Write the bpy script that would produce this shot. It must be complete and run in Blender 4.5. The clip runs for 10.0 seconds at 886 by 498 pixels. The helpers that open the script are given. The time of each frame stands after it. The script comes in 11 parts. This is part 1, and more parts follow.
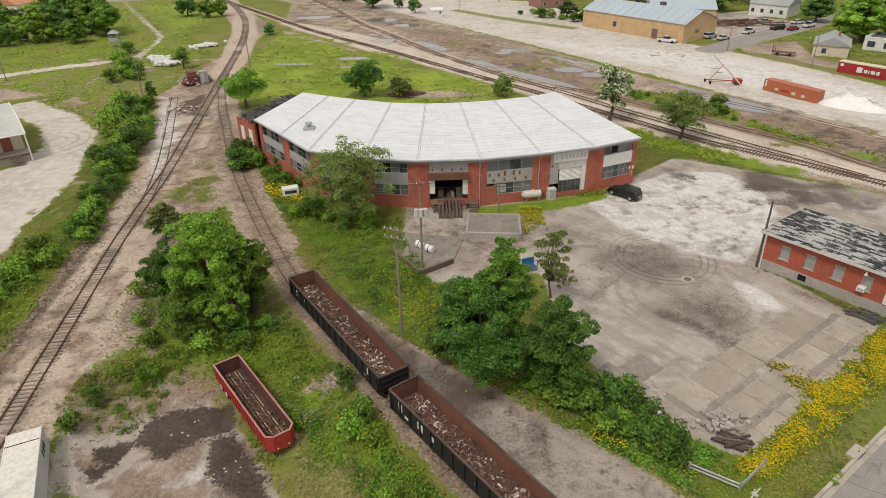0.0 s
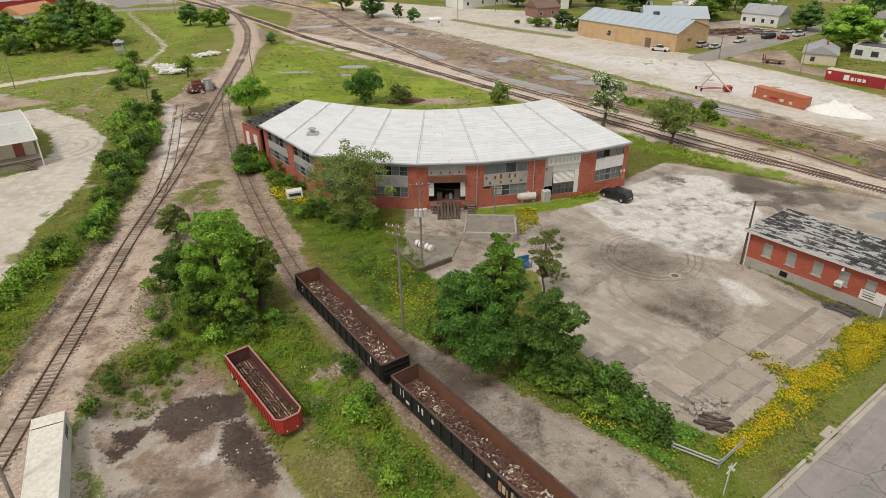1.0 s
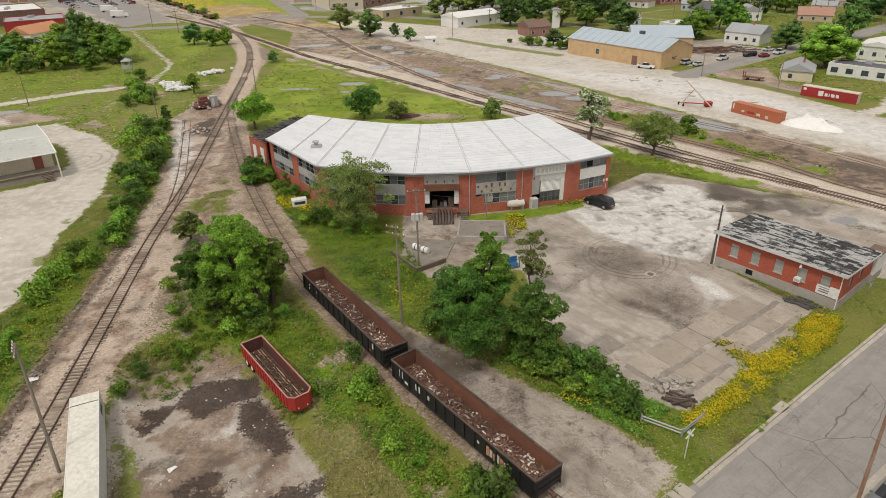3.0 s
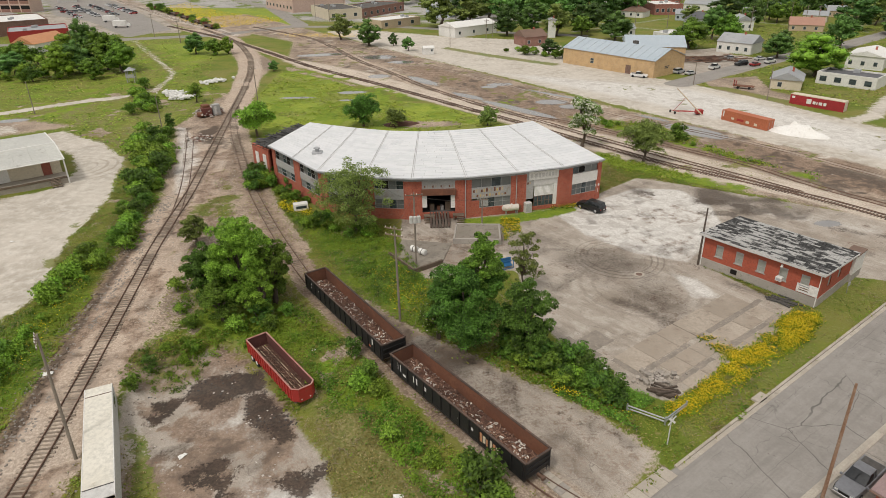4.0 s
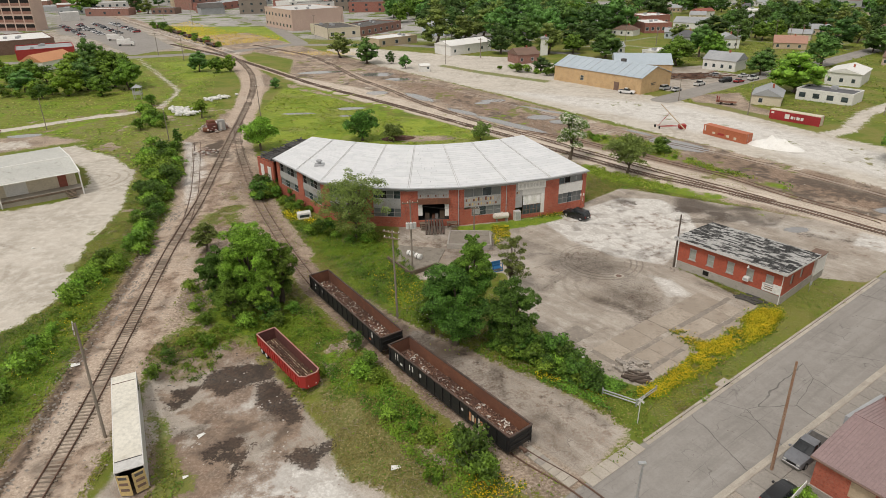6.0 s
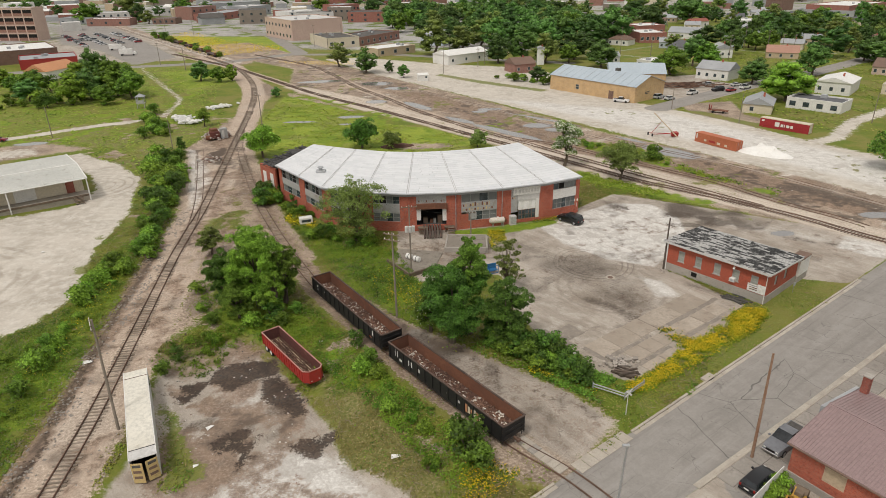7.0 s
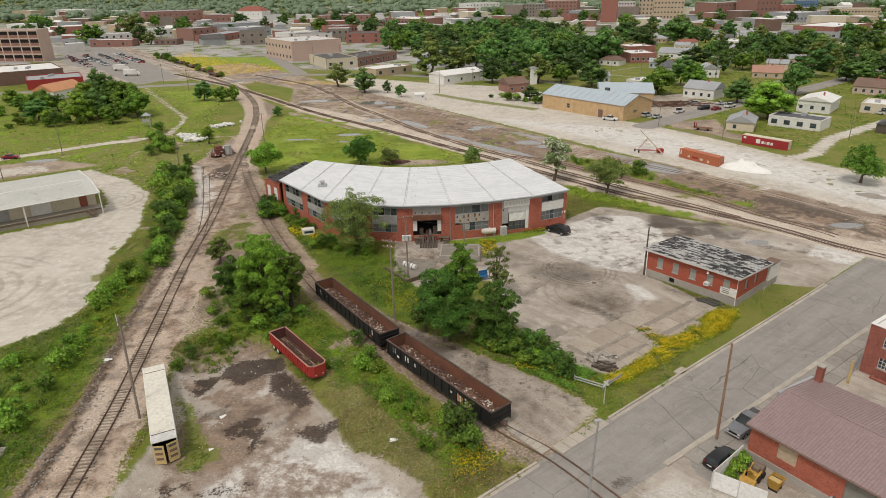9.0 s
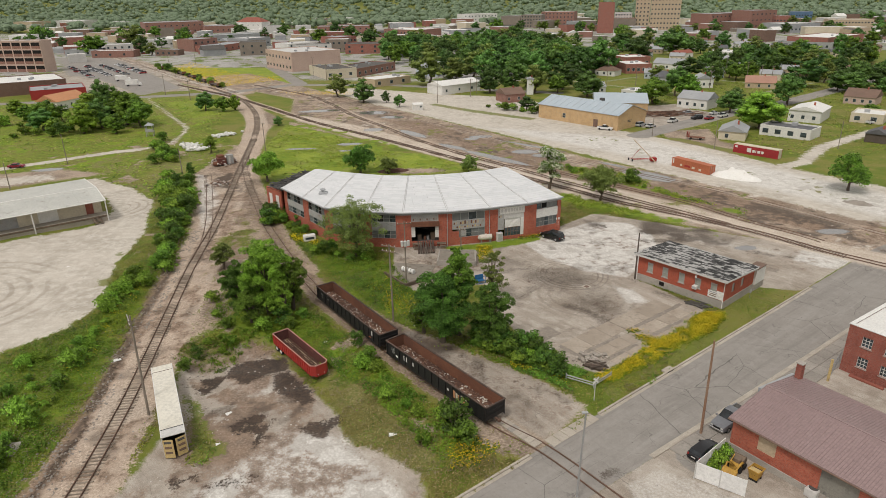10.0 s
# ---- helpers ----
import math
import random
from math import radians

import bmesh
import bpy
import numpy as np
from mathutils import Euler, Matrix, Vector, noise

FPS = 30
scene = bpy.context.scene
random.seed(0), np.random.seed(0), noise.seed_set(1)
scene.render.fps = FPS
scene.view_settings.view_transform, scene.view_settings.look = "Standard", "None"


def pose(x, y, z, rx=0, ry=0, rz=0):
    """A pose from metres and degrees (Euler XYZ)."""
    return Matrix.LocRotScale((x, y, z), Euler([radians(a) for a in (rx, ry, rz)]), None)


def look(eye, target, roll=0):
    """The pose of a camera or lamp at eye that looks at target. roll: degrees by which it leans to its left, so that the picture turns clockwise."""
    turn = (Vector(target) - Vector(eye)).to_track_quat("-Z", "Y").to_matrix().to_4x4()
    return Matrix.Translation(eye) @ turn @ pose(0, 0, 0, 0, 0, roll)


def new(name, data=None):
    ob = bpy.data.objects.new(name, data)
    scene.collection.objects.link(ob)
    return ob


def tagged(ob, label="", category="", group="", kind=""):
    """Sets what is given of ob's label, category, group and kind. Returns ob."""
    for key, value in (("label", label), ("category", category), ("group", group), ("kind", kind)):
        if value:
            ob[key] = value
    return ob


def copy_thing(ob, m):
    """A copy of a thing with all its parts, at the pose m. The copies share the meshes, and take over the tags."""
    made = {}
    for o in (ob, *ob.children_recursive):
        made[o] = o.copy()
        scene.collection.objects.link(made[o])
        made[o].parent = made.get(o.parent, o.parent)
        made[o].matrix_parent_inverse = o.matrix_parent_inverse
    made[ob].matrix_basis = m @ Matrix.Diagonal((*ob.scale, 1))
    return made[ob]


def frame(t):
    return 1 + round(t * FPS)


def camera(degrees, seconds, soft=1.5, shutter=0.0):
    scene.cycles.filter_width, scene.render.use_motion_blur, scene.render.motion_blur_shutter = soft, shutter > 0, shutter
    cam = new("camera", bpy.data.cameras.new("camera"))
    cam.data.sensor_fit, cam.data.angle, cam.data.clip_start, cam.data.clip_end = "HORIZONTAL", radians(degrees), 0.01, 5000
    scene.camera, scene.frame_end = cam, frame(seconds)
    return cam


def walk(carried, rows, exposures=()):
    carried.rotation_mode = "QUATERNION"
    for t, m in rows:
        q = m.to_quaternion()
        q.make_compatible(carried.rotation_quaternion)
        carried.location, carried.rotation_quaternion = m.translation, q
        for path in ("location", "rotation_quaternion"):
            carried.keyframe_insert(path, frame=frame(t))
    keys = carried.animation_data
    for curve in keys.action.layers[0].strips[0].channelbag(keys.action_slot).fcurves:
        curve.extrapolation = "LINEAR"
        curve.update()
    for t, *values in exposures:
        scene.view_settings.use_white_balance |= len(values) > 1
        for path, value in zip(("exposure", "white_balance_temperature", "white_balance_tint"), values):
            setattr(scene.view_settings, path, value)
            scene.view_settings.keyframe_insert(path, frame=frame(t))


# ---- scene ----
cam = camera(69.6, 10.0, soft=0.3)
PATH = [
    (0, (-0.251, -0.937, 40.796), (-0.259, 0.811, 39.824), -0.9),
    (0.5, (-0.252, -2.863, 41.166), (-0.258, -1.109, 40.205), -0.9),
    (1, (-0.283, -4.746, 41.512), (-0.286, -2.986, 40.562), -0.9),
    (1.5, (-0.244, -6.577, 41.991), (-0.244, -4.811, 41.052), -0.9),
    (2, (-0.141, -8.42, 42.339), (-0.138, -6.648, 41.411), -0.9),
    (2.5, (-0.141, -10.228, 42.791), (-0.135, -8.451, 41.873), -0.9),
    (4, (0.141, -15.622, 43.948), (0.155, -13.828, 43.064), -0.9),
    (4.5, (0.226, -17.473, 44.325), (0.242, -15.673, 43.452), -0.9),
    (5, (0.323, -19.307, 44.748), (0.342, -17.502, 43.887), -0.9),
    (5.5, (0.47, -21.083, 45.179), (0.491, -19.273, 44.327), -0.9),
    (7, (0.588, -26.515, 46.277), (0.617, -24.69, 45.459), -0.9),
    (7.5, (0.69, -28.325, 46.537), (0.721, -26.494, 45.732), -0.9),
    (8, (0.725, -30.111, 46.938), (0.759, -28.276, 46.145), -0.9),
    (8.5, (0.846, -31.918, 47.244), (0.882, -30.077, 46.464), -0.9),
    (9, (0.891, -33.769, 47.599), (0.93, -31.922, 46.832), -0.9),
    (9.5, (0.973, -35.611, 47.923), (1.016, -33.758, 47.171), -0.9),
    (10, (1.039, -37.411, 48.283), (1.083, -35.553, 47.543), -0.9),
]
walk(cam, [(t, look(eye, target, roll)) for t, eye, target, roll in PATH], exposures=[(0, 0.19), (4.5, 0.16), (8.5, 0.13), (10, 0.07)])

# ---- light ----
world = bpy.data.worlds.new("overcast_sky")
scene.world = world
world.use_nodes = True
wn = world.node_tree
sky = wn.nodes.new("ShaderNodeTexSky")
sky.sky_type = "NISHITA"
sky.sun_disc = False
sky.sun_elevation, sky.sun_rotation = radians(58), radians(215)
sky.air_density, sky.dust_density, sky.ozone_density = 1.0, 6.0, 0.5
soften = wn.nodes.new("ShaderNodeMixRGB")
soften.inputs[0].default_value = 0.75
soften.inputs[2].default_value = (6.5, 6.25, 5.8, 1)
wn.links.new(sky.outputs[0], soften.inputs[1])
wn.links.new(soften.outputs[0], wn.nodes["Background"].inputs[0])
wn.nodes["Background"].inputs[1].default_value = 0.116
sun = new("sun", bpy.data.lights.new("sun", "SUN"))
sun.data.energy, sun.data.angle, sun.data.color = 1.5, radians(10), (1.0, 0.96, 0.9)
sun.matrix_world = look((-60, -85, 170), (0, 0, 0))


# ---- materials ----
def tree_of(name):
    m = bpy.data.materials.new(name)
    m.use_nodes = True
    t = m.node_tree
    return m, t, t.nodes["Principled BSDF"]


def node(t, kind, *values, operation=None):
    n = t.nodes.new(kind)
    if operation:
        n.operation = operation
    for i, v in enumerate(values):
        if v is None:
            continue
        if isinstance(v, bpy.types.NodeSocket):
            t.links.new(v, n.inputs[i])
        else:
            n.inputs[i].default_value = v
    return n


def mixc(t, fac, a, b):
    n = t.nodes.new("ShaderNodeMixRGB")
    for i, v in enumerate((fac, a, b)):
        if isinstance(v, bpy.types.NodeSocket):
            t.links.new(v, n.inputs[i])
        elif i == 0:
            n.inputs[0].default_value = v
        else:
            n.inputs[i].default_value = (*v, 1)
    return n.outputs[0]


def math_(t, op, a, b=0.0, clamp=False):
    n = t.nodes.new("ShaderNodeMath")
    n.operation, n.use_clamp = op, clamp
    for i, v in enumerate((a, b)):
        if isinstance(v, bpy.types.NodeSocket):
            t.links.new(v, n.inputs[i])
        else:
            n.inputs[i].default_value = v
    return n.outputs[0]


def ramp(t, fac, lo, hi):
    n = t.nodes.new("ShaderNodeMapRange")
    n.interpolation_type = "SMOOTHSTEP"
    t.links.new(fac, n.inputs[0])
    n.inputs[1].default_value, n.inputs[2].default_value = lo, hi
    return n.outputs[0]


def noise_(t, vec, scale, detail=4.0, rough=0.6):
    n = t.nodes.new("ShaderNodeTexNoise")
    t.links.new(vec, n.inputs["Vector"])
    n.inputs["Scale"].default_value, n.inputs["Detail"].default_value, n.inputs["Roughness"].default_value = scale, detail, rough
    return n.outputs["Fac"]


def place_of(t, spread=True):
    """Object coordinates in metres, shifted for each object."""
    co = t.nodes.new("ShaderNodeTexCoord").outputs["Object"]
    if not spread:
        return co
    rnd = t.nodes.new("ShaderNodeObjectInfo").outputs["Random"]
    add = node(t, "ShaderNodeVectorMath", co, None, operation="ADD")
    sc = node(t, "ShaderNodeVectorMath", (37.0, 17.0, 5.0), operation="SCALE")
    t.links.new(rnd, sc.inputs["Scale"])
    t.links.new(sc.outputs[0], add.inputs[1])
    return add.outputs[0]


def bumped(t, bsdf, height, strength, dist=0.02):
    b = t.nodes.new("ShaderNodeBump")
    b.inputs["Strength"].default_value, b.inputs["Distance"].default_value = strength, dist
    t.links.new(height, b.inputs["Height"])
    t.links.new(b.outputs[0], bsdf.inputs["Normal"])


def mottled(name, a, b, scale=1.0, rough=0.8, bump=0.3, metal=0.0, stain=None, amount=0.35, vary=0.0, spec=0.3):
    """Two tones in large patches, a finer grain, and an optional stain colour in blotches."""
    m, t, bsdf = tree_of(name)
    p = place_of(t)
    big, fine = noise_(t, p, 0.35 * scale, 3), noise_(t, p, 6 * scale, 5, 0.7)
    col = mixc(t, ramp(t, big, 0.3, 0.7), a, b)
    col = mixc(t, ramp(t, fine, 0.35, 0.75), col, tuple(0.72 * v for v in a))
    if stain:
        st = noise_(t, p, 1.1 * scale, 6, 0.75)
        col = mixc(t, math_(t, "MULTIPLY", ramp(t, st, 0.62 - 0.25 * amount, 0.72), 0.85), col, stain)
    if vary:
        rnd = t.nodes.new("ShaderNodeObjectInfo").outputs["Random"]
        hs = t.nodes.new("ShaderNodeHueSaturation")
        t.links.new(col, hs.inputs["Color"])
        t.links.new(math_(t, "ADD", math_(t, "MULTIPLY", rnd, 2 * vary), 1 - vary), hs.inputs["Value"])
        col = hs.outputs[0]
    t.links.new(col, bsdf.inputs["Base Color"])
    bsdf.inputs["Roughness"].default_value, bsdf.inputs["Metallic"].default_value = rough, metal
    bsdf.inputs["Specular IOR Level"].default_value = spec
    if bump:
        bumped(t, bsdf, fine, bump)
    return m


def brickwork(name, a, b, mortar, wear=(0.5, 0.45, 0.4), amount=0.3):
    m, t, bsdf = tree_of(name)
    co = place_of(t, False)
    s = node(t, "ShaderNodeSeparateXYZ", co)
    flat = node(t, "ShaderNodeCombineXYZ", math_(t, "ADD", s.outputs[0], s.outputs[1]), s.outputs[2])
    br = t.nodes.new("ShaderNodeTexBrick")
    t.links.new(flat.outputs[0], br.inputs["Vector"])
    br.inputs["Color1"].default_value, br.inputs["Color2"].default_value, br.inputs["Mortar"].default_value = (*a, 1), (*b, 1), (*mortar, 1)
    br.inputs["Scale"].default_value = 1.0
    br.inputs["Brick Width"].default_value, br.inputs["Row Height"].default_value, br.inputs["Mortar Size"].default_value = 0.21, 0.075, 0.006
    big, st = noise_(t, co, 0.5, 5, 0.7), noise_(t, co, 1.7, 6, 0.75)
    col = mixc(t, math_(t, "MULTIPLY", ramp(t, big, 0.4, 0.75), 0.55), br.outputs["Color"], tuple(0.55 * v for v in a))
    col = mixc(t, math_(t, "MULTIPLY", ramp(t, st, 0.68 - 0.3 * amount, 0.8), 0.5), col, wear)
    col = mixc(t, math_(t, "MULTIPLY", math_(t, "SUBTRACT", 1.0, ramp(t, noise_(t, co, 3.5, 4, 0.7), 0.36, 0.5)), 0.5), col, tuple(0.45 * v for v in a))
    t.links.new(col, bsdf.inputs["Base Color"])
    bsdf.inputs["Roughness"].default_value = 0.85
    bumped(t, bsdf, br.outputs["Fac"], -0.4, 0.01)
    return m


def islands(name, a, b, c, rough):
    """A tone for every loose sheet, with stains across them."""
    m, t, bsdf = tree_of(name)
    p = place_of(t, False)
    rnd = t.nodes.new("ShaderNodeNewGeometry").outputs["Random Per Island"]
    big, st = noise_(t, p, 0.22, 4), noise_(t, p, 1.6, 6, 0.75)
    f = math_(t, "ADD", math_(t, "MULTIPLY", rnd, 0.55), math_(t, "MULTIPLY", ramp(t, big, 0.35, 0.65), 0.45))
    col = mixc(t, ramp(t, f, 0.2, 0.8), a, b)
    col = mixc(t, math_(t, "MULTIPLY", ramp(t, st, 0.56, 0.72), 0.6), col, c)
    t.links.new(col, bsdf.inputs["Base Color"])
    bsdf.inputs["Roughness"].default_value = rough
    bumped(t, bsdf, st, 0.15)
    return m


def shingles(name):
    """Bleached felt worn through to black in blotches and rows."""
    m, t, bsdf = tree_of(name)
    p = place_of(t, False)
    rnd = t.nodes.new("ShaderNodeNewGeometry").outputs["Random Per Island"]
    big, mid, fine = noise_(t, p, 0.28, 4), noise_(t, p, 1.3, 6, 0.75), noise_(t, p, 6.0, 5, 0.75)
    f = math_(t, "ADD", math_(t, "MULTIPLY", big, 0.5), math_(t, "MULTIPLY", mid, 0.5))
    f = math_(t, "ADD", f, math_(t, "MULTIPLY", math_(t, "SUBTRACT", rnd, 0.5), 0.24))
    f = math_(t, "ADD", f, math_(t, "MULTIPLY", math_(t, "SUBTRACT", fine, 0.5), 0.4))
    col = mixc(t, ramp(t, f, 0.41, 0.56), (0.4, 0.395, 0.38), (0.022, 0.022, 0.022))
    t.links.new(mixc(t, ramp(t, fine, 0.55, 0.7), col, (0.2, 0.195, 0.19)), bsdf.inputs["Base Color"])
    bsdf.inputs["Roughness"].default_value = 0.9
    bumped(t, bsdf, fine, 0.4)
    return m


def glassy(name, tint=(0.03, 0.04, 0.045), rough=0.12):
    m, t, bsdf = tree_of(name)
    n = noise_(t, place_of(t), 1.2, 3)
    t.links.new(mixc(t, ramp(t, n, 0.3, 0.7), tint, tuple(2.2 * v for v in tint)), bsdf.inputs["Base Color"])
    bsdf.inputs["Roughness"].default_value = rough
    bsdf.inputs["Specular IOR Level"].default_value = 0.5
    return m


def foliage(name, dark, light, dry=None, broad=None):
    m, t, bsdf = tree_of(name)
    geo = t.nodes.new("ShaderNodeNewGeometry")
    rnd = geo.outputs["Random Per Island"]
    n = noise_(t, t.nodes.new("ShaderNodeTexCoord").outputs["Object"], 0.45, 3)
    col = mixc(t, math_(t, "ADD", math_(t, "MULTIPLY", rnd, 0.62), math_(t, "MULTIPLY", ramp(t, n, 0.36, 0.64), 0.38)), dark, light)
    if dry:
        col = mixc(t, ramp(t, rnd, 0.9, 0.97), col, dry)
    if broad:
        nb = noise_(t, t.nodes.new("ShaderNodeTexCoord").outputs["Object"], 0.13, 4)
        col = mixc(t, math_(t, "MULTIPLY", ramp(t, nb, 0.46, 0.6), 0.7), col, broad)
    orn = t.nodes.new("ShaderNodeObjectInfo").outputs["Random"]
    hs = t.nodes.new("ShaderNodeHueSaturation")
    t.links.new(col, hs.inputs["Color"])
    t.links.new(math_(t, "ADD", math_(t, "MULTIPLY", orn, 0.5), 0.75), hs.inputs["Value"])
    t.links.new(math_(t, "ADD", math_(t, "MULTIPLY", orn, 0.03), 0.485), hs.inputs["Hue"])
    t.links.new(hs.outputs[0], bsdf.inputs["Base Color"])
    bsdf.inputs["Roughness"].default_value = 0.55
    bsdf.inputs["Specular IOR Level"].default_value = 0.25
    tr = t.nodes.new("ShaderNodeBsdfTranslucent")
    t.links.new(hs.outputs[0], tr.inputs[0])
    mx = t.nodes.new("ShaderNodeMixShader")
    mx.inputs[0].default_value = 0.2
    t.links.new(bsdf.outputs[0], mx.inputs[1])
    t.links.new(tr.outputs[0], mx.inputs[2])
    t.links.new(mx.outputs[0], t.nodes["Material Output"].inputs[0])
    return m


def ground_material():
    m, t, bsdf = tree_of("ground_cover")
    p = t.nodes.new("ShaderNodeTexCoord").outputs["Object"]
    n_patch = noise_(t, p, 0.055, 6, 0.62)
    n_huge, n_big, n_mid, n_fine, n_grit = (noise_(t, p, s, d, 0.65) for s, d in ((0.02, 3), (0.11, 5), (0.6, 6), (3.2, 6), (11, 4)))
    edge = math_(t, "SUBTRACT", math_(t, "ADD", math_(t, "MULTIPLY", n_mid, 0.55), math_(t, "MULTIPLY", n_fine, 0.45)), 0.5)
    w = {}
    for att, names in (("zone_a", "grass gravel dirt"), ("zone_b", "asphalt concrete meadow"), ("zone_c", "stain white wet"), ("zone_d", "yellow weeds town"), ("zone_e", "slabs soot dry"), ("zone_f", "rusty lush ballast"), ("zone_g", "burnt sandy")):
        a = t.nodes.new("ShaderNodeAttribute")
        a.attribute_name = att
        s = node(t, "ShaderNodeSeparateColor", a.outputs["Color"])
        for i, nm in enumerate(names.split()):
            w[nm] = s.outputs[i]

    def zone(nm, ragged=2.0, lo=0.37, hi=0.61):
        return ramp(t, math_(t, "ADD", w[nm], math_(t, "MULTIPLY", edge, ragged)), lo, hi)

    def tones(a, b, c, f1, f2):
        return mixc(t, ramp(t, f2, 0.42, 0.72), mixc(t, ramp(t, f1, 0.36, 0.64), a, b), c)

    grass = tones((0.13, 0.168, 0.022), (0.205, 0.205, 0.04), (0.085, 0.122, 0.016), n_big, n_fine)
    grass = mixc(t, math_(t, "MULTIPLY", ramp(t, n_patch, 0.47, 0.6), 0.75), grass, (0.2, 0.18, 0.055))
    grass = mixc(t, ramp(t, n_mid, 0.56, 0.7), grass, (0.23, 0.205, 0.07))
    olive = tones((0.19, 0.18, 0.06), (0.135, 0.145, 0.04), (0.23, 0.185, 0.1), n_mid, n_fine)
    grass = mixc(t, zone("dry", 1.4, 0.3, 0.75), grass, olive)
    grass = mixc(t, math_(t, "MULTIPLY", ramp(t, n_fine, 0.6, 0.72), 0.7), grass, (0.3, 0.25, 0.14))
    grass = mixc(t, math_(t, "MULTIPLY", ramp(t, n_grit, 0.48, 0.62), 0.5), grass, (0.06, 0.085, 0.011))
    meadow = tones((0.24, 0.3, 0.03), (0.15, 0.235, 0.026), (0.31, 0.33, 0.06), n_big, n_fine)
    meadow = mixc(t, math_(t, "MULTIPLY", ramp(t, n_mid, 0.52, 0.66), 0.7), meadow, (0.14, 0.2, 0.026))
    meadow = mixc(t, math_(t, "MULTIPLY", ramp(t, n_patch, 0.5, 0.64), 0.5), meadow, (0.25, 0.22, 0.08))
    meadow = mixc(t, math_(t, "MULTIPLY", ramp(t, n_grit, 0.48, 0.64), 0.55), meadow, (0.09, 0.13, 0.02))
    # smears that run with the traffic
    def streaks(deg, along, across):
        turn, stretch = t.nodes.new("ShaderNodeMapping"), t.nodes.new("ShaderNodeMapping")
        turn.inputs["Rotation"].default_value = (0, 0, radians(deg))
        stretch.inputs["Scale"].default_value = (along, across, 1)
        t.links.new(p, turn.inputs["Vector"])
        t.links.new(turn.outputs[0], stretch.inputs["Vector"])
        return noise_(t, stretch.outputs[0], 0.8, 6, 0.65)

    n_drawn, n_lane = streaks(51, 0.18, 1.3), streaks(-36.2, 0.04, 0.8)
    dirt = tones((0.34, 0.262, 0.198), (0.215, 0.162, 0.12), (0.44, 0.365, 0.295), n_big, n_fine)
    dirt = mixc(t, math_(t, "MULTIPLY", ramp(t, n_drawn, 0.52, 0.66), 0.45), dirt, (0.2, 0.15, 0.115))
    ballast = tones((0.425, 0.338, 0.265), (0.335, 0.262, 0.203), (0.46, 0.378, 0.305), n_big, n_fine)
    ballast = mixc(t, math_(t, "MULTIPLY", ramp(t, n_grit, 0.56, 0.64), 0.2), ballast, (0.51, 0.45, 0.39))
    ballast = mixc(t, math_(t, "MULTIPLY", math_(t, "SUBTRACT", 1.0, ramp(t, n_grit, 0.36, 0.46)), 0.16), ballast, (0.19, 0.142, 0.108))
    ballast = mixc(t, math_(t, "MULTIPLY", ramp(t, n_mid, 0.53, 0.64), 0.6), ballast, (0.25, 0.188, 0.142))
    ballast = mixc(t, math_(t, "MULTIPLY", ramp(t, n_patch, 0.5, 0.6), 0.4), ballast, (0.43, 0.37, 0.31))
    dirt = mixc(t, math_(t, "MULTIPLY", ramp(t, n_mid, 0.55, 0.72), 0.7), dirt, (0.13, 0.095, 0.07))
    dirt = mixc(t, math_(t, "MULTIPLY", ramp(t, n_grit, 0.58, 0.7), 0.7), dirt, (0.44, 0.375, 0.31))
    dirt = mixc(t, math_(t, "MULTIPLY", ramp(t, n_patch, 0.47, 0.6), 0.55), dirt, (0.17, 0.13, 0.1))
    gravel = tones((0.5, 0.455, 0.395), (0.39, 0.35, 0.298), (0.58, 0.545, 0.485), n_big, n_mid)
    gravel = mixc(t, math_(t, "MULTIPLY", ramp(t, n_fine, 0.56, 0.72), 0.35), gravel, (0.25, 0.22, 0.18))
    gravel = mixc(t, math_(t, "MULTIPLY", ramp(t, n_grit, 0.52, 0.66), 0.4), gravel, (0.24, 0.21, 0.175))
    asphalt = tones((0.265, 0.246, 0.225), (0.24, 0.222, 0.203), (0.295, 0.275, 0.252), n_big, n_mid)
    asphalt = mixc(t, math_(t, "MULTIPLY", ramp(t, n_grit, 0.5, 0.7), 0.35), asphalt, (0.17, 0.158, 0.145))
    asphalt = mixc(t, math_(t, "MULTIPLY", ramp(t, n_lane, 0.5, 0.66), 0.5), asphalt, (0.2, 0.185, 0.168))
    asphalt = mixc(t, math_(t, "MULTIPLY", math_(t, "SUBTRACT", 1.0, ramp(t, n_lane, 0.34, 0.46)), 0.4), asphalt, (0.33, 0.31, 0.285))
    concrete = tones((0.38, 0.335, 0.285), (0.28, 0.242, 0.203), (0.44, 0.4, 0.35), n_big, n_mid)
    concrete = mixc(t, ramp(t, n_patch, 0.5, 0.72), concrete, (0.24, 0.2, 0.16))
    concrete = mixc(t, math_(t, "MULTIPLY", ramp(t, n_drawn, 0.5, 0.64), 0.4), concrete, (0.23, 0.192, 0.155))
    concrete = mixc(t, math_(t, "MULTIPLY", math_(t, "SUBTRACT", 1.0, ramp(t, n_drawn, 0.34, 0.46)), 0.4), concrete, (0.47, 0.425, 0.37))
    concrete = mixc(t, math_(t, "MULTIPLY", ramp(t, n_fine, 0.52, 0.7), 0.5), concrete, (0.25, 0.205, 0.165))
    concrete = mixc(t, math_(t, "MULTIPLY", ramp(t, n_grit, 0.54, 0.68), 0.4), concrete, (0.5, 0.45, 0.39))
    concrete = mixc(t, math_(t, "MULTIPLY", math_(t, "SUBTRACT", 1.0, ramp(t, n_grit, 0.34, 0.46)), 0.4), concrete, (0.17, 0.145, 0.12))
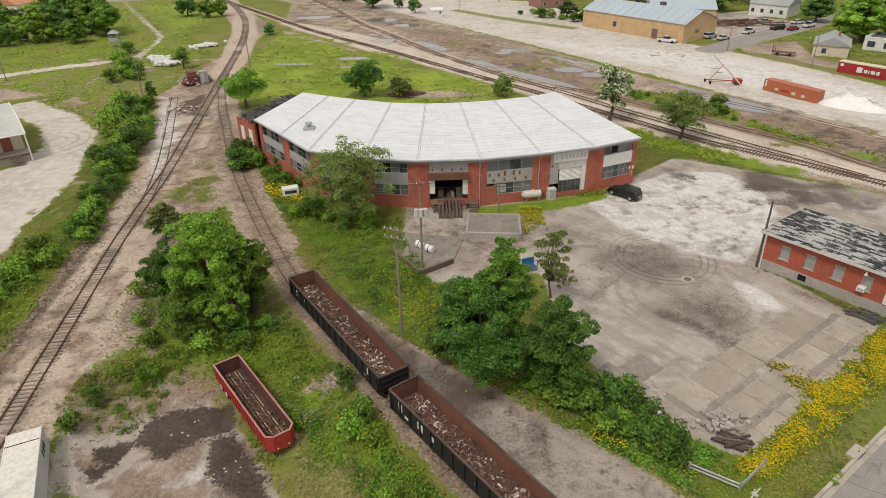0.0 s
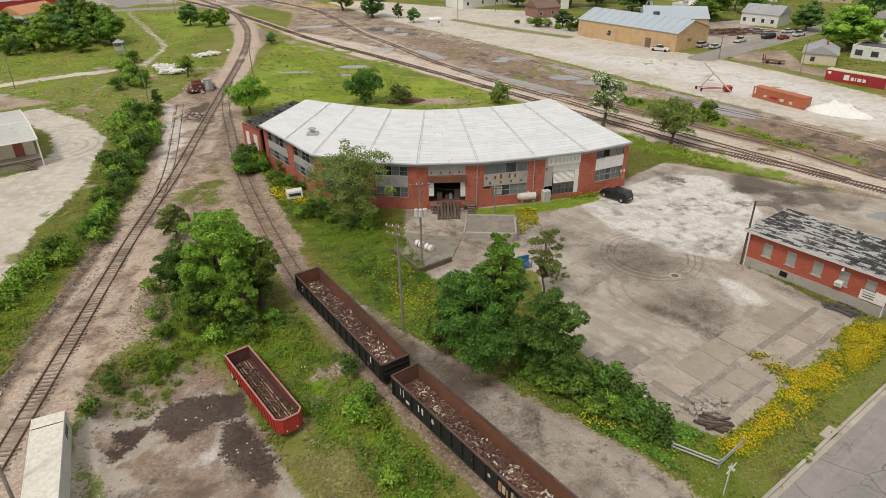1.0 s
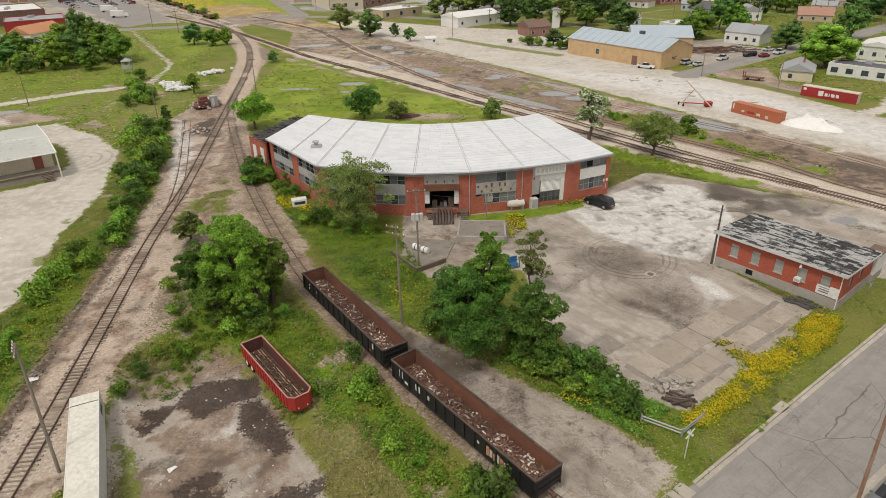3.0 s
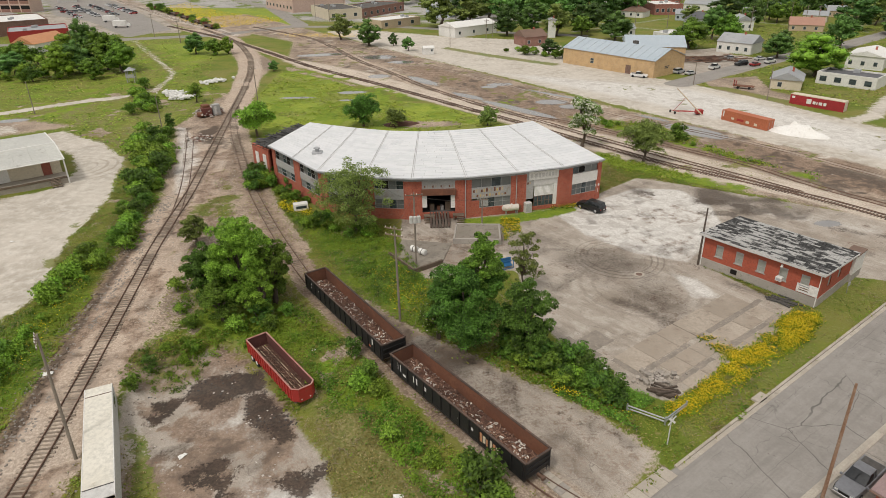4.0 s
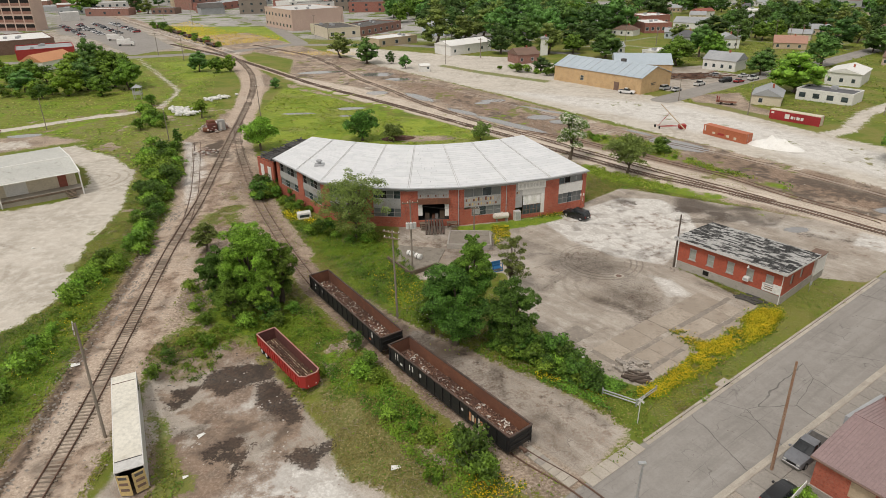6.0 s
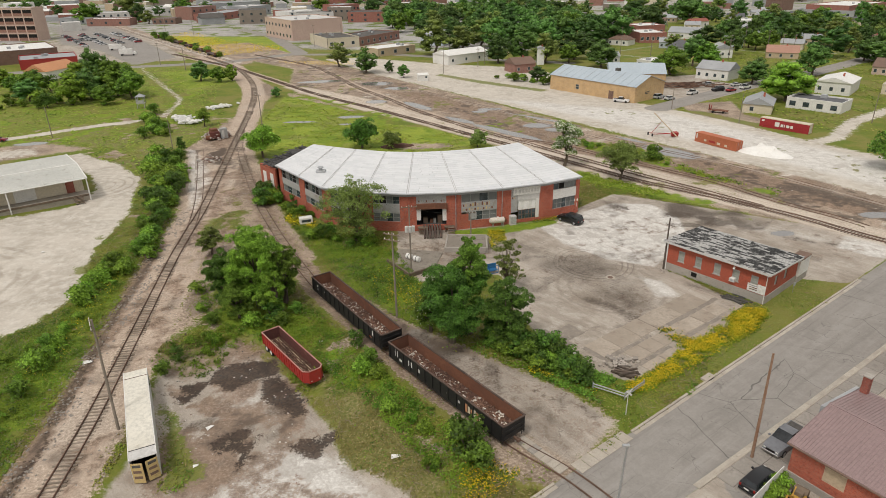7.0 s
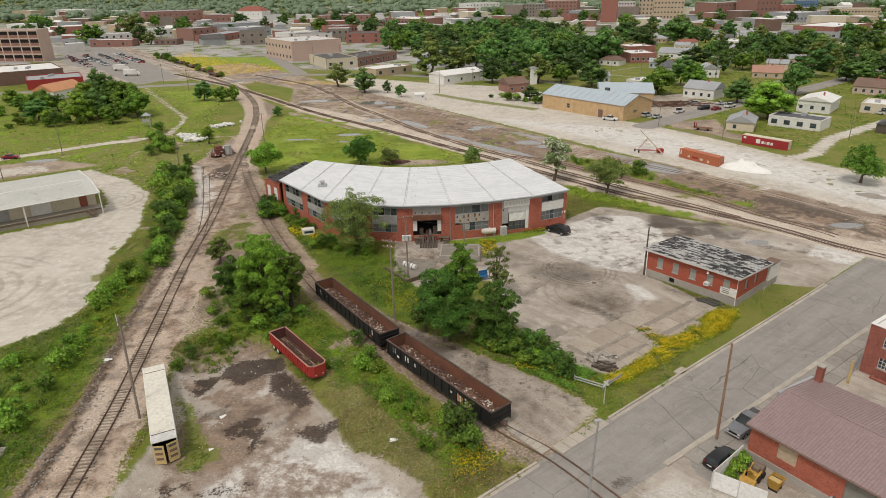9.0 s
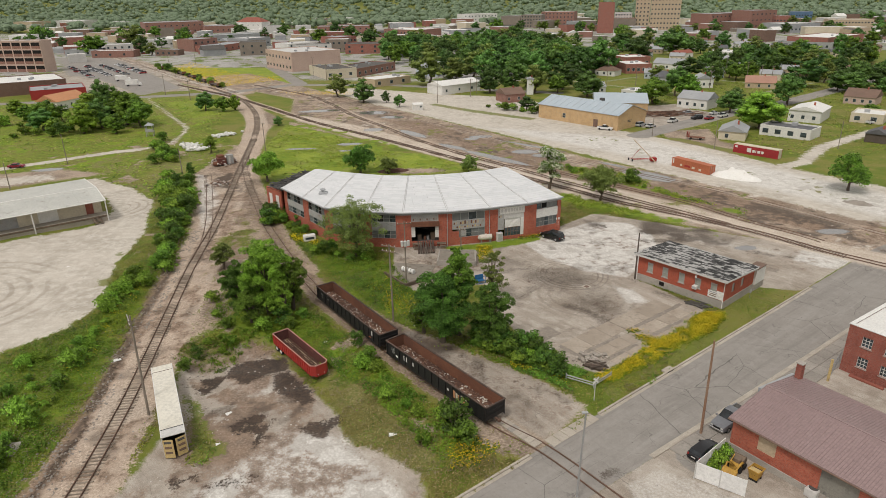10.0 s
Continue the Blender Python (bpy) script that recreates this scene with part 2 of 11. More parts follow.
    white = tones((0.6, 0.58, 0.545), (0.44, 0.415, 0.38), (0.69, 0.675, 0.645), n_mid, n_fine)
    white = mixc(t, math_(t, "MULTIPLY", ramp(t, n_grit, 0.55, 0.68), 0.5), white, (0.3, 0.27, 0.235))
    bent = node(t, "ShaderNodeVectorMath", p, None, operation="ADD")
    nb = t.nodes.new("ShaderNodeTexNoise")
    t.links.new(p, nb.inputs["Vector"])
    nb.inputs["Scale"].default_value, nb.inputs["Detail"].default_value = 0.9, 4
    sb_ = node(t, "ShaderNodeVectorMath", nb.outputs["Color"], operation="SCALE")
    sb_.inputs["Scale"].default_value = 1.6
    t.links.new(sb_.outputs[0], bent.inputs[1])
    cell = t.nodes.new("ShaderNodeTexVoronoi")
    t.links.new(bent.outputs[0], cell.inputs["Vector"])
    cell.inputs["Scale"].default_value = 0.42
    chip = math_(t, "ADD", math_(t, "MULTIPLY", node(t, "ShaderNodeSeparateColor", cell.outputs["Color"]).outputs[0], 0.5), math_(t, "MULTIPLY", n_big, 0.7))
    white = mixc(t, math_(t, "MULTIPLY", ramp(t, chip, 0.7, 0.76), 0.5), white, (0.36, 0.33, 0.3))
    white = mixc(t, math_(t, "MULTIPLY", ramp(t, n_drawn, 0.54, 0.6), 0.4), white, (0.4, 0.37, 0.335))
    town = tones((0.34, 0.325, 0.305), (0.24, 0.23, 0.218), (0.4, 0.385, 0.36), n_huge, n_big)
    town = mixc(t, ramp(t, n_patch, 0.52, 0.58), town, (0.12, 0.16, 0.032))
    # slab joints of the lot, turned with the office
    turned = t.nodes.new("ShaderNodeMapping")
    turned.inputs["Rotation"].default_value = (0, 0, radians(50.6))
    t.links.new(p, turned.inputs["Vector"])
    br = t.nodes.new("ShaderNodeTexBrick")
    br.offset = 0.0
    t.links.new(turned.outputs[0], br.inputs["Vector"])
    for nm, v in (("Scale", 1.0), ("Brick Width", 5.2), ("Row Height", 3.9), ("Mortar Size", 0.1), ("Mortar Smooth", 0.3)):
        br.inputs[nm].default_value = v
    br.inputs["Color1"].default_value, br.inputs["Color2"].default_value, br.inputs["Mortar"].default_value = (0.9, 0.9, 0.9, 1), (1.08, 1.08, 1.08, 1), (0.95, 0.95, 0.95, 1)
    tone = t.nodes.new("ShaderNodeMixRGB")
    tone.blend_type = "MULTIPLY"
    tone.inputs[0].default_value = 0.8
    t.links.new(concrete, tone.inputs[1])
    t.links.new(br.outputs["Color"], tone.inputs[2])
    joint = math_(t, "MULTIPLY", br.outputs["Fac"], ramp(t, n_mid, 0.42, 0.6))
    concrete = mixc(t, math_(t, "MULTIPLY", joint, math_(t, "MULTIPLY", w["slabs"], 0.9)), mixc(t, w["slabs"], concrete, tone.outputs[0]), (0.13, 0.105, 0.07))
    # tyre marks that run in rings
    def rings(colour, cx, cy, r0, r1, freq, mark, strength):
        d = node(t, "ShaderNodeVectorMath", p, (cx, cy, 0.0), operation="DISTANCE").outputs["Value"]
        d = math_(t, "ADD", d, math_(t, "MULTIPLY", n_big, 1.2))
        band = math_(t, "MULTIPLY", ramp(t, d, r0, r0 + 0.5), math_(t, "SUBTRACT", 1.0, ramp(t, d, r1 - 0.5, r1)))
        wave = math_(t, "SINE", math_(t, "ADD", math_(t, "MULTIPLY", d, freq), math_(t, "MULTIPLY", n_mid, 2.5)))
        f = math_(t, "MULTIPLY", math_(t, "MULTIPLY", ramp(t, wave, 0.3, 0.9), band), math_(t, "MULTIPLY", ramp(t, n_patch, 0.35, 0.6), strength))
        return mixc(t, f, colour, mark)

    concrete = rings(concrete, 27.3, 69.5, 4.6, 7.6, 7.0, (0.09, 0.075, 0.062), 0.5)
    concrete = rings(concrete, 28.0, 61.0, 6.0, 10.0, 3.6, (0.2, 0.17, 0.14), 0.4)
    gravel = rings(gravel, -82.0, 66.0, 3.0, 18.0, 2.2, (0.26, 0.22, 0.175), 0.5)
    gravel = rings(gravel, -78.0, 118.0, 4.0, 11.0, 3.0, (0.26, 0.22, 0.175), 0.5)
    # cracks of the paved ground
    warp = node(t, "ShaderNodeVectorMath", p, None, operation="ADD")
    nz = t.nodes.new("ShaderNodeTexNoise")
    t.links.new(p, nz.inputs["Vector"])
    nz.inputs["Scale"].default_value = 0.5
    sc = node(t, "ShaderNodeVectorMath", nz.outputs["Color"], operation="SCALE")
    sc.inputs["Scale"].default_value = 2.4
    t.links.new(sc.outputs[0], warp.inputs[1])
    vo = t.nodes.new("ShaderNodeTexVoronoi")
    vo.feature = "DISTANCE_TO_EDGE"
    t.links.new(warp.outputs[0], vo.inputs["Vector"])
    vo.inputs["Scale"].default_value = 0.14
    crack = math_(t, "SUBTRACT", 1.0, ramp(t, vo.outputs["Distance"], 0.002, 0.008))
    crack = math_(t, "MULTIPLY", crack, math_(t, "MULTIPLY", ramp(t, n_big, 0.44, 0.62), 0.6))
    # joints and long cracks of the street
    along = t.nodes.new("ShaderNodeMapping")
    along.inputs["Rotation"].default_value = (0, 0, radians(-36.2))
    wobble = node(t, "ShaderNodeVectorMath", p, None, operation="ADD")
    sc2 = node(t, "ShaderNodeVectorMath", nz.outputs["Color"], operation="SCALE")
    sc2.inputs["Scale"].default_value = 0.5
    t.links.new(sc2.outputs[0], wobble.inputs[1])
    t.links.new(wobble.outputs[0], along.inputs["Vector"])
    sj = t.nodes.new("ShaderNodeTexBrick")
    sj.offset = 0.35
    t.links.new(along.outputs[0], sj.inputs["Vector"])
    for nm, v in (("Scale", 1.0), ("Brick Width", 7.5), ("Row Height", 4.1), ("Mortar Size", 0.035), ("Mortar Smooth", 0.2)):
        sj.inputs[nm].default_value = v
    seam = math_(t, "MULTIPLY", sj.outputs["Fac"], math_(t, "MULTIPLY", ramp(t, n_big, 0.4, 0.6), 0.4))
    vl = t.nodes.new("ShaderNodeTexVoronoi")
    vl.feature = "DISTANCE_TO_EDGE"
    t.links.new(wobble.outputs[0], vl.inputs["Vector"])
    vl.inputs["Scale"].default_value = 0.085
    long_crack = math_(t, "MULTIPLY", math_(t, "SUBTRACT", 1.0, ramp(t, vl.outputs["Distance"], 0.001, 0.004)), math_(t, "MULTIPLY", ramp(t, n_patch, 0.38, 0.52), 0.8))
    street_crack = math_(t, "MAXIMUM", math_(t, "MAXIMUM", seam, long_crack), crack)
    col = grass
    col = mixc(t, zone("town", 1.0), col, town)
    col = mixc(t, zone("meadow"), col, meadow)
    col = mixc(t, zone("dirt"), col, dirt)
    col = mixc(t, zone("gravel"), col, gravel)
    col = mixc(t, zone("ballast", 1.5, 0.38, 0.62), col, ballast)
    col = mixc(t, zone("concrete", 0.7), col, mixc(t, crack, concrete, (0.13, 0.11, 0.09)))
    col = mixc(t, math_(t, "MULTIPLY", zone("white", 0.9, 0.25, 0.8), 0.9), col, white)
    col = mixc(t, zone("asphalt", 0.25), col, mixc(t, street_crack, asphalt, (0.1, 0.093, 0.085)))
    rusty = tones((0.22, 0.15, 0.105), (0.13, 0.088, 0.062), (0.3, 0.225, 0.17), n_mid, n_fine)
    col = mixc(t, math_(t, "MULTIPLY", zone("rusty", 2.8, 0.3, 0.75), 0.85), col, rusty)
    # dark grime, and on the upper drive tree shade put into the colour
    soot = tones((0.055, 0.041, 0.032), (0.09, 0.068, 0.053), (0.035, 0.028, 0.023), n_mid, n_fine)
    col = mixc(t, math_(t, "MULTIPLY", zone("soot", 1.2, 0.22, 0.85), 0.82), col, soot)
    col = mixc(t, math_(t, "MULTIPLY", zone("stain", 1.5), 0.8), col, (0.085, 0.068, 0.055))
    burnt = tones((0.042, 0.033, 0.027), (0.085, 0.06, 0.046), (0.026, 0.021, 0.018), n_mid, n_fine)
    col = mixc(t, math_(t, "MULTIPLY", zone("burnt", 3.2, 0.28, 0.66), 0.93), col, burnt)
    sandy = tones((0.5, 0.43, 0.355), (0.42, 0.352, 0.285), (0.56, 0.49, 0.415), n_big, n_fine)
    sandy = mixc(t, math_(t, "MULTIPLY", ramp(t, n_drawn, 0.48, 0.62), 0.5), sandy, (0.27, 0.222, 0.178))
    col = mixc(t, zone("sandy", 0.8, 0.2, 0.9), col, sandy)
    lush = tones((0.13, 0.2, 0.018), (0.2, 0.262, 0.026), (0.075, 0.13, 0.013), n_mid, n_fine)
    lush = mixc(t, math_(t, "MULTIPLY", ramp(t, n_big, 0.48, 0.62), 0.5), lush, (0.22, 0.26, 0.026))
    col = mixc(t, zone("lush", 1.6, 0.35, 0.65), col, lush)
    weeds = math_(t, "MULTIPLY", zone("weeds", 2.2, 0.5, 0.7), 0.85)
    col = mixc(t, weeds, col, grass)
    vy = t.nodes.new("ShaderNodeTexVoronoi")
    t.links.new(p, vy.inputs["Vector"])
    vy.inputs["Scale"].default_value = 1.6
    spot = math_(t, "MULTIPLY", zone("yellow", 1.8), math_(t, "SUBTRACT", 1.0, ramp(t, vy.outputs["Distance"], 0.3, 0.5)))
    col = mixc(t, spot, col, (0.6, 0.4, 0.015))
    wet = zone("wet", 0.9, 0.45, 0.55)
    col = mixc(t, math_(t, "MULTIPLY", wet, 0.8), col, (0.2, 0.195, 0.19))
    speck = math_(t, "ADD", math_(t, "MULTIPLY", ramp(t, n_grit, 0.36, 0.64), 0.26), math_(t, "MULTIPLY", ramp(t, n_fine, 0.36, 0.64), 0.28))
    speck = math_(t, "ADD", speck, 0.75)
    grain = t.nodes.new("ShaderNodeMixRGB")
    grain.blend_type = "MULTIPLY"
    t.links.new(math_(t, "SUBTRACT", 1.0, math_(t, "MULTIPLY", math_(t, "MAXIMUM", math_(t, "MAXIMUM", w["asphalt"], w["concrete"]), math_(t, "MULTIPLY", w["gravel"], 0.7)), 0.75)), grain.inputs[0])
    t.links.new(col, grain.inputs[1])
    t.links.new(node(t, "ShaderNodeCombineXYZ", speck, speck, speck).outputs[0], grain.inputs[2])
    col = grain.outputs[0]
    t.links.new(col, bsdf.inputs["Base Color"])
    t.links.new(math_(t, "SUBTRACT", 0.92, math_(t, "MULTIPLY", wet, 0.87)), bsdf.inputs["Roughness"])
    t.links.new(math_(t, "ADD", 0.2, math_(t, "MULTIPLY", wet, 0.8)), bsdf.inputs["Specular IOR Level"])
    hgt = math_(t, "ADD", math_(t, "MULTIPLY", n_fine, 0.6), math_(t, "MULTIPLY", n_grit, 0.4))
    hgt = math_(t, "MULTIPLY", hgt, math_(t, "SUBTRACT", 1.0, wet))
    bumped(t, bsdf, hgt, 0.5, 0.12)
    return m


MAT = {
    "brick": brickwork("red_brick", (0.37, 0.085, 0.05), (0.44, 0.125, 0.072), (0.27, 0.15, 0.115)),
    "officebrick": brickwork("office_brick", (0.43, 0.095, 0.05), (0.36, 0.075, 0.042), (0.24, 0.1, 0.07), amount=0.1),
    "redbrick": brickwork("deep_red_brick", (0.26, 0.07, 0.05), (0.32, 0.09, 0.06), (0.26, 0.17, 0.14)),
    "darkbrick": brickwork("brown_brick", (0.17, 0.1, 0.075), (0.2, 0.12, 0.09), (0.2, 0.15, 0.12)),
    "orangebrick": brickwork("orange_brick", (0.53, 0.35, 0.17), (0.58, 0.4, 0.215), (0.5, 0.38, 0.25), amount=0.1),
    # town bricks with the dulling of distance haze put into their colours
    "townbrick": brickwork("hazed_town_brick", (0.27, 0.13, 0.1), (0.31, 0.16, 0.125), (0.25, 0.18, 0.15)),
    "townred": brickwork("hazed_red_town_brick", (0.3, 0.11, 0.085), (0.33, 0.135, 0.1), (0.26, 0.17, 0.14)),
    "towntree": foliage("town_leaves", (0.032, 0.065, 0.014), (0.175, 0.325, 0.07)),
    "towntreedark": foliage("dark_town_leaves", (0.019, 0.042, 0.009), (0.11, 0.215, 0.048)),
    # paler and greyer than near leaves: distance haze mixed into the colour
    "hazeleaf": foliage("hazed_distant_leaves", (0.15, 0.21, 0.125), (0.215, 0.28, 0.175)),
    "sheet": mottled("weathered_pale_roof_sheet", (0.56, 0.56, 0.56), (0.48, 0.48, 0.485), 0.7, 0.55, 0.1, stain=(0.36, 0.34, 0.32), amount=0.1, vary=0.05),
    "roofsheet": islands("pale_roof_sheet", (0.63, 0.635, 0.645), (0.57, 0.58, 0.59), (0.47, 0.475, 0.48), 0.5),
    "patchroof": shingles("worn_shingles"),
    "charred": islands("charred_boards", (0.025, 0.024, 0.024), (0.07, 0.068, 0.066), (0.16, 0.15, 0.14), 0.9),
    "shedroof": mottled("weathered_shed_roof", (0.52, 0.52, 0.48), (0.44, 0.44, 0.41), 0.4, 0.6, 0.1, stain=(0.25, 0.23, 0.2), amount=0.3),
    "doorwood": mottled("weathered_door_boards", (0.25, 0.24, 0.21), (0.17, 0.165, 0.15), 0.9, 0.9, 0.2, stain=(0.09, 0.09, 0.085), amount=0.5),
    "scrapmix": islands("mixed_rusty_scrap", (0.075, 0.04, 0.028), (0.22, 0.125, 0.085), (0.3, 0.2, 0.14), 0.9),
    "palescrap": islands("pale_scrap", (0.25, 0.2, 0.17), (0.62, 0.58, 0.52), (0.3, 0.2, 0.15), 0.8),
    "junkmix": islands("mixed_junk", (0.2, 0.12, 0.09), (0.5, 0.47, 0.43), (0.3, 0.08, 0.06), 0.8),
    "rustblack": mottled("rusty_black_rim", (0.11, 0.075, 0.06), (0.045, 0.037, 0.033), 1.2, 0.8, 0.2, stain=(0.2, 0.1, 0.07), amount=0.4),
    "palered": mottled("rubbed_pale_red_rim", (0.45, 0.26, 0.22), (0.35, 0.12, 0.1), 1.2, 0.7, 0.2),
    "trailerwhite": mottled("dirty_white_siding", (0.6, 0.6, 0.57), (0.5, 0.5, 0.48), 0.5, 0.6, 0.1, stain=(0.35, 0.33, 0.29), amount=0.2),
    "trailerroof": mottled("dirty_cream_roof_skin", (0.69, 0.66, 0.58), (0.62, 0.585, 0.5), 0.4, 0.6, 0.1, stain=(0.4, 0.36, 0.29), amount=0.2),
    "tankpaint": mottled("white_tank_paint_with_rust", (0.7, 0.66, 0.6), (0.6, 0.56, 0.5), 1.0, 0.5, 0.05, stain=(0.42, 0.16, 0.06), amount=0.35),
    "seam": mottled("roof_seam_metal", (0.4, 0.39, 0.38), (0.5, 0.49, 0.48), 1, 0.5, 0.1),
    "gutter": mottled("grey_gutter_metal", (0.42, 0.43, 0.44), (0.3, 0.31, 0.32), 1, 0.45, 0.1),
    "concrete": mottled("old_concrete", (0.4, 0.37, 0.33), (0.32, 0.29, 0.26), 1, 0.9, 0.3, stain=(0.16, 0.14, 0.12), amount=0.3),
    "kerb": mottled("pale_kerb_concrete", (0.44, 0.395, 0.335), (0.34, 0.3, 0.25), 1, 0.9, 0.3, stain=(0.22, 0.19, 0.16), amount=0.2, vary=0.08),
    "slab": mottled("worn_slab_concrete", (0.32, 0.292, 0.26), (0.26, 0.236, 0.208), 0.6, 0.9, 0.3, stain=(0.18, 0.16, 0.14), amount=0.3, vary=0.12),
    "oldslab": mottled("dirty_platform_concrete", (0.27, 0.24, 0.2), (0.2, 0.175, 0.145), 0.7, 0.95, 0.4, stain=(0.1, 0.085, 0.07), amount=0.5),
    "white": mottled("white_paint", (0.74, 0.73, 0.7), (0.66, 0.65, 0.62), 0.6, 0.6, 0.08, stain=(0.5, 0.47, 0.42), amount=0.12),
    "fencewhite": mottled("plain_white_panel", (0.78, 0.775, 0.76), (0.72, 0.715, 0.7), 0.4, 0.5, 0.0),
    "pale": mottled("pale_grey_paint", (0.58, 0.57, 0.55), (0.5, 0.49, 0.47), 0.5, 0.7, 0.08, stain=(0.35, 0.33, 0.3), amount=0.2),
    "cream": mottled("cream_paint", (0.62, 0.55, 0.43), (0.56, 0.5, 0.38), 0.5, 0.7, 0.08, stain=(0.4, 0.35, 0.28), amount=0.1),
    "tan": mottled("tan_render", (0.5, 0.4, 0.28), (0.44, 0.35, 0.25), 0.5, 0.8, 0.08, stain=(0.3, 0.25, 0.2), amount=0.1),
    "pink": mottled("pale_pink_stucco", (0.56, 0.42, 0.35), (0.5, 0.37, 0.31), 0.4, 0.8, 0.08, stain=(0.4, 0.3, 0.26), amount=0.15),
    "pinkwall": mottled("pink_clapboard", (0.55, 0.42, 0.36), (0.5, 0.38, 0.33), 0.4, 0.8, 0.05),
    "grey": mottled("grey_roofing", (0.36, 0.37, 0.38), (0.29, 0.3, 0.31), 0.5, 0.75, 0.1, stain=(0.2, 0.2, 0.2), amount=0.2),
    "stone": mottled("brown_stone", (0.26, 0.22, 0.18), (0.21, 0.18, 0.15), 0.5, 0.8, 0.1),
    "blue": mottled("blue_glazing", (0.1, 0.17, 0.27), (0.08, 0.13, 0.2), 0.5, 0.3, 0.0),
    "paleblue": mottled("pale_blue_siding", (0.5, 0.55, 0.6), (0.44, 0.49, 0.54), 0.5, 0.7, 0.05),
    "blueroof": mottled("pale_blue_roof_sheet", (0.42, 0.48, 0.53), (0.37, 0.43, 0.48), 0.4, 0.5, 0.05, stain=(0.5, 0.5, 0.5), amount=0.1),
    "redmetal": mottled("red_siding", (0.36, 0.04, 0.035), (0.3, 0.035, 0.03), 0.5, 0.6, 0.05),
    "redroof": mottled("red_tile_roof", (0.3, 0.1, 0.07), (0.24, 0.08, 0.06), 0.7, 0.8, 0.2),
    "orange": mottled("orange_tile_roof", (0.55, 0.27, 0.14), (0.48, 0.23, 0.12), 0.7, 0.8, 0.2),
    "salmon": mottled("salmon_roof", (0.4, 0.23, 0.17), (0.35, 0.2, 0.15), 0.7, 0.8, 0.2),
    "brownroof": mottled("brown_shingles", (0.2, 0.13, 0.1), (0.16, 0.11, 0.085), 1, 0.9, 0.2),
    "darkroof": mottled("dark_shingles", (0.13, 0.13, 0.14), (0.1, 0.1, 0.105), 1, 0.9, 0.2),
    "dark": mottled("dark_flat_roofing", (0.09, 0.085, 0.08), (0.12, 0.11, 0.1), 0.5, 0.9, 0.1),
    "darkwood": mottled("dark_weathered_wood", (0.1, 0.08, 0.065), (0.13, 0.105, 0.085), 1.5, 0.9, 0.3),
    "glass": glassy("window_glass"),
    "dirtyglass": mottled("dirty_window_glass", (0.2, 0.21, 0.205), (0.1, 0.11, 0.11), 0.8, 0.35, 0.05),
    "void": mottled("dark_interior", (0.012, 0.011, 0.01), (0.02, 0.018, 0.016), 1, 0.95, 0.0),
    "paleboard": mottled("faded_window_boards", (0.36, 0.37, 0.33), (0.28, 0.29, 0.26), 0.9, 0.8, 0.1, stain=(0.2, 0.2, 0.17), amount=0.3),
    "greypanel": mottled("weathered_grey_panel", (0.4, 0.4, 0.39), (0.3, 0.3, 0.295), 0.7, 0.6, 0.1, stain=(0.24, 0.19, 0.15), amount=0.4),
    "rust": mottled("rusted_steel", (0.2, 0.088, 0.052), (0.125, 0.06, 0.042), 0.6, 0.9, 0.3, stain=(0.24, 0.11, 0.06), amount=0.4),
    "rustfloor": mottled("rusty_floor_dirt", (0.12, 0.062, 0.045), (0.085, 0.045, 0.033), 1.2, 0.95, 0.4, stain=(0.2, 0.13, 0.1), amount=0.3),
    "black": mottled("black_car_paint", (0.018, 0.018, 0.019), (0.028, 0.026, 0.025), 0.8, 0.55, 0.1, stain=(0.06, 0.04, 0.03), amount=0.25),
    "redpaint": mottled("faded_red_paint", (0.42, 0.045, 0.035), (0.33, 0.035, 0.03), 0.6, 0.55, 0.1, stain=(0.2, 0.05, 0.035), amount=0.3),
    "redinner": mottled("rusty_red_lining", (0.15, 0.055, 0.045), (0.1, 0.045, 0.04), 0.8, 0.9, 0.3, stain=(0.21, 0.1, 0.07), amount=0.3),
    "orangesteel": mottled("faded_orange_container_paint", (0.46, 0.15, 0.075), (0.38, 0.12, 0.06), 0.4, 0.65, 0.1, stain=(0.3, 0.12, 0.08), amount=0.2),
    "kred": mottled("red_container_paint", (0.36, 0.035, 0.04), (0.3, 0.03, 0.035), 0.4, 0.55, 0.1),
    "maroon": mottled("maroon_roof_sheet", (0.3, 0.215, 0.21), (0.265, 0.19, 0.185), 0.4, 0.45, 0.05, stain=(0.34, 0.26, 0.25), amount=0.1),
    "steel": mottled("galvanised_steel", (0.45, 0.46, 0.47), (0.36, 0.37, 0.38), 1, 0.45, 0.1, metal=0.5),
    "rail": mottled("worn_rail_steel", (0.19, 0.115, 0.085), (0.12, 0.08, 0.06), 1, 0.6, 0.1, metal=0.2),
    "darktie": mottled("dark_oiled_sleeper", (0.13, 0.1, 0.08), (0.08, 0.062, 0.05), 2, 0.95, 0.4, vary=0.35),
    "lotslab": mottled("worn_lot_slab", (0.39, 0.335, 0.275), (0.3, 0.25, 0.2), 0.5, 0.92, 0.35, stain=(0.2, 0.16, 0.125), amount=0.45, vary=0.055),
    "oldtar": mottled("crumbling_dark_asphalt", (0.27, 0.236, 0.2), (0.19, 0.165, 0.14), 2.0, 0.95, 0.5, stain=(0.34, 0.29, 0.24), amount=0.6),
    "tie": mottled("grey_weathered_sleeper", (0.3, 0.25, 0.2), (0.2, 0.16, 0.125), 2, 0.95, 0.4, vary=0.35),
    "pole": mottled("grey_weathered_pole_wood", (0.27, 0.23, 0.19), (0.2, 0.17, 0.14), 1.5, 0.95, 0.4),
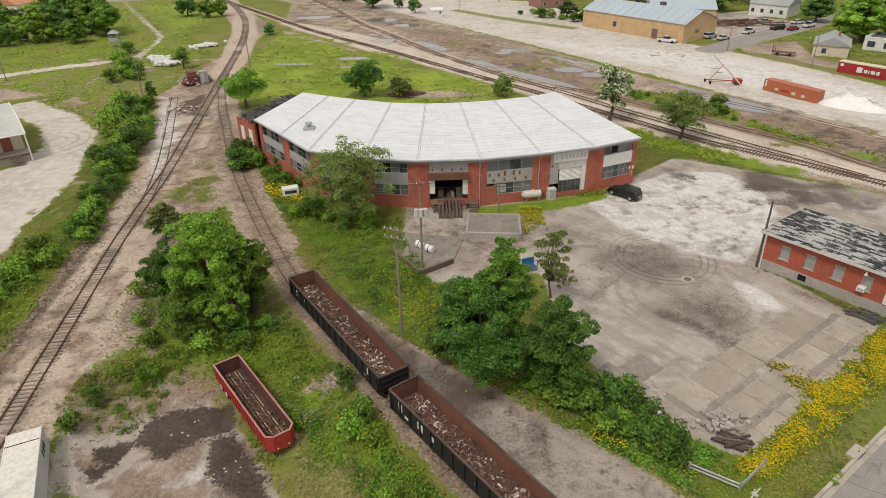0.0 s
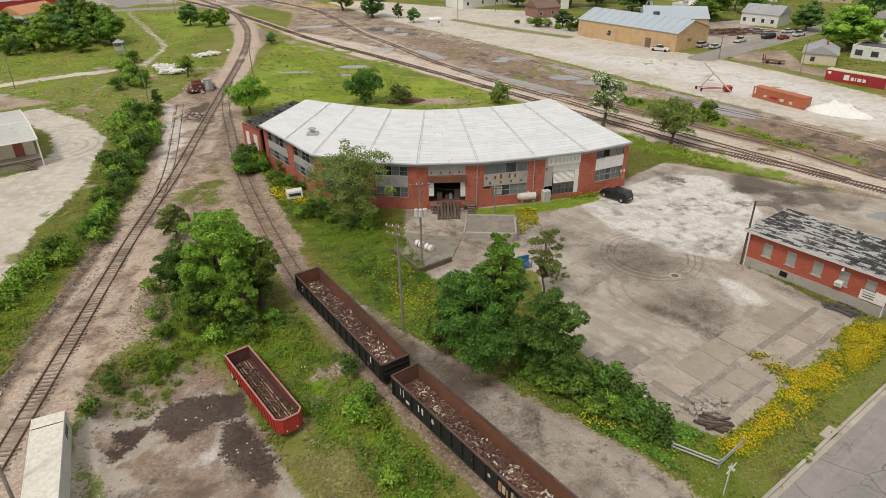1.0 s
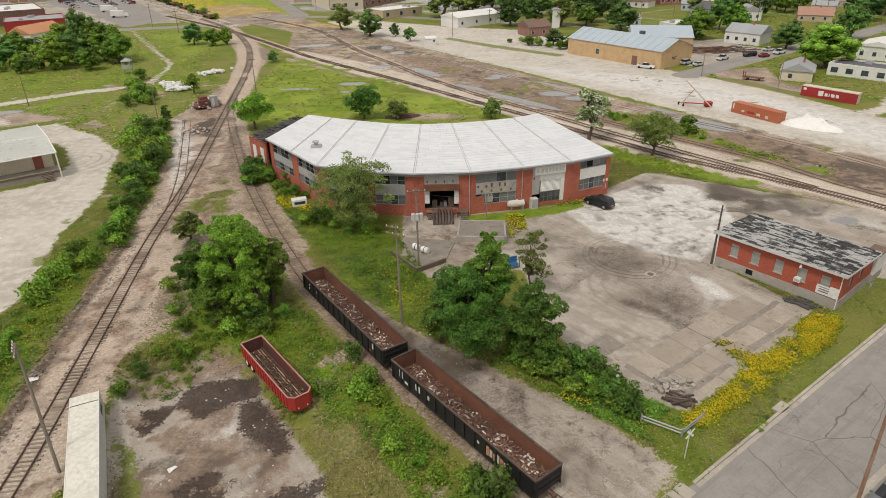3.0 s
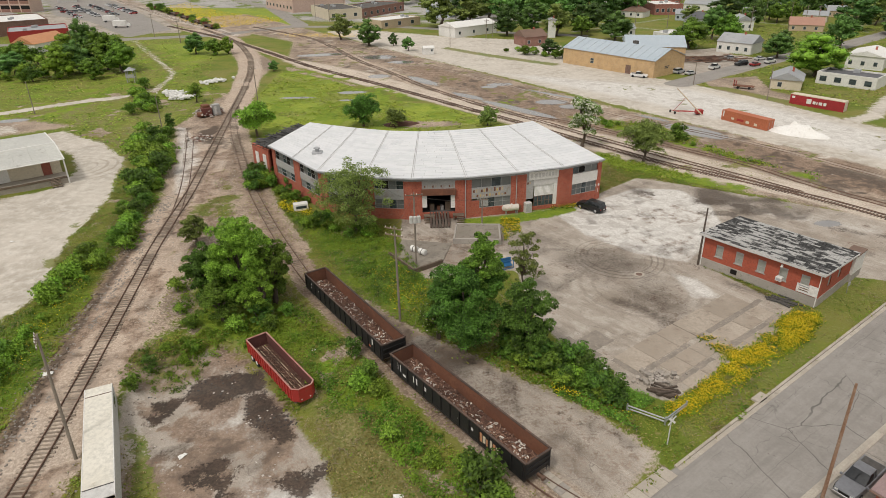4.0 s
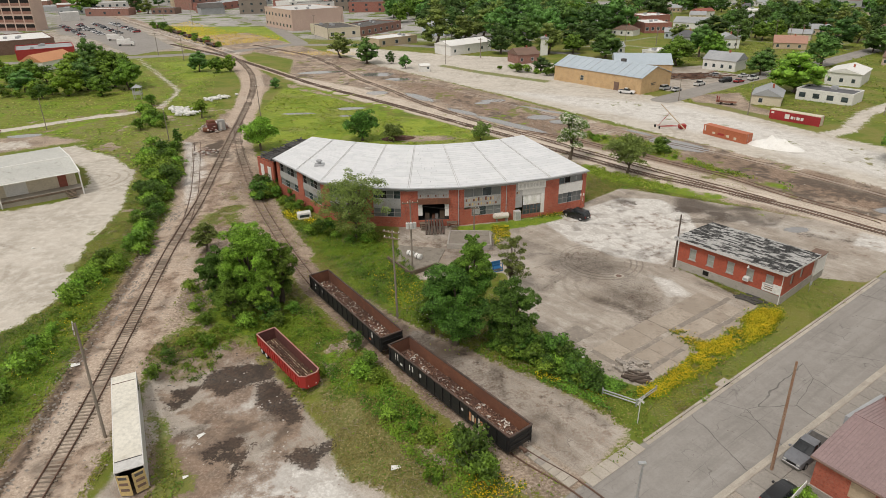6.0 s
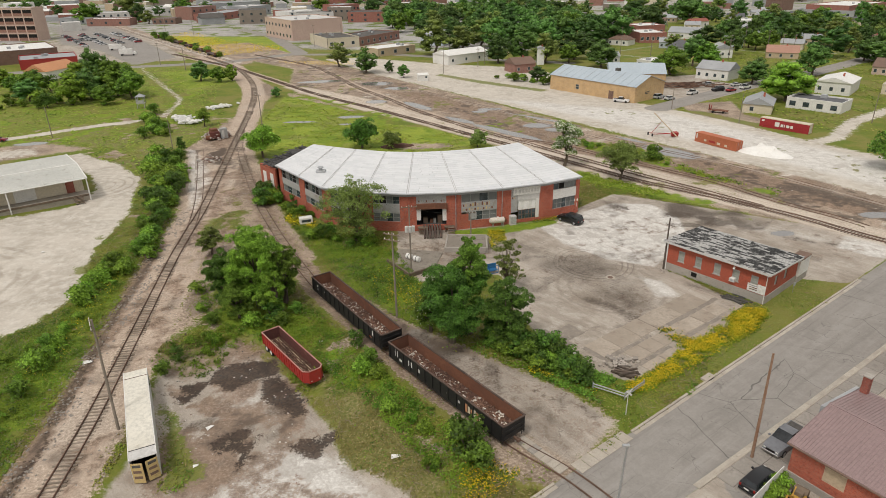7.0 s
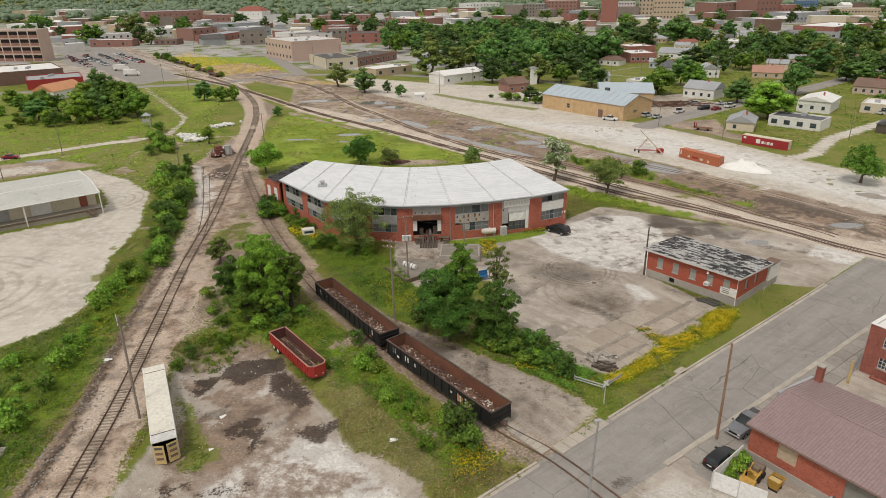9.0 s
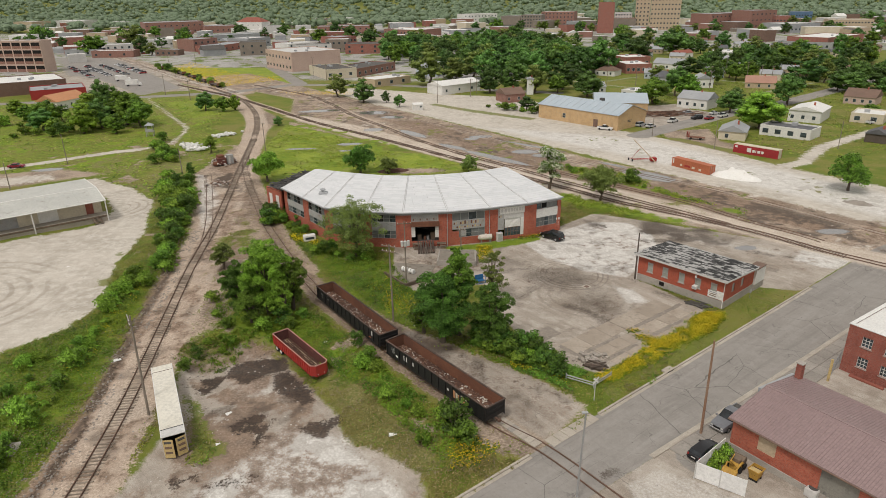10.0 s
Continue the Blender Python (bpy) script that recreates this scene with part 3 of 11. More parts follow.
    "brownpole": mottled("brown_pole_wood", (0.24, 0.13, 0.08), (0.3, 0.21, 0.15), 1, 0.95, 0.4),
    "timber": mottled("old_timber", (0.2, 0.15, 0.11), (0.13, 0.1, 0.075), 2, 0.95, 0.4, vary=0.25),
    "bark": mottled("grey_brown_bark", (0.14, 0.11, 0.085), (0.09, 0.07, 0.055), 2, 0.95, 0.5),
    "tyre": mottled("tyre_rubber", (0.02, 0.02, 0.02), (0.03, 0.03, 0.03), 2, 0.85, 0.1),
    "chrome": mottled("bright_metal", (0.6, 0.6, 0.6), (0.5, 0.5, 0.5), 2, 0.25, 0.0, metal=0.9),
    "carglass": glassy("vehicle_glass", (0.012, 0.014, 0.016), 0.06),
    "lamp_red": mottled("red_lamp_lens", (0.3, 0.015, 0.012), (0.25, 0.012, 0.01), 2, 0.3, 0.0),
    "lamp_clear": mottled("clear_lamp_lens", (0.6, 0.6, 0.58), (0.5, 0.5, 0.48), 2, 0.2, 0.0),
    "yellow": mottled("yellow_machine_paint", (0.5, 0.3, 0.06), (0.4, 0.22, 0.045), 0.8, 0.7, 0.2, stain=(0.2, 0.11, 0.05), amount=0.4),
    "paleyellow": mottled("dirty_yellow_paint", (0.58, 0.44, 0.2), (0.5, 0.37, 0.17), 0.8, 0.7, 0.1, stain=(0.2, 0.15, 0.1), amount=0.3),
    "bluetarp": mottled("blue_plastic", (0.03, 0.15, 0.32), (0.025, 0.11, 0.25), 1, 0.5, 0.1),
    "scrap": mottled("mixed_scrap", (0.3, 0.2, 0.15), (0.18, 0.1, 0.07), 2, 0.9, 0.2, vary=0.3),
    "limestone": mottled("white_crushed_stone", (0.8, 0.79, 0.76), (0.72, 0.7, 0.66), 1.2, 0.95, 0.6, stain=(0.4, 0.36, 0.31), amount=0.15),
    "rubble": mottled("broken_concrete", (0.38, 0.34, 0.3), (0.28, 0.25, 0.21), 1, 0.95, 0.4, vary=0.25),
    "petal": foliage("yellow_petals", (0.7, 0.5, 0.008), (0.9, 0.7, 0.02)),
    "blossom": foliage("white_blossom", (0.55, 0.53, 0.45), (0.7, 0.68, 0.6)),
    "leaf": foliage("broad_leaves", (0.024, 0.050, 0.006), (0.225, 0.39, 0.046)),
    "leafbright": foliage("fresh_leaves", (0.037, 0.076, 0.007), (0.32, 0.52, 0.055)),
    "leafdark": foliage("dark_leaves", (0.016, 0.035, 0.006), (0.145, 0.275, 0.038)),
    "leafgrey": foliage("grey_green_leaves", (0.062, 0.092, 0.019), (0.28, 0.36, 0.085)),
    "weed": foliage("weeds", (0.03, 0.075, 0.006), (0.19, 0.325, 0.026), (0.28, 0.24, 0.07), broad=(0.2, 0.275, 0.022)),
    "blade": foliage("grass_blades", (0.095, 0.12, 0.014), (0.27, 0.305, 0.045), (0.33, 0.28, 0.11), broad=(0.28, 0.28, 0.05)),
    "meadowblade": foliage("meadow_blades", (0.16, 0.22, 0.018), (0.31, 0.36, 0.045), (0.36, 0.3, 0.1)),
    "twig": foliage("dead_stems", (0.12, 0.09, 0.065), (0.26, 0.2, 0.14)),
    "straw": foliage("straw_grass", (0.13, 0.12, 0.025), (0.3, 0.27, 0.085), (0.4, 0.33, 0.16)),
    "ground": ground_material(),
}


def paint(name, c, rough=0.3):
    return mottled(name, c, tuple(0.85 * v for v in c), 0.4, rough, 0.0, spec=0.5)


# ---- mesh tools ----
class Shape:
    """Gathers simple solids into one mesh, in a frame that can be moved and turned."""

    def __init__(self):
        self.v, self.f, self.n = [], [], 0
        self.o, self.c, self.s = (0.0, 0.0, 0.0), 1.0, 0.0

    def at(self, x=0.0, y=0.0, z=0.0, deg=0.0):
        self.o, self.c, self.s = (x, y, z), math.cos(radians(deg)), math.sin(radians(deg))
        return self

    def add(self, verts, faces):
        ox, oy, oz = self.o
        self.v.extend((ox + x * self.c - y * self.s, oy + x * self.s + y * self.c, oz + z) for x, y, z in verts)
        self.f.extend(tuple(i + self.n for i in q) for q in faces)
        self.n += len(verts)
        return self

    def box(self, x0, x1, y0, y1, z0, z1):
        v = [(x, y, z) for z in (z0, z1) for x, y in ((x0, y0), (x1, y0), (x1, y1), (x0, y1))]
        return self.add(v, [(3, 2, 1, 0), (4, 5, 6, 7), (0, 1, 5, 4), (1, 2, 6, 5), (2, 3, 7, 6), (3, 0, 4, 7)])

    def slabbox(self, x0, x1, y0, y1, z0, z1, c=0.03):
        """A box with its upper edges worn round."""
        v = [(x, y, z0) for x, y in ((x0, y0), (x1, y0), (x1, y1), (x0, y1))]
        v += [(x, y, z1 - c) for x, y in ((x0, y0), (x1, y0), (x1, y1), (x0, y1))]
        v += [(x, y, z1) for x, y in ((x0 + c, y0 + c), (x1 - c, y0 + c), (x1 - c, y1 - c), (x0 + c, y1 - c))]
        f = [(3, 2, 1, 0), (8, 9, 10, 11)]
        for k in (0, 4):
            f += [(k + i, k + (i + 1) % 4, k + 4 + (i + 1) % 4, k + 4 + i) for i in range(4)]
        return self.add(v, f)

    def prism(self, poly, z0, z1):
        n = len(poly)
        lo = z0 if callable(z0) else (lambda x, y: z0)
        hi = z1 if callable(z1) else (lambda x, y: z1)
        v = [(x, y, lo(x, y)) for x, y in poly] + [(x, y, hi(x, y)) for x, y in poly]
        return self.add(v, [tuple(range(n))[::-1], tuple(range(n, 2 * n))] + [(i, (i + 1) % n, n + (i + 1) % n, n + i) for i in range(n)])

    def tube(self, pts, radii, n=8, caps=True):
        pts = [Vector(p) for p in pts]
        rings = []
        for i, p in enumerate(pts):
            d = (pts[min(i + 1, len(pts) - 1)] - pts[max(i - 1, 0)]).normalized()
            a = d.cross(Vector((0, 0, 1)) if abs(d.z) < 0.9 else Vector((1, 0, 0))).normalized()
            b = d.cross(a)
            rings.append([tuple(p + radii[i] * (math.cos(2 * math.pi * k / n) * a + math.sin(2 * math.pi * k / n) * b)) for k in range(n)])
        f = [(i * n + k, i * n + (k + 1) % n, (i + 1) * n + (k + 1) % n, (i + 1) * n + k) for i in range(len(pts) - 1) for k in range(n)]
        if caps:
            f += [tuple(range(n))[::-1], tuple(range((len(pts) - 1) * n, len(pts) * n))]
        return self.add([p for r in rings for p in r], f)

    def loft(self, sections):
        """Sections of (x, half width low, z low, half width high, z high) along x."""
        v, k = [], len(sections)
        for x, wl, zl, wh, zh in sections:
            v += [(x, -wl, zl), (x, wl, zl), (x, wh, zh), (x, -wh, zh)]
        f = [(3, 2, 1, 0), (4 * k - 4, 4 * k - 3, 4 * k - 2, 4 * k - 1)]
        f += [(4 * i + j, 4 * i + (j + 1) % 4, 4 * i + 4 + (j + 1) % 4, 4 * i + 4 + j) for i in range(k - 1) for j in range(4)]
        return self.add(v, f)

    def mesh(self, name, mat):
        me = bpy.data.meshes.new(name)
        me.from_pydata(self.v, [], self.f)
        me.materials.append(MAT[mat] if isinstance(mat, str) else mat)
        b = bmesh.new()
        b.from_mesh(me)
        bmesh.ops.recalc_face_normals(b, faces=b.faces)
        b.to_mesh(me)
        b.free()
        return me


def thing(name, x, y, z=0.0, deg=0.0, label="", category="", group=""):
    e = new(name)
    e.empty_display_size = 0.3
    e.matrix_basis = pose(x, y, z, 0, 0, deg)
    return tagged(e, label, category, group)


def part(name, shape, mat, parent=None, label=""):
    me = shape if isinstance(shape, bpy.types.Mesh) else shape.mesh(name, mat)
    ob = new(name, me)
    if parent:
        ob.parent = parent
    return tagged(ob, label) if label else ob


def piece(name, me, parent, m):
    ob = new(name, me)
    ob.parent = parent
    ob.matrix_basis = m
    return ob


GOLD = (1 + 5**0.5) / 2
ICO_V = np.array([(-1, GOLD, 0), (1, GOLD, 0), (-1, -GOLD, 0), (1, -GOLD, 0), (0, -1, GOLD), (0, 1, GOLD), (0, -1, -GOLD), (0, 1, -GOLD), (GOLD, 0, -1), (GOLD, 0, 1), (-GOLD, 0, -1), (-GOLD, 0, 1)]) / (1 + GOLD**2) ** 0.5
ICO_F = np.array([(i, j, k) for i in range(12) for j in range(i + 1, 12) for k in range(j + 1, 12) if max(np.linalg.norm(ICO_V[i] - ICO_V[j]), np.linalg.norm(ICO_V[j] - ICO_V[k]), np.linalg.norm(ICO_V[i] - ICO_V[k])) < 1.1])
for row, (i, j, k) in enumerate(ICO_F):
    if np.dot(np.cross(ICO_V[j] - ICO_V[i], ICO_V[k] - ICO_V[i]), ICO_V[i]) < 0:
        ICO_F[row] = (i, k, j)


def clumps(centre, radius, squash, rng):
    """Uneven lumps of inner foliage, one at every centre: places and triangles."""
    n = len(centre)
    v = centre[:, None, :] + ICO_V[None] * (radius[:, None] * rng.uniform(0.75, 1.12, (n, 12)))[:, :, None] * np.array([1, 1, squash])
    f = ICO_F[None] + 12 * np.arange(n)[:, None, None]
    return v.reshape(-1, 3), f.reshape(-1, 3)


def quads(name, centre, normal, length, width, mat, rng, lumps_of=None):
    """A mesh of folded diamond leaves from arrays of places and facings, round lumps where they are given."""
    n = len(centre)
    nr = normal / np.maximum(np.linalg.norm(normal, axis=1, keepdims=True), 1e-6)
    r = rng.normal(size=(n, 3))
    a = np.cross(nr, r)
    a /= np.maximum(np.linalg.norm(a, axis=1, keepdims=True), 1e-6)
    b = np.cross(nr, a)
    L, W = (length * np.ones(n))[:, None] / 2, (width * np.ones(n))[:, None] / 2
    v = np.stack([centre - a * L, centre + b * W - nr * W * 0.35, centre + a * L, centre - b * W - nr * W * 0.35], 1).reshape(-1, 3)
    me = bpy.data.meshes.new(name)
    k = np.arange(n)[:, None] * 4
    tri = np.concatenate([k + [0, 1, 2], k + [0, 2, 3]], 1).ravel()
    if lumps_of is not None:
        tri = np.r_[tri, (lumps_of[1] + len(v)).ravel()]
        v = np.vstack([v, lumps_of[0]])
    me.vertices.add(len(v))
    me.vertices.foreach_set("co", v.astype(np.float32).ravel())
    me.loops.add(len(tri))
    me.loops.foreach_set("vertex_index", tri.astype(np.int32))
    me.polygons.add(len(tri) // 3)
    me.polygons.foreach_set("loop_start", np.arange(0, len(tri), 3, dtype=np.int32))
    me.polygons.foreach_set("loop_total", np.full(len(tri) // 3, 3, dtype=np.int32))
    me.update(calc_edges=True)
    me.materials.append(MAT[mat] if isinstance(mat, str) else mat)
    return me


def smooth_line(pts, step):
    """A Catmull-Rom line through the points, evenly resampled: places and headings."""
    p = np.array(pts, float)
    p = np.vstack([2 * p[0] - p[1], p, 2 * p[-1] - p[-2]])
    t = np.linspace(0, 1, 40, endpoint=False)[:, None]
    out = []
    for i in range(1, len(p) - 2):
        a, b, c, d = p[i - 1 : i + 3]
        out.append(0.5 * (2 * b + (c - a) * t + (2 * a - 5 * b + 4 * c - d) * t**2 + (3 * b - a - 3 * c + d) * t**3))
    out = np.vstack(out + [p[-2:-1]])
    s = np.r_[0, np.cumsum(np.hypot(*np.diff(out, axis=0).T))]
    q = np.arange(0, s[-1], step)
    xy = np.c_[np.interp(q, s, out[:, 0]), np.interp(q, s, out[:, 1])]
    g = np.gradient(xy, axis=0)
    return xy, np.arctan2(g[:, 1], g[:, 0])


# ---- ground ----
RNG = np.random.default_rng(7)
LATTICE = np.random.default_rng(3).random((64, 64))


def lumps(x, y, size):
    """Smooth random heights between 0 and 1 with lumps of that size."""
    u, v = x / size, y / size
    i, j = np.floor(u).astype(int), np.floor(v).astype(int)
    fu, fv = u - i, v - j
    fu, fv = fu * fu * (3 - 2 * fu), fv * fv * (3 - 2 * fv)
    g = lambda a, b: LATTICE[a % 64, b % 64]  # noqa: E731
    return (g(i, j) * (1 - fu) + g(i + 1, j) * fu) * (1 - fv) + (g(i, j + 1) * (1 - fu) + g(i + 1, j + 1) * fu) * fv


def inside(x, y, poly):
    """Metres inside (positive) or outside (negative) of a polygon."""
    odd, near = np.zeros(x.shape, bool), np.full(x.shape, 1e9)
    for (ax, ay), (bx, by) in zip(poly, poly[1:] + poly[:1]):
        hit = (ay > y) != (by > y)
        with np.errstate(divide="ignore", invalid="ignore"):
            odd ^= hit & (x < (bx - ax) * (y - ay) / (by - ay) + ax)
        k = np.clip(((x - ax) * (bx - ax) + (y - ay) * (by - ay)) / ((bx - ax) ** 2 + (by - ay) ** 2), 0, 1)
        near = np.minimum(near, np.hypot(x - ax - k * (bx - ax), y - ay - k * (by - ay)))
    return np.where(odd, near, -near)


def beside(x, y, line):
    """Metres from a line of points."""
    near = np.full(x.shape, 1e9)
    for (ax, ay), (bx, by) in zip(line, line[1:]):
        k = np.clip(((x - ax) * (bx - ax) + (y - ay) * (by - ay)) / ((bx - ax) ** 2 + (by - ay) ** 2), 0, 1)
        near = np.minimum(near, np.hypot(x - ax - k * (bx - ax), y - ay - k * (by - ay)))
    return near


TRACK_MAIN = [(-36.6, -20), (-36.4, 5), (-36.8, 16), (-38.2, 31), (-39.9, 43), (-42.2, 58), (-44.5, 73), (-45.9, 84), (-47.8, 101.6), (-51.6, 126.4), (-55.7, 153), (-62, 194), (-68.5, 228), (-79, 264), (-98, 307), (-126, 350)]
TRACK_SIDING = [(30, -3), (24.6, 5.4), (19.3, 13.4), (13.7, 21.2), (8.5, 26.4), (2.1, 34.5), (-4.3, 42.9), (-10.9, 53), (-16.9, 61.7), (-23.5, 74), (-30.3, 88.5), (-37, 104), (-44.1, 123.3), (-50.7, 142), (-56.7, 163), (-62, 194)]
TRACK_SPUR = [(-45.4, 81), (-46.9, 91), (-49.4, 102), (-52.2, 112), (-55.8, 123.6), (-61.2, 140.5), (-64, 149)]
TRACK_YARD_A = [(150, 8), (110, 43), (85.3, 71), (78.9, 78.4), (72.3, 87.8), (64.5, 96.5), (54.5, 106.3), (48.4, 112), (37.5, 125.8), (28.9, 137), (21.6, 147), (9.2, 162.4), (-5.7, 181.4), (-23.8, 203.8), (-46.3, 231.3), (-77.7, 276.5), (-102, 310), (-150, 365)]
TRACK_YARD_B = [(67.6, 94.4), (60.2, 104), (50.1, 116.6), (37.8, 132.6), (31.6, 141.6), (22.5, 153.9), (9.7, 171.4), (-4.8, 195.1), (-15.9, 217), (-29.7, 242.2), (-46, 280), (-62, 310), (-100, 355)]
TRACK_YARD_D = [(82, 82.6), (78.8, 88.2), (75, 93.4), (71.1, 99.6), (67.2, 106.8), (63.6, 112.3), (58, 118.8), (53.3, 124.2), (46, 132.8), (40.3, 140.2), (34, 146.4), (26, 152.4)]
TRACK_YARD_C = [(160, 40), (113, 68), (97.5, 86), (75.6, 121.6), (47.3, 154.9), (21, 196.2), (-28.9, 266.2), (-70, 320)]
TRACK_TOWN = [(-102, 322.7), (-117.2, 344.5), (-165, 408), (-231.6, 504.5), (-300, 605)]
KERB_LEFT = [(-34, -13.6), (13.8, 21.9), (72.2, 65.2), (84, 74)]
KERB_RIGHT = [(-22, -12.3), (27.5, 20.7), (75, 53.2), (112, 78.5)]

HOUSE_FRONT = [(-32.6, 104.9), (-26.4, 97.0), (-20.6, 89.3), (-12.2, 85.7), (-4.2, 84.5), (4.9, 84.8), (13.8, 86.7), (22.0, 89.1), (30.1, 92.9)]
HOUSE_BACK = [(-26.7, 118.3), (-21.5, 115.6), (-16.3, 113.2), (-9.6, 110.7), (-3.5, 109.8), (2.5, 110.1), (8.6, 111.2), (14.8, 113.1), (20.5, 116.2)]

SCRAPYARD = [(-35, 44), (-27, 49), (-20, 42.5), (-14.5, 35), (-11, 30), (-9.6, 25), (-4.7, 22), (-0.6, 18), (1, 8), (-6, -12), (-26, -20), (-33.5, 5), (-31.5, 28)]


def ground_height(x, y):
    dip = np.clip((inside(x, y, [(-36, 50), (-22, 54), (-12, 42), (-4, 26), (2, 10), (-2, -20), (-34, -30), (-34, 20)]) + 1.0) / 6.0, 0, 1)
    z = -0.95 * dip * dip * (3 - 2 * dip)
    z = z + 0.12 * (lumps(x, y, 4.0) - 0.5) * np.clip(beside(x, y, KERB_LEFT + KERB_RIGHT[::-1]) / 8, 0.0, 1)
    low = np.clip((inside(x, y, [(-75, 40), (-58, 40), (-58, 200), (-110, 200)]) + 1) / 8, 0, 1)
    return z - 0.35 * low


def axis_steps(stops):
    out = [stops[0][0]]
    for (a, da), (b, db) in zip(stops, stops[1:]):
        x = a
        while x < b - 1e-6:
            x = min(b, x + da + (db - da) * (x - a) / (b - a))
            out.append(x)
    return np.array(sorted(set(np.round(out, 3))))


def hill(y):
    """The land rises slowly behind the town."""
    k = np.clip((y - 1350) / 2300, 0, 1)
    return 62 * k * k * (3 - 2 * k)


gx = axis_steps([(-4200, 300), (-900, 60), (-300, 9), (-110, 1.4), (-60, 0.85), (95, 0.85), (130, 1.2), (300, 9), (900, 60), (4200, 300)])
gy = axis_steps([(-900, 200), (-120, 10), (-5, 0.9), (15, 0.8), (115, 0.8), (200, 1.3), (340, 2.5), (700, 16), (1500, 80), (3700, 160), (4900, 400)])
X, Y = np.meshgrid(gx, gy)
Z = ground_height(X, Y)
Z = Z + hill(Y)
layers = {k: np.zeros(X.shape) for k in "grass gravel dirt asphalt concrete meadow stain white wet yellow weeds town slabs soot dry rusty lush ballast burnt sandy".split()}


def lay(kind, poly=None, line=None, half=2.0, soft=1.5, amount=1.0, clear=()):
    d = inside(X, Y, poly) if poly else half - beside(X, Y, line)
    w = amount * np.clip(0.5 + d / (2 * soft), 0, 1)
    layers[kind] = np.maximum(layers[kind], w)
    for other in clear:
        layers[other] = layers[other] * (1 - np.clip(0.5 + d / (2 * soft), 0, 1))


def blot(kind, x, y, rx, ry=None, deg=0.0, amount=1.0):
    c, s = math.cos(radians(deg)), math.sin(radians(deg))
    u, v = ((X - x) * c + (Y - y) * s) / rx, (-(X - x) * s + (Y - y) * c) / (ry or rx)
    layers[kind] = np.maximum(layers[kind], amount * np.clip(1.3 - np.hypot(u, v) * 0.8, 0, 1))


def rough_noise(seed):
    return 0.4 * lumps(X + 31 * seed, Y, 6.5) + 0.35 * lumps(X, Y + 17 * seed, 2.6) + 0.25 * lumps(X + 5 * seed, Y + 9 * seed, 1.3)


def patchy(kind, poly, seed, level, amount, soft=2.0):
    """Scatters a cover over a polygon in uneven blotches."""
    w = amount * np.clip(0.5 + inside(X, Y, poly) / (2 * soft), 0, 1) * np.clip((rough_noise(seed) - level) * 7, 0, 1)
    layers[kind] = np.maximum(layers[kind], w)


# the town beyond the yard
layers["town"] = np.clip((Y - 330 + 0.25 * X) / 60, 0, 0.85) * np.clip((1200 - Y) / 200, 0, 1)
lay("meadow", [(60, 285), (130, 215), (300, 300), (420, 480), (330, 560), (150, 560), (70, 420)], soft=12, amount=0.3, clear=("town",))
layers["town"] = np.maximum(layers["town"], 0.55 * np.clip(1 - np.abs(np.mod(0.8 * X + 0.6 * Y, 62) - 31) / 7, 0, 1) * (Y > 285) * (X > 60) * (Y < 620))
layers["town"] = np.maximum(layers["town"], 0.55 * np.clip(1 - np.abs(np.mod(-0.6 * X + 0.8 * Y, 84) - 42) / 7, 0, 1) * (Y > 285) * (X > 60) * (Y < 620))
# rail corridor
lay("dirt", line=TRACK_MAIN, half=4.2, soft=1.2)
lay("rusty", line=[(-41.4, 10), (-41.6, 22), (-42.8, 32), (-44, 42), (-46.6, 57), (-48.4, 72), (-49.4, 82)], half=1.3, soft=0.8, amount=0.95)
lay("burnt", line=[(-41.3, 8), (-41.4, 20.6), (-41.2, 26.1), (-42.5, 31.8), (-43, 37.2), (-44, 43.3)], half=0.35, soft=0.7, amount=0.75)
lay("soot", line=[(-40.6, 10), (-41.0, 16.3), (-41.3, 22.5), (-42.3, 30), (-43.4, 38), (-46.2, 57), (-47.4, 67), (-48.6, 76)], half=0.55, soft=0.8, amount=0.95)
lay("dirt", line=[p for p in TRACK_SIDING if p[1] < 90], half=2.2, soft=0.9)
lay("dirt", line=[p for p in TRACK_SIDING if p[1] > 70], half=3.4, soft=1.5)
lay("dirt", [(-44, 66), (-38, 72), (-33, 92), (-40, 112), (-48, 135), (-53, 155), (-60, 195), (-62, 240), (-80, 275), (-92, 280), (-72, 230), (-66, 194), (-68, 150), (-60, 125), (-53, 100), (-47, 78)], soft=2)
lay("rusty", line=[p for p in TRACK_SIDING if 30 < p[1] < 130], half=2.6, soft=1.6, amount=0.7)
lay("ballast", line=TRACK_MAIN, half=4.4, soft=2.0, amount=0.95)
lay("ballast", [(-42.5, 8), (-33.5, 8), (-34.2, 30), (-35, 46), (-37.5, 62), (-40, 84), (-46.5, 84), (-43.5, 50)], soft=1.6, amount=0.9)
lay("white", [(-69, 151), (-65, 149.5), (-58, 135), (-52, 123.4), (-49.5, 107.5), (-48, 97), (-51, 100), (-56, 113.6), (-60, 127.3)], soft=1.2, amount=0.62)
CORRIDOR = [(-44, 8), (-33.5, 8), (-35, 46), (-38, 64), (-33, 84), (-40, 112), (-52, 150), (-62, 165), (-60, 140), (-50, 100), (-47, 75)]
patchy("rusty", CORRIDOR, 77, 0.44, 0.7)
patchy("soot", CORRIDOR, 78, 0.55, 0.55)
patchy("weeds", [(-42, 70), (-35, 78), (-36, 98), (-44, 118), (-49, 120), (-46, 95)], 31, 0.5, 0.75)
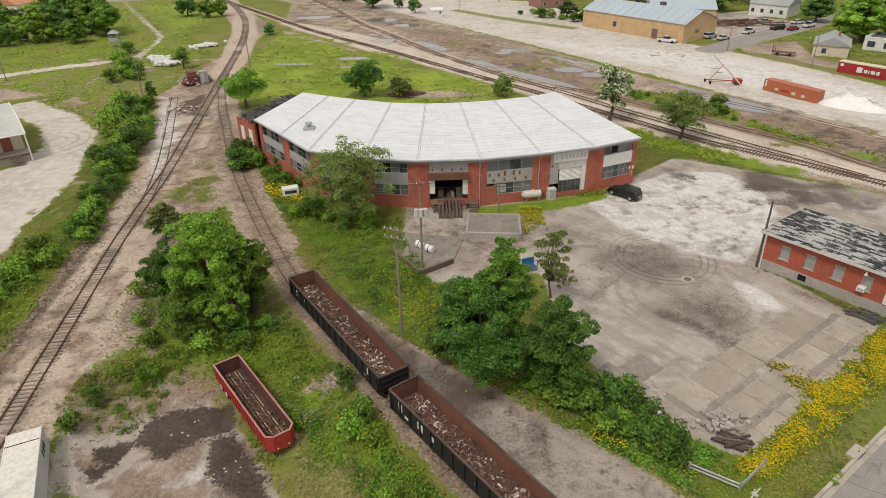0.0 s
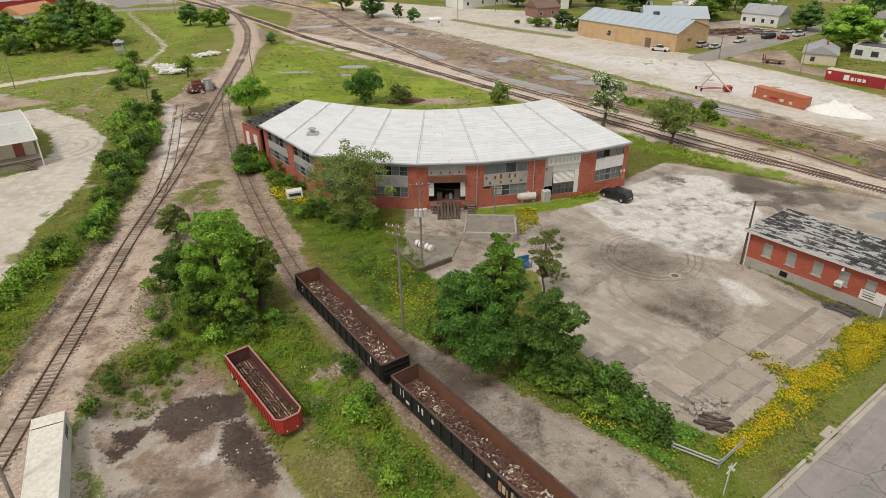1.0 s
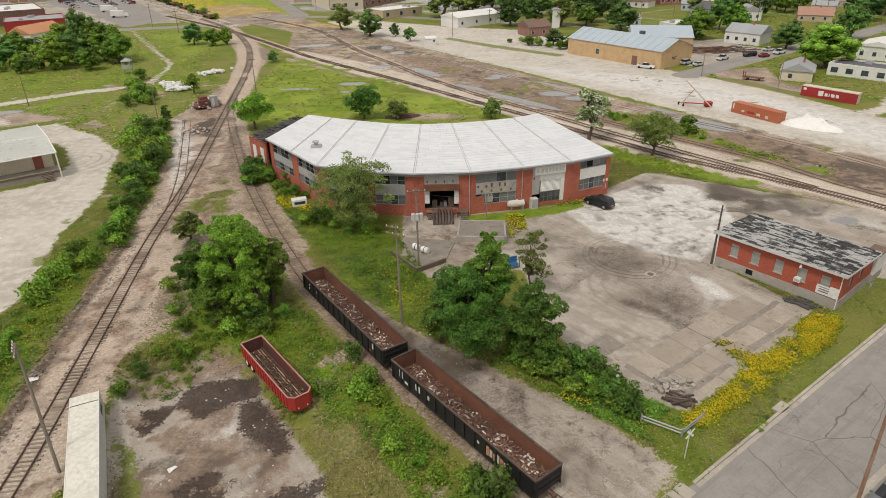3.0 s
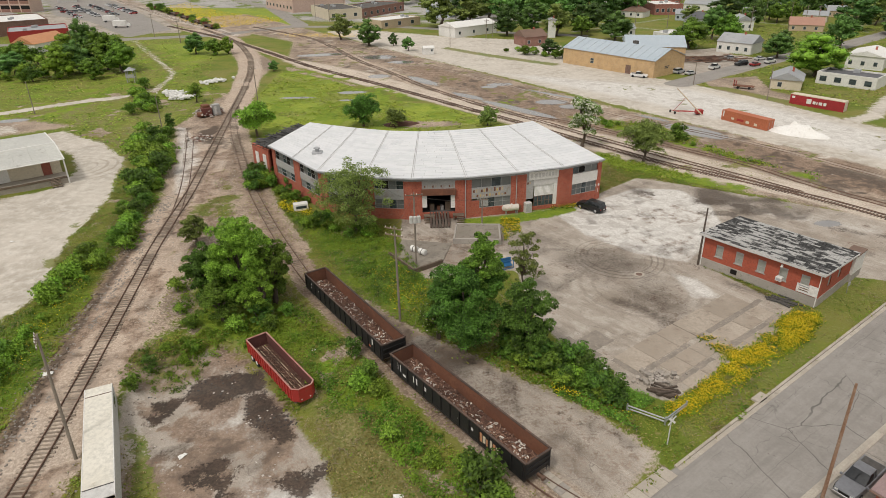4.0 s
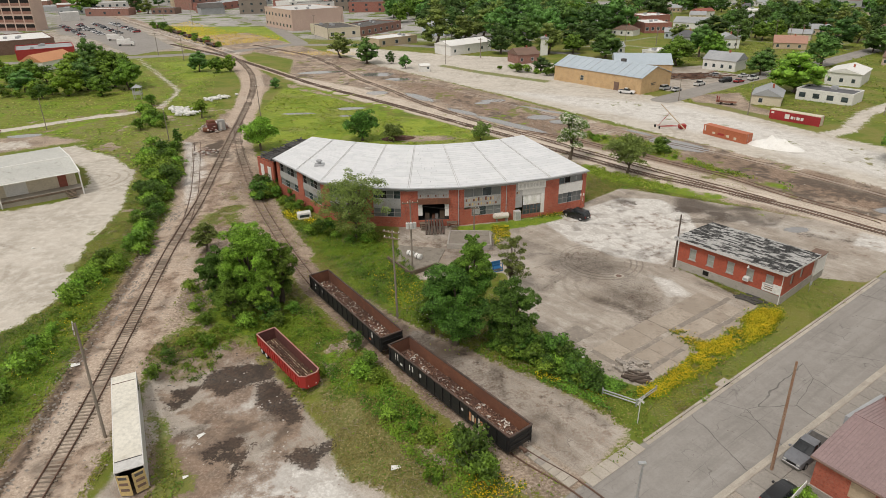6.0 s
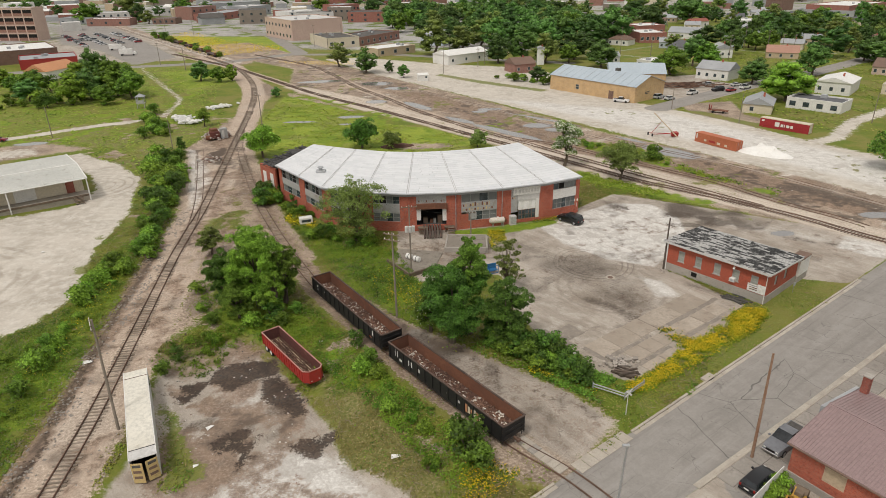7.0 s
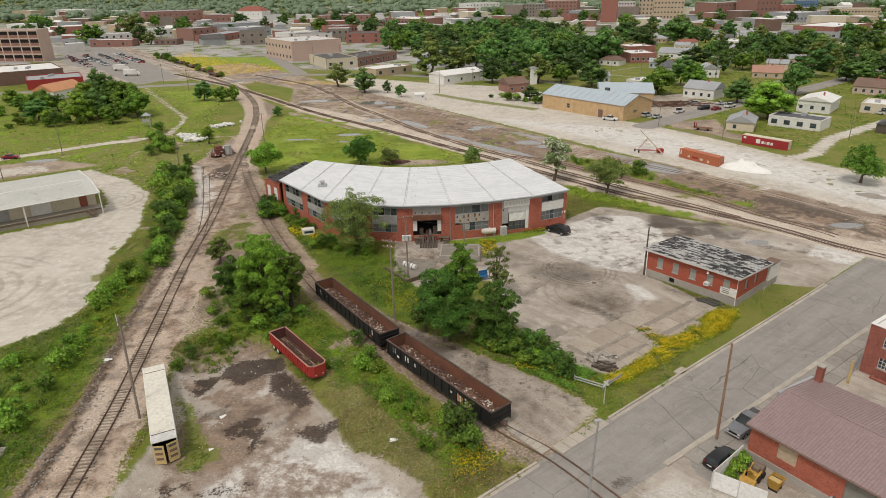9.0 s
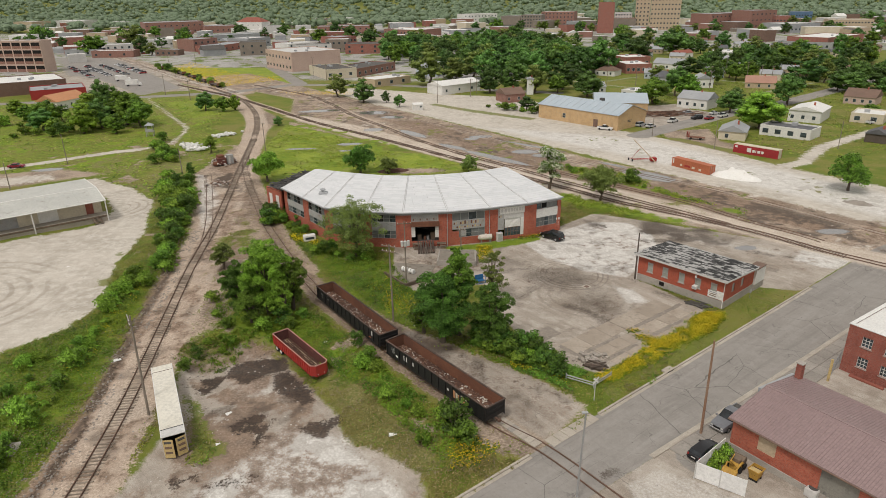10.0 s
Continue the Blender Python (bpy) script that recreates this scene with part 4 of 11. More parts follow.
patchy("soot", [(-44, 70), (-38, 72), (-33, 92), (-40, 112), (-44, 122), (-47, 110), (-44, 90)], 32, 0.5, 0.55)
lay("rusty", [(-66, 160), (-57.8, 165), (-55.6, 153), (-50, 128), (-46, 112), (-42, 96), (-45, 92), (-47.5, 106), (-51, 124), (-55, 136), (-60, 148)], soft=1.4, amount=0.75)
lay("soot", line=[p for p in TRACK_MAIN if 60 < p[1] < 175], half=0.6, soft=1.2, amount=0.5)
lay("soot", line=[p for p in TRACK_SIDING if 66 < p[1] < 160], half=0.6, soft=1.2, amount=0.5)
patchy("soot", [(-70, 178), (-62, 168), (-56, 150), (-48, 128), (-56, 132), (-64, 152)], 33, 0.38, 0.9)
lay("dirt", [(-33, 52), (-29, 66), (-33, 82), (-41, 84), (-41, 62), (-38, 45)], soft=3, amount=0.8)
# gravel yard by the dock
lay("gravel", [(-190, 45), (-110, 40), (-66, 44), (-57.4, 53), (-55.4, 61), (-57.4, 69.5), (-60.8, 80.3), (-61.4, 87.8), (-62.8, 99.4), (-67, 112), (-70, 123), (-80, 135), (-96, 147), (-101, 141), (-84, 127), (-77, 116), (-76, 105), (-92, 93), (-150, 70)], soft=1.6)
patchy("weeds", [(-66, 96), (-60, 96), (-55, 62), (-60, 66)], 74, 0.5, 0.8)
lay("gravel", line=[(-260, 120), (-180, 146), (-131.6, 159.8), (-99, 186.8)], half=2.2, soft=1.2)
lay("gravel", line=[(-99, 186.8), (-91.4, 195), (-93, 212), (-96, 224), (-117.7, 261), (-141, 301), (-150, 318)], half=1.6, soft=1.6, amount=0.62)
lay("dirt", [(-150, 118), (-104, 146), (-96, 152), (-112, 158), (-175, 140)], soft=3)
lay("gravel", [(-150, 122), (-106, 146), (-112, 154), (-165, 135)], soft=3, amount=0.7)
# scrapyard floor
lay("concrete", SCRAPYARD, soft=1.8)
lay("dirt", SCRAPYARD, soft=3, amount=0.5)
lay("dirt", [(-35, 45), (-26, 50), (-19, 44), (-22, 36), (-30, 30)], soft=2.5, amount=0.75)
patchy("dirt", SCRAPYARD, 1, 0.46, 0.9)
lay("dirt", [(-32, 37), (-28, 37), (-23, 30), (-19, 25), (-21, 21), (-28, 20), (-31, 24)], soft=2.5, amount=0.85)
lay("white", [(-9.3, 25.9), (-12.5, 26.9), (-16.4, 28.0), (-18.7, 27.2), (-19.1, 23.8), (-22, 21.5), (-25, 18), (-27.5, 10), (-26, -4), (-8, -12), (0, 4), (-1, 14), (-4.1, 19.2), (-7.2, 22.5)], soft=1.2, amount=0.78)
lay("white", [(-27, 39.5), (-22, 40), (-18, 36), (-20, 33), (-26, 34)], soft=1.6, amount=0.55)
patchy("burnt", [(-24, 20), (-6, 18), (-2, 4), (-22, 2)], 52, 0.56, 0.5)
patchy("rusty", [(-31, 40), (-27, 38), (-20, 31), (-17, 27), (-22, 21), (-29, 22)], 53, 0.36, 1.0, 1.0)
patchy("rusty", [(-30, 42), (-16, 40), (-12, 30), (-22, 28)], 54, 0.48, 0.85, 1.0)
lay("burnt", [(-27.8, 40.2), (-27.9, 42.1), (-25.9, 43.5), (-20.6, 44.7), (-19.3, 41.2), (-21.2, 40.3), (-23.3, 39.3), (-24.3, 37.5), (-25.7, 38.3)], soft=0.7, amount=1.0)
lay("burnt", [(-21.1, 39.9), (-19.4, 40.8), (-17.4, 38.3), (-15.1, 34.9), (-14.4, 33.0), (-15.9, 32.5), (-17.0, 34.4), (-19.0, 35.1), (-20.5, 37.1)], soft=0.7, amount=1.0)
patchy("burnt", [(-32.8, 39.1), (-31.4, 39.4), (-27.6, 39.8), (-27.8, 37.9), (-28.7, 36.0), (-29.7, 35.6), (-31.7, 37.0)], 61, 0.36, 1.0, 0.6)
lay("rusty", [(-32.8, 39.1), (-31.4, 39.4), (-27.6, 39.8), (-27.8, 37.9), (-28.7, 36.0), (-29.7, 35.6), (-31.7, 37.0)], soft=1.0, amount=0.9)
patchy("burnt", [(-24.1, 28.9), (-21.3, 31.0), (-18.9, 29.7), (-19.6, 27.0), (-18.9, 25.5), (-19.5, 23.8), (-21.5, 23.9), (-23.7, 26.2)], 43, 0.4, 0.85, 0.6)
lay("rusty", [(-24.1, 28.9), (-21.3, 31.0), (-18.9, 29.7), (-19.6, 27.0), (-18.9, 25.5), (-19.5, 23.8), (-21.5, 23.9), (-23.7, 26.2)], soft=1.6, amount=0.8)
lay("burnt", [(-15.8, 27.7), (-12.6, 29.4), (-10.6, 30.1), (-10.0, 28.5), (-11.6, 27.0), (-12.0, 25.4), (-13.9, 26.8)], soft=0.7, amount=0.8)
lay("burnt", [(-28.9, 18.6), (-25.5, 20.6), (-24.8, 19.7), (-26.9, 17.7)], soft=0.8, amount=0.7)
patchy("stain", [(-31, 44), (-20, 44), (-14, 34), (-20, 26), (-28, 32)], 42, 0.56, 0.6)
patchy("weeds", [(-32.7, 35.8), (-30.1, 35.7), (-26.7, 31.8), (-26.0, 28.4), (-22.8, 24.2), (-24.8, 20.3), (-27.6, 21.4), (-29.5, 28.6)], 5, 0.32, 0.95)
lay("weeds", [(-14.2, 34.9), (-11.4, 36.0), (-3.6, 28.4), (-2.1, 23.2), (-6.0, 23.2), (-8.9, 27.1), (-11.4, 30.5)], soft=1.5, amount=0.62)
patchy("rusty", SCRAPYARD, 75, 0.42, 0.62)
patchy("soot", [(-31, 42), (-18, 40), (-14, 33), (-19, 26), (-27, 28), (-31, 34)], 76, 0.5, 0.6, 1.0)
lay("weeds", [(-38.3, 47.5), (-34.5, 50.4), (-27.0, 47.2), (-26.6, 44.6), (-28.0, 41.6), (-31.0, 39.9), (-34.4, 40.8)], soft=1.6, amount=0.55)
lay("rusty", [(-38.3, 47.5), (-34.5, 50.4), (-27.0, 47.2), (-26.6, 44.6), (-28.0, 41.6), (-31.0, 39.9), (-34.4, 40.8)], soft=1.2, amount=0.75)
lay("rusty", [(-27.1, 49.8), (-22, 46.4), (-25.0, 44.6), (-28, 46)], soft=1.0, amount=1.0)
lay("dry", [(-14, 36), (-8, 38), (0, 27), (2, 20), (-1, 17), (-6, 21), (-10.5, 25), (-11, 30)], soft=2.0, amount=0.9)
patchy("weeds", [(-28, 40), (-18, 38), (-15, 31), (-20, 29), (-27, 33)], 44, 0.6, 0.7)
lay("burnt", [(-35, 50), (-33.5, 50), (-31, 46), (-33, 45.5)], soft=1.2, amount=0.8)
# lot in front of the roundhouse
LOT = [(-6, 78), (-2, 64), (6, 66), (11.5, 66), (12, 55), (15, 46), (20, 39), (24, 36.5), (46, 54), (38.5, 67), (45.5, 73), (57.5, 62.0), (64.5, 59.6), (72.2, 65.2), (84, 74.5), (72, 84), (55, 95), (40, 104), (30.5, 96), (24, 90), (14, 87), (-6, 86)]
lay("concrete", LOT, soft=0.9)
lay("dirt", [(32, 97), (42, 104), (52, 97), (70, 85), (88, 73), (78, 70), (60, 82), (46, 90)], soft=4, amount=0.75)
lay("white", [(20.5, 86.5), (24, 77.6), (30, 70.8), (37, 67.6), (42.5, 74), (47.5, 81), (49, 90), (46, 97), (38, 98.5), (30, 93)], soft=0.6, amount=0.92)
patchy("soot", [(24, 84), (30, 72), (40, 72), (48, 82), (46, 96), (34, 96)], 51, 0.56, 0.45, 0.8)
lay("white", [(50, 96), (70, 82), (90, 70), (84, 66), (64, 76), (50, 86)], soft=4, amount=0.5)
lay("white", [(70.5, 73.6), (75.8, 79.4), (83, 73), (77, 68.3), (74.3, 69.6)], soft=0.8, amount=0.8)
lay("soot", [(49.1, 98.2), (52.9, 97.6), (56.4, 92.4), (62.3, 92.8), (63.4, 87.8), (57.1, 90), (48.6, 88.4), (46, 90.6)], soft=1.6, amount=0.85)
lay("soot", [(35.9, 101), (40.4, 97.5), (40.9, 94.2), (36.8, 94.4)], soft=1.6, amount=0.8)
patchy("soot", [(34, 99), (46, 100), (66, 86), (82, 72), (74, 66), (58, 78), (48, 88)], 72, 0.5, 0.7)
lay("white", [(33.4, 64.4), (33.8, 57.2), (37.8, 57.4), (36.6, 62.6)], soft=0.8, amount=0.85)
patchy("rusty", LOT, 7, 0.5, 0.38)
patchy("stain", [(30, 92), (38, 98), (60, 90), (50, 80), (44, 86)], 6, 0.5, 0.6)
patchy("soot", LOT, 45, 0.52, 0.5)
lay("soot", [(16, 70), (21, 73.4), (27, 74.5), (31.6, 68), (30, 63), (24, 63.4), (17, 67.2)], soft=2.6, amount=0.62)
lay("soot", [(23, 62), (34, 64), (34, 54), (29, 49), (23, 56)], soft=4, amount=0.6)
lay("soot", line=[(23.6, 57), (26.2, 55.4), (28, 52.6), (31.3, 48.8)], half=0.8, soft=1.3, amount=1.0)



lay("slabs", LOT, soft=1, amount=0.25)
patchy("weeds", [(34, 66), (40, 62), (47, 53), (42, 50), (32, 42), (26, 38), (22, 42), (30, 52)], 8, 0.6, 0.75)
lay("soot", line=[(40, 61), (44, 58), (47.6, 54)], half=0.9, soft=1.0, amount=0.7)
blot("stain", 38, 47, 3.0, 0.5, 40, 0.6)
blot("stain", 52, 90, 8.0, 1.5, -40, 0.5)
blot("stain", 66, 78, 6.0, 1.6, -40, 0.5)
blot("stain", 71, 75, 2.4, 1.0, -40, 0.6)
# drive beside the cars, street and its far side
DRIVE = [(-13, 62), (-3, 51.5), (6, 44), (11.5, 39), (17, 34), (20.5, 29), (14, 22.5), (8, 29.5), (2, 38), (-4, 46), (-14, 59)]
lay("dirt", DRIVE, soft=2.0, amount=0.95)
lay("concrete", [(0, 45), (6, 43), (12, 38.5), (17, 33.5), (20.5, 29), (14, 22.5), (8, 29.5), (3, 37)], soft=2.2, amount=0.9)
patchy("gravel", DRIVE, 12, 0.5, 0.8)
lay("rusty", DRIVE, soft=1.5, amount=0.42)
# shade of the large tree, painted into the colour of the upper drive
lay("soot", [(-13, 62), (-3, 51.5), (5, 44.5), (2, 40), (-4, 46), (-14, 59)], soft=1.8, amount=0.8)
lay("soot", line=[(-14, 60.5), (-4, 48.2), (2, 40.5), (9, 32), (14, 25.5)], half=1.2, soft=1.6, amount=0.6)
lay("soot", line=[(-3, 51), (6, 43.5), (12, 37.8), (18, 31.6)], half=0.7, soft=1.2, amount=0.55)
lay("soot", line=[(-13, 61), (-3, 49.5), (4, 41), (11, 32.6), (15, 27)], half=2.0, soft=2.2, amount=0.5)
lay("stain", line=[(-2, 49.2), (5, 42.4), (11, 36.6), (17.5, 29.6)], half=0.3, soft=0.7, amount=0.75)
lay("stain", line=[(-4, 46.6), (3, 39.4), (9, 32.6), (14.2, 26)], half=0.3, soft=0.7, amount=0.7)
lay("stain", line=[(-3, 48), (4, 40.8), (10.2, 34.2), (15.6, 28)], half=0.2, soft=0.6, amount=0.5)
patchy("soot", DRIVE, 73, 0.5, 0.6, 1.0)
lay("sandy", [(1, 41.6), (8, 36.6), (15, 29.6), (19.5, 28), (14.5, 23), (8.6, 29.6)], soft=2.2, amount=0.36)
lay("dirt", [(4, 24), (10, 20), (13, 22), (8, 27)], soft=1.5, amount=0.8)
lay("concrete", [(22, 19), (72, 54), (118, 86), (150, 60), (60, -20), (10, -30), (-14, -8)], soft=0.8)
lay("asphalt", [(-40, -19), (13.8, 21.9), (72.2, 65.2), (90, 78.4), (125, 98), (132, 92), (75, 53.2), (27.5, 20.7), (-26, -15)], soft=0.35, clear=("grass", "gravel", "dirt", "concrete", "white", "stain"))
lay("white", [(20.7, 15.2), (25.2, 18.0), (30, 15.2), (33.5, 12.3), (30, 7), (22, 9)], soft=0.5, amount=0.5)
lay("asphalt", [(27.6, 19.6), (28.8, 16.2), (36, 21.4), (47, 31.5), (52, 36.6), (50.5, 35.6)], soft=0.5, amount=0.8)
blot("stain", 35, 25, 5, 0.9, 35, 0.55)
blot("stain", 45, 31.5, 5, 0.8, 35, 0.5)
blot("stain", 20, 17, 2.5, 1.2, 35, 0.5)
# rail yard
YARD = [(-160, 400), (-96, 330), (-66, 296), (-60, 255), (-52, 230), (-25, 208), (8, 158), (24, 142), (40, 112), (60, 93), (88, 71), (160, 20), (190, 70), (118, 90), (99, 96), (80, 124), (52, 158), (26, 200), (-20, 270), (-60, 330), (-120, 420)]
lay("dirt", YARD, soft=2.5, amount=0.95)
patchy("stain", YARD, 14, 0.54, 0.55)
patchy("soot", YARD, 48, 0.5, 0.42)
patchy("gravel", YARD, 15, 0.54, 0.5)
patchy("weeds", YARD, 16, 0.54, 0.7)
patchy("rusty", YARD, 59, 0.46, 0.6)
lay("rusty", [(100, 76), (58, 112), (47, 124), (28, 150), (2, 196), (-20, 236), (2, 226), (40, 158), (72, 118), (94, 84), (108, 72)], soft=2.0, amount=0.72)
lay("ballast", line=TRACK_YARD_A, half=2.6, soft=1.6, amount=0.9)
lay("ballast", line=TRACK_YARD_B, half=2.8, soft=1.6, amount=0.9)
lay("sandy", [(130, 22), (100, 52), (84, 69), (75, 79), (66, 91), (56, 99.5), (47, 108), (36, 121), (27, 134.5), (10, 157.5), (-8, 179), (-27, 200), (-46, 225), (-62, 247), (-50, 244), (-22, 216), (-2, 188), (13, 168), (29, 147), (40, 136), (53, 122), (63, 110), (71, 98), (79, 87), (90, 76), (110, 56), (140, 30)], soft=1.4, amount=0.95)
lay("rusty", [(63, 131), (72, 128), (80.3, 113), (87, 98), (92, 86), (84, 88), (77, 99), (69.5, 111.6), (63.5, 122)], soft=1.5, amount=0.9)
lay("dirt", [(-56, 232), (-46, 222), (-34, 207), (-25, 196), (-28, 194), (-42, 208), (-54, 222)], soft=1.5, amount=0.9)
patchy("soot", [(66, 130), (73, 127), (82, 110), (90, 90), (80, 96), (70, 114)], 71, 0.5, 0.7, 1.0)
lay("sandy", line=TRACK_YARD_C, half=1.6, soft=1.2, amount=0.5)
lay("soot", line=TRACK_YARD_C, half=0.7, soft=1.0, amount=0.6)
lay("soot", line=[p for p in TRACK_YARD_A if -10 < p[0] < 84], half=1.0, soft=0.9, amount=0.5)
lay("dirt", line=TRACK_TOWN, half=9, soft=3)
lay("gravel", line=TRACK_TOWN, half=5, soft=3, amount=0.6)
lay("gravel", [(-22, 272), (28, 200), (54, 160), (78, 124), (102, 90), (140, 96), (116, 126), (106, 142), (97, 162), (84, 186), (74, 200), (56, 224), (62, 262), (40, 290), (6, 305), (-36, 334), (-56, 330)], soft=2.5)
lay("weeds", [(2, 270), (20, 247), (44, 224), (48, 228), (24, 252), (6, 273)], soft=2, amount=0.95)
lay("weeds", [(82, 188), (90, 176), (98, 160), (110, 148), (116, 150), (100, 168), (92, 184)], soft=1.5, amount=0.95)
patchy("dirt", [(-30, 290), (20, 215), (80, 130), (110, 100), (115, 120), (90, 175), (60, 205), (30, 260)], 18, 0.5, 0.65)
lay("white", [(20, 215), (60, 165), (84, 128), (104, 95), (125, 102), (112, 124), (102, 142), (80, 182), (60, 195)], soft=4, amount=0.8)
patchy("weeds", [(20, 215), (60, 165), (84, 128), (104, 95), (125, 102), (112, 124), (102, 142), (80, 182), (60, 195)], 47, 0.62, 0.8)
lay("stain", [(80, 112), (96, 92), (90, 88), (74, 106)], soft=3, amount=0.6)
blot("stain", 84, 104, 9, 3, -50, 0.62)
blot("stain", 14, 188, 9, 3, -55, 0.5)
blot("stain", -10, 232, 10, 4, -50, 0.45)
for wx, wy, wrx, wry, wd in ((-42, 180, 5, 1.0, 0), (-26, 186, 4, 1.6, 0), (-26.4, 175.6, 2, 0.9, 0), (-47, 258, 9, 2.6, 10), (-19.5, 211, 3.4, 2.4, 0), (-22, 250, 6, 3.4, 0), (-13, 238, 4.4, 2.4, 0), (-4, 202, 8, 1.7, -58), (10, 178, 6, 1.3, -50), (23, 161, 13, 1.5, -50), (17.3, 190.4, 2.4, 1.4, 0), (21, 194, 4, 1.6, 0), (33.6, 168.7, 4.2, 2.2, 0), (39, 163, 3.6, 1.8, 0), (36, 178, 13, 0.7, -45), (63.5, 136, 7.5, 2.8, -52), (57, 149, 5, 0.7, -50), (65, 80.4, 1.9, 1.0, 0), (87.6, 88.4, 3.0, 1.3, 0), (-116, 158, 4, 1.6, 10)):
    blot("wet", wx, wy, wrx * 1.15, wry * 1.3, wd)
    blot("stain", wx, wy, wrx * 1.7, wry * 2.2, wd, 0.6)
# grass that lies over the rest
lay("lush", [(-43.2, 6), (-43.8, 26), (-45.5, 42), (-49, 62), (-51, 76), (-56, 78), (-57, 72), (-56, 67), (-53.4, 61), (-56, 52), (-64, 40), (-90, 36), (-90, 0), (-60, -6)], soft=2.0, amount=0.62)
lay("meadow", [(-55, 186), (-56, 224), (-45, 215), (-33, 203), (-24, 190), (-14, 175), (2, 167), (11, 154), (18, 143), (28, 127), (24, 119), (-2, 113), (-27, 122), (-40, 130), (-46, 150)], soft=2.5, clear=("dirt", "gravel"))
lay("dirt", [(-18, 152), (4, 150), (10, 145), (-6, 142), (-16, 146)], soft=2.5, amount=0.7)
lay("lush", [(33, 116), (35.2, 114), (41.2, 107.5), (51.4, 98.4), (57.5, 95.5), (61, 97), (52.3, 105.5), (46, 110.5), (40.5, 117), (36, 122)], soft=1.2, amount=0.75)
patchy("lush", [(33, 153), (40, 153), (48, 148), (53, 145), (62, 135), (62.5, 124), (66.5, 114), (76, 103), (74, 99), (69, 107), (61, 117.5), (54, 127), (46, 136), (40, 144)], 63, 0.4, 0.85)
patchy("lush", [(16, 178), (25, 172), (30, 160), (26, 160), (17, 170)], 69, 0.4, 0.7)
patchy("lush", [(56, 93.5), (60, 91), (66, 84.5), (64, 84), (58, 89.5)], 64, 0.42, 0.7, 0.8)
patchy("lush", [(-56, 226), (-40, 222), (-24, 206), (10, 152), (24, 119), (-2, 113), (-27, 122), (-46, 150)], 65, 0.5, 0.9)
patchy("dry", [(-120, 165), (-84, 130), (-66, 118), (-62, 150), (-70, 190), (-96, 196)], 66, 0.42, 1.0)
patchy("lush", [(-260, 95), (-160, 100), (-104, 155), (-70, 190), (-84, 230), (-112, 300), (-260, 320)], 67, 0.5, 0.75, 4.0)
lay("grass", [(-14, 62), (-6, 52), (2, 46), (-4, 62), (-10, 76), (-22, 88), (-27, 88)], soft=1.5)
lay("meadow", [(-21, 84), (-14, 72), (-8, 60), (-3, 52), (-3, 64), (-10, 76), (-16, 84)], soft=2, amount=0.3)
lay("lush", [(-27, 90), (-19, 77), (-11.5, 62), (-4, 53), (1, 49), (-2, 64), (-8, 78), (-18, 87)], soft=1.5, amount=0.85)
lay("lush", [(-31, 62), (-20, 58), (-15, 48), (-20, 47), (-27, 50), (-32, 54)], soft=2, amount=0.8)
patchy("lush", [(-14, 48), (-7, 42), (2, 28), (-2, 26), (-10, 36), (-18, 46)], 56, 0.54, 0.8)
patchy("dry", [(-16, 48), (-9, 44), (2, 26), (1, 18), (-4, 20), (-12, 34), (-18, 44)], 58, 0.42, 0.9)
lay("lush", [(2.8, 82.2), (12.6, 82.6), (20.4, 85.2), (25.4, 88.2), (24, 90.2), (14, 87.2), (4, 85.2)], soft=0.8, amount=0.8)
lay("rusty", [(-8, 80), (12, 81.5), (12, 74), (6, 66), (-4, 64)], soft=2, amount=0.5)
lay("soot", line=[(0.6, 81), (1.2, 76.5), (4.5, 73.4), (11, 72.4), (20, 72.6)], half=1.2, soft=1.2, amount=0.55)
patchy("lush", [(-48, 10), (-60, 40), (-52, 66), (-47, 66), (-43, 20)], 57, 0.46, 0.8)
patchy("dirt", [(-110, 150), (-66, 128), (-62, 190), (-96, 200), (-130, 170)], 21, 0.58, 0.8)
patchy("dirt", [(-60, 60), (-50, 60), (-52, 100), (-64, 100)], 22, 0.62, 0.6)
patchy("dirt", [(-34, 52), (-16, 58), (-6, 40), (4, 24), (-2, 16), (-10, 30), (-20, 44)], 23, 0.56, 0.75)
lay("meadow", [(-110, 150), (-70, 130), (-64, 170), (-80, 200), (-108, 184)], soft=6, amount=0.3)
lay("meadow", [(47, 54.6), (58, 62), (65, 60), (24, 30), (23, 34)], soft=1, amount=0.3, clear=("concrete",))
lay("dry", [(45, 54), (58, 63), (66, 60.5), (24, 29), (22, 34)], soft=1, amount=0.45)
lay("meadow", [(-260, 90), (-160, 95), (-104, 150), (-66, 130), (-62, 150), (-68, 190), (-84, 230), (-100, 320), (-260, 320)], soft=8, amount=0.4)
lay("meadow", [(-95, 225), (-112, 258), (-140, 300), (-100, 300), (-84, 262)], soft=6, amount=0.6)
lay("meadow", [(-112, 345), (-75, 352), (-112, 455), (-190, 470), (-228, 510), (-170, 420)], soft=4, amount=0.9, clear=("town",))
lay("yellow", [(-196, 472), (-190, 510), (-136, 432), (-88, 390), (-90, 374), (-122, 346), (-150, 388)], soft=9, amount=0.6)
lay("yellow", [(-90, 330), (-40, 325), (-30, 305), (-70, 310)], soft=5, amount=0.6)
lay("concrete", [(-262, 430), (-190, 327), (-132, 336), (-150, 372), (-215, 482), (-246, 526), (-300, 560)], soft=1.5, clear=("town", "grass"))
lay("asphalt", line=[(-330, 268), (-240, 292), (-155, 313), (-108, 325), (-74, 358), (-114, 462), (-150, 515)], half=4.5, soft=1, clear=("town",))
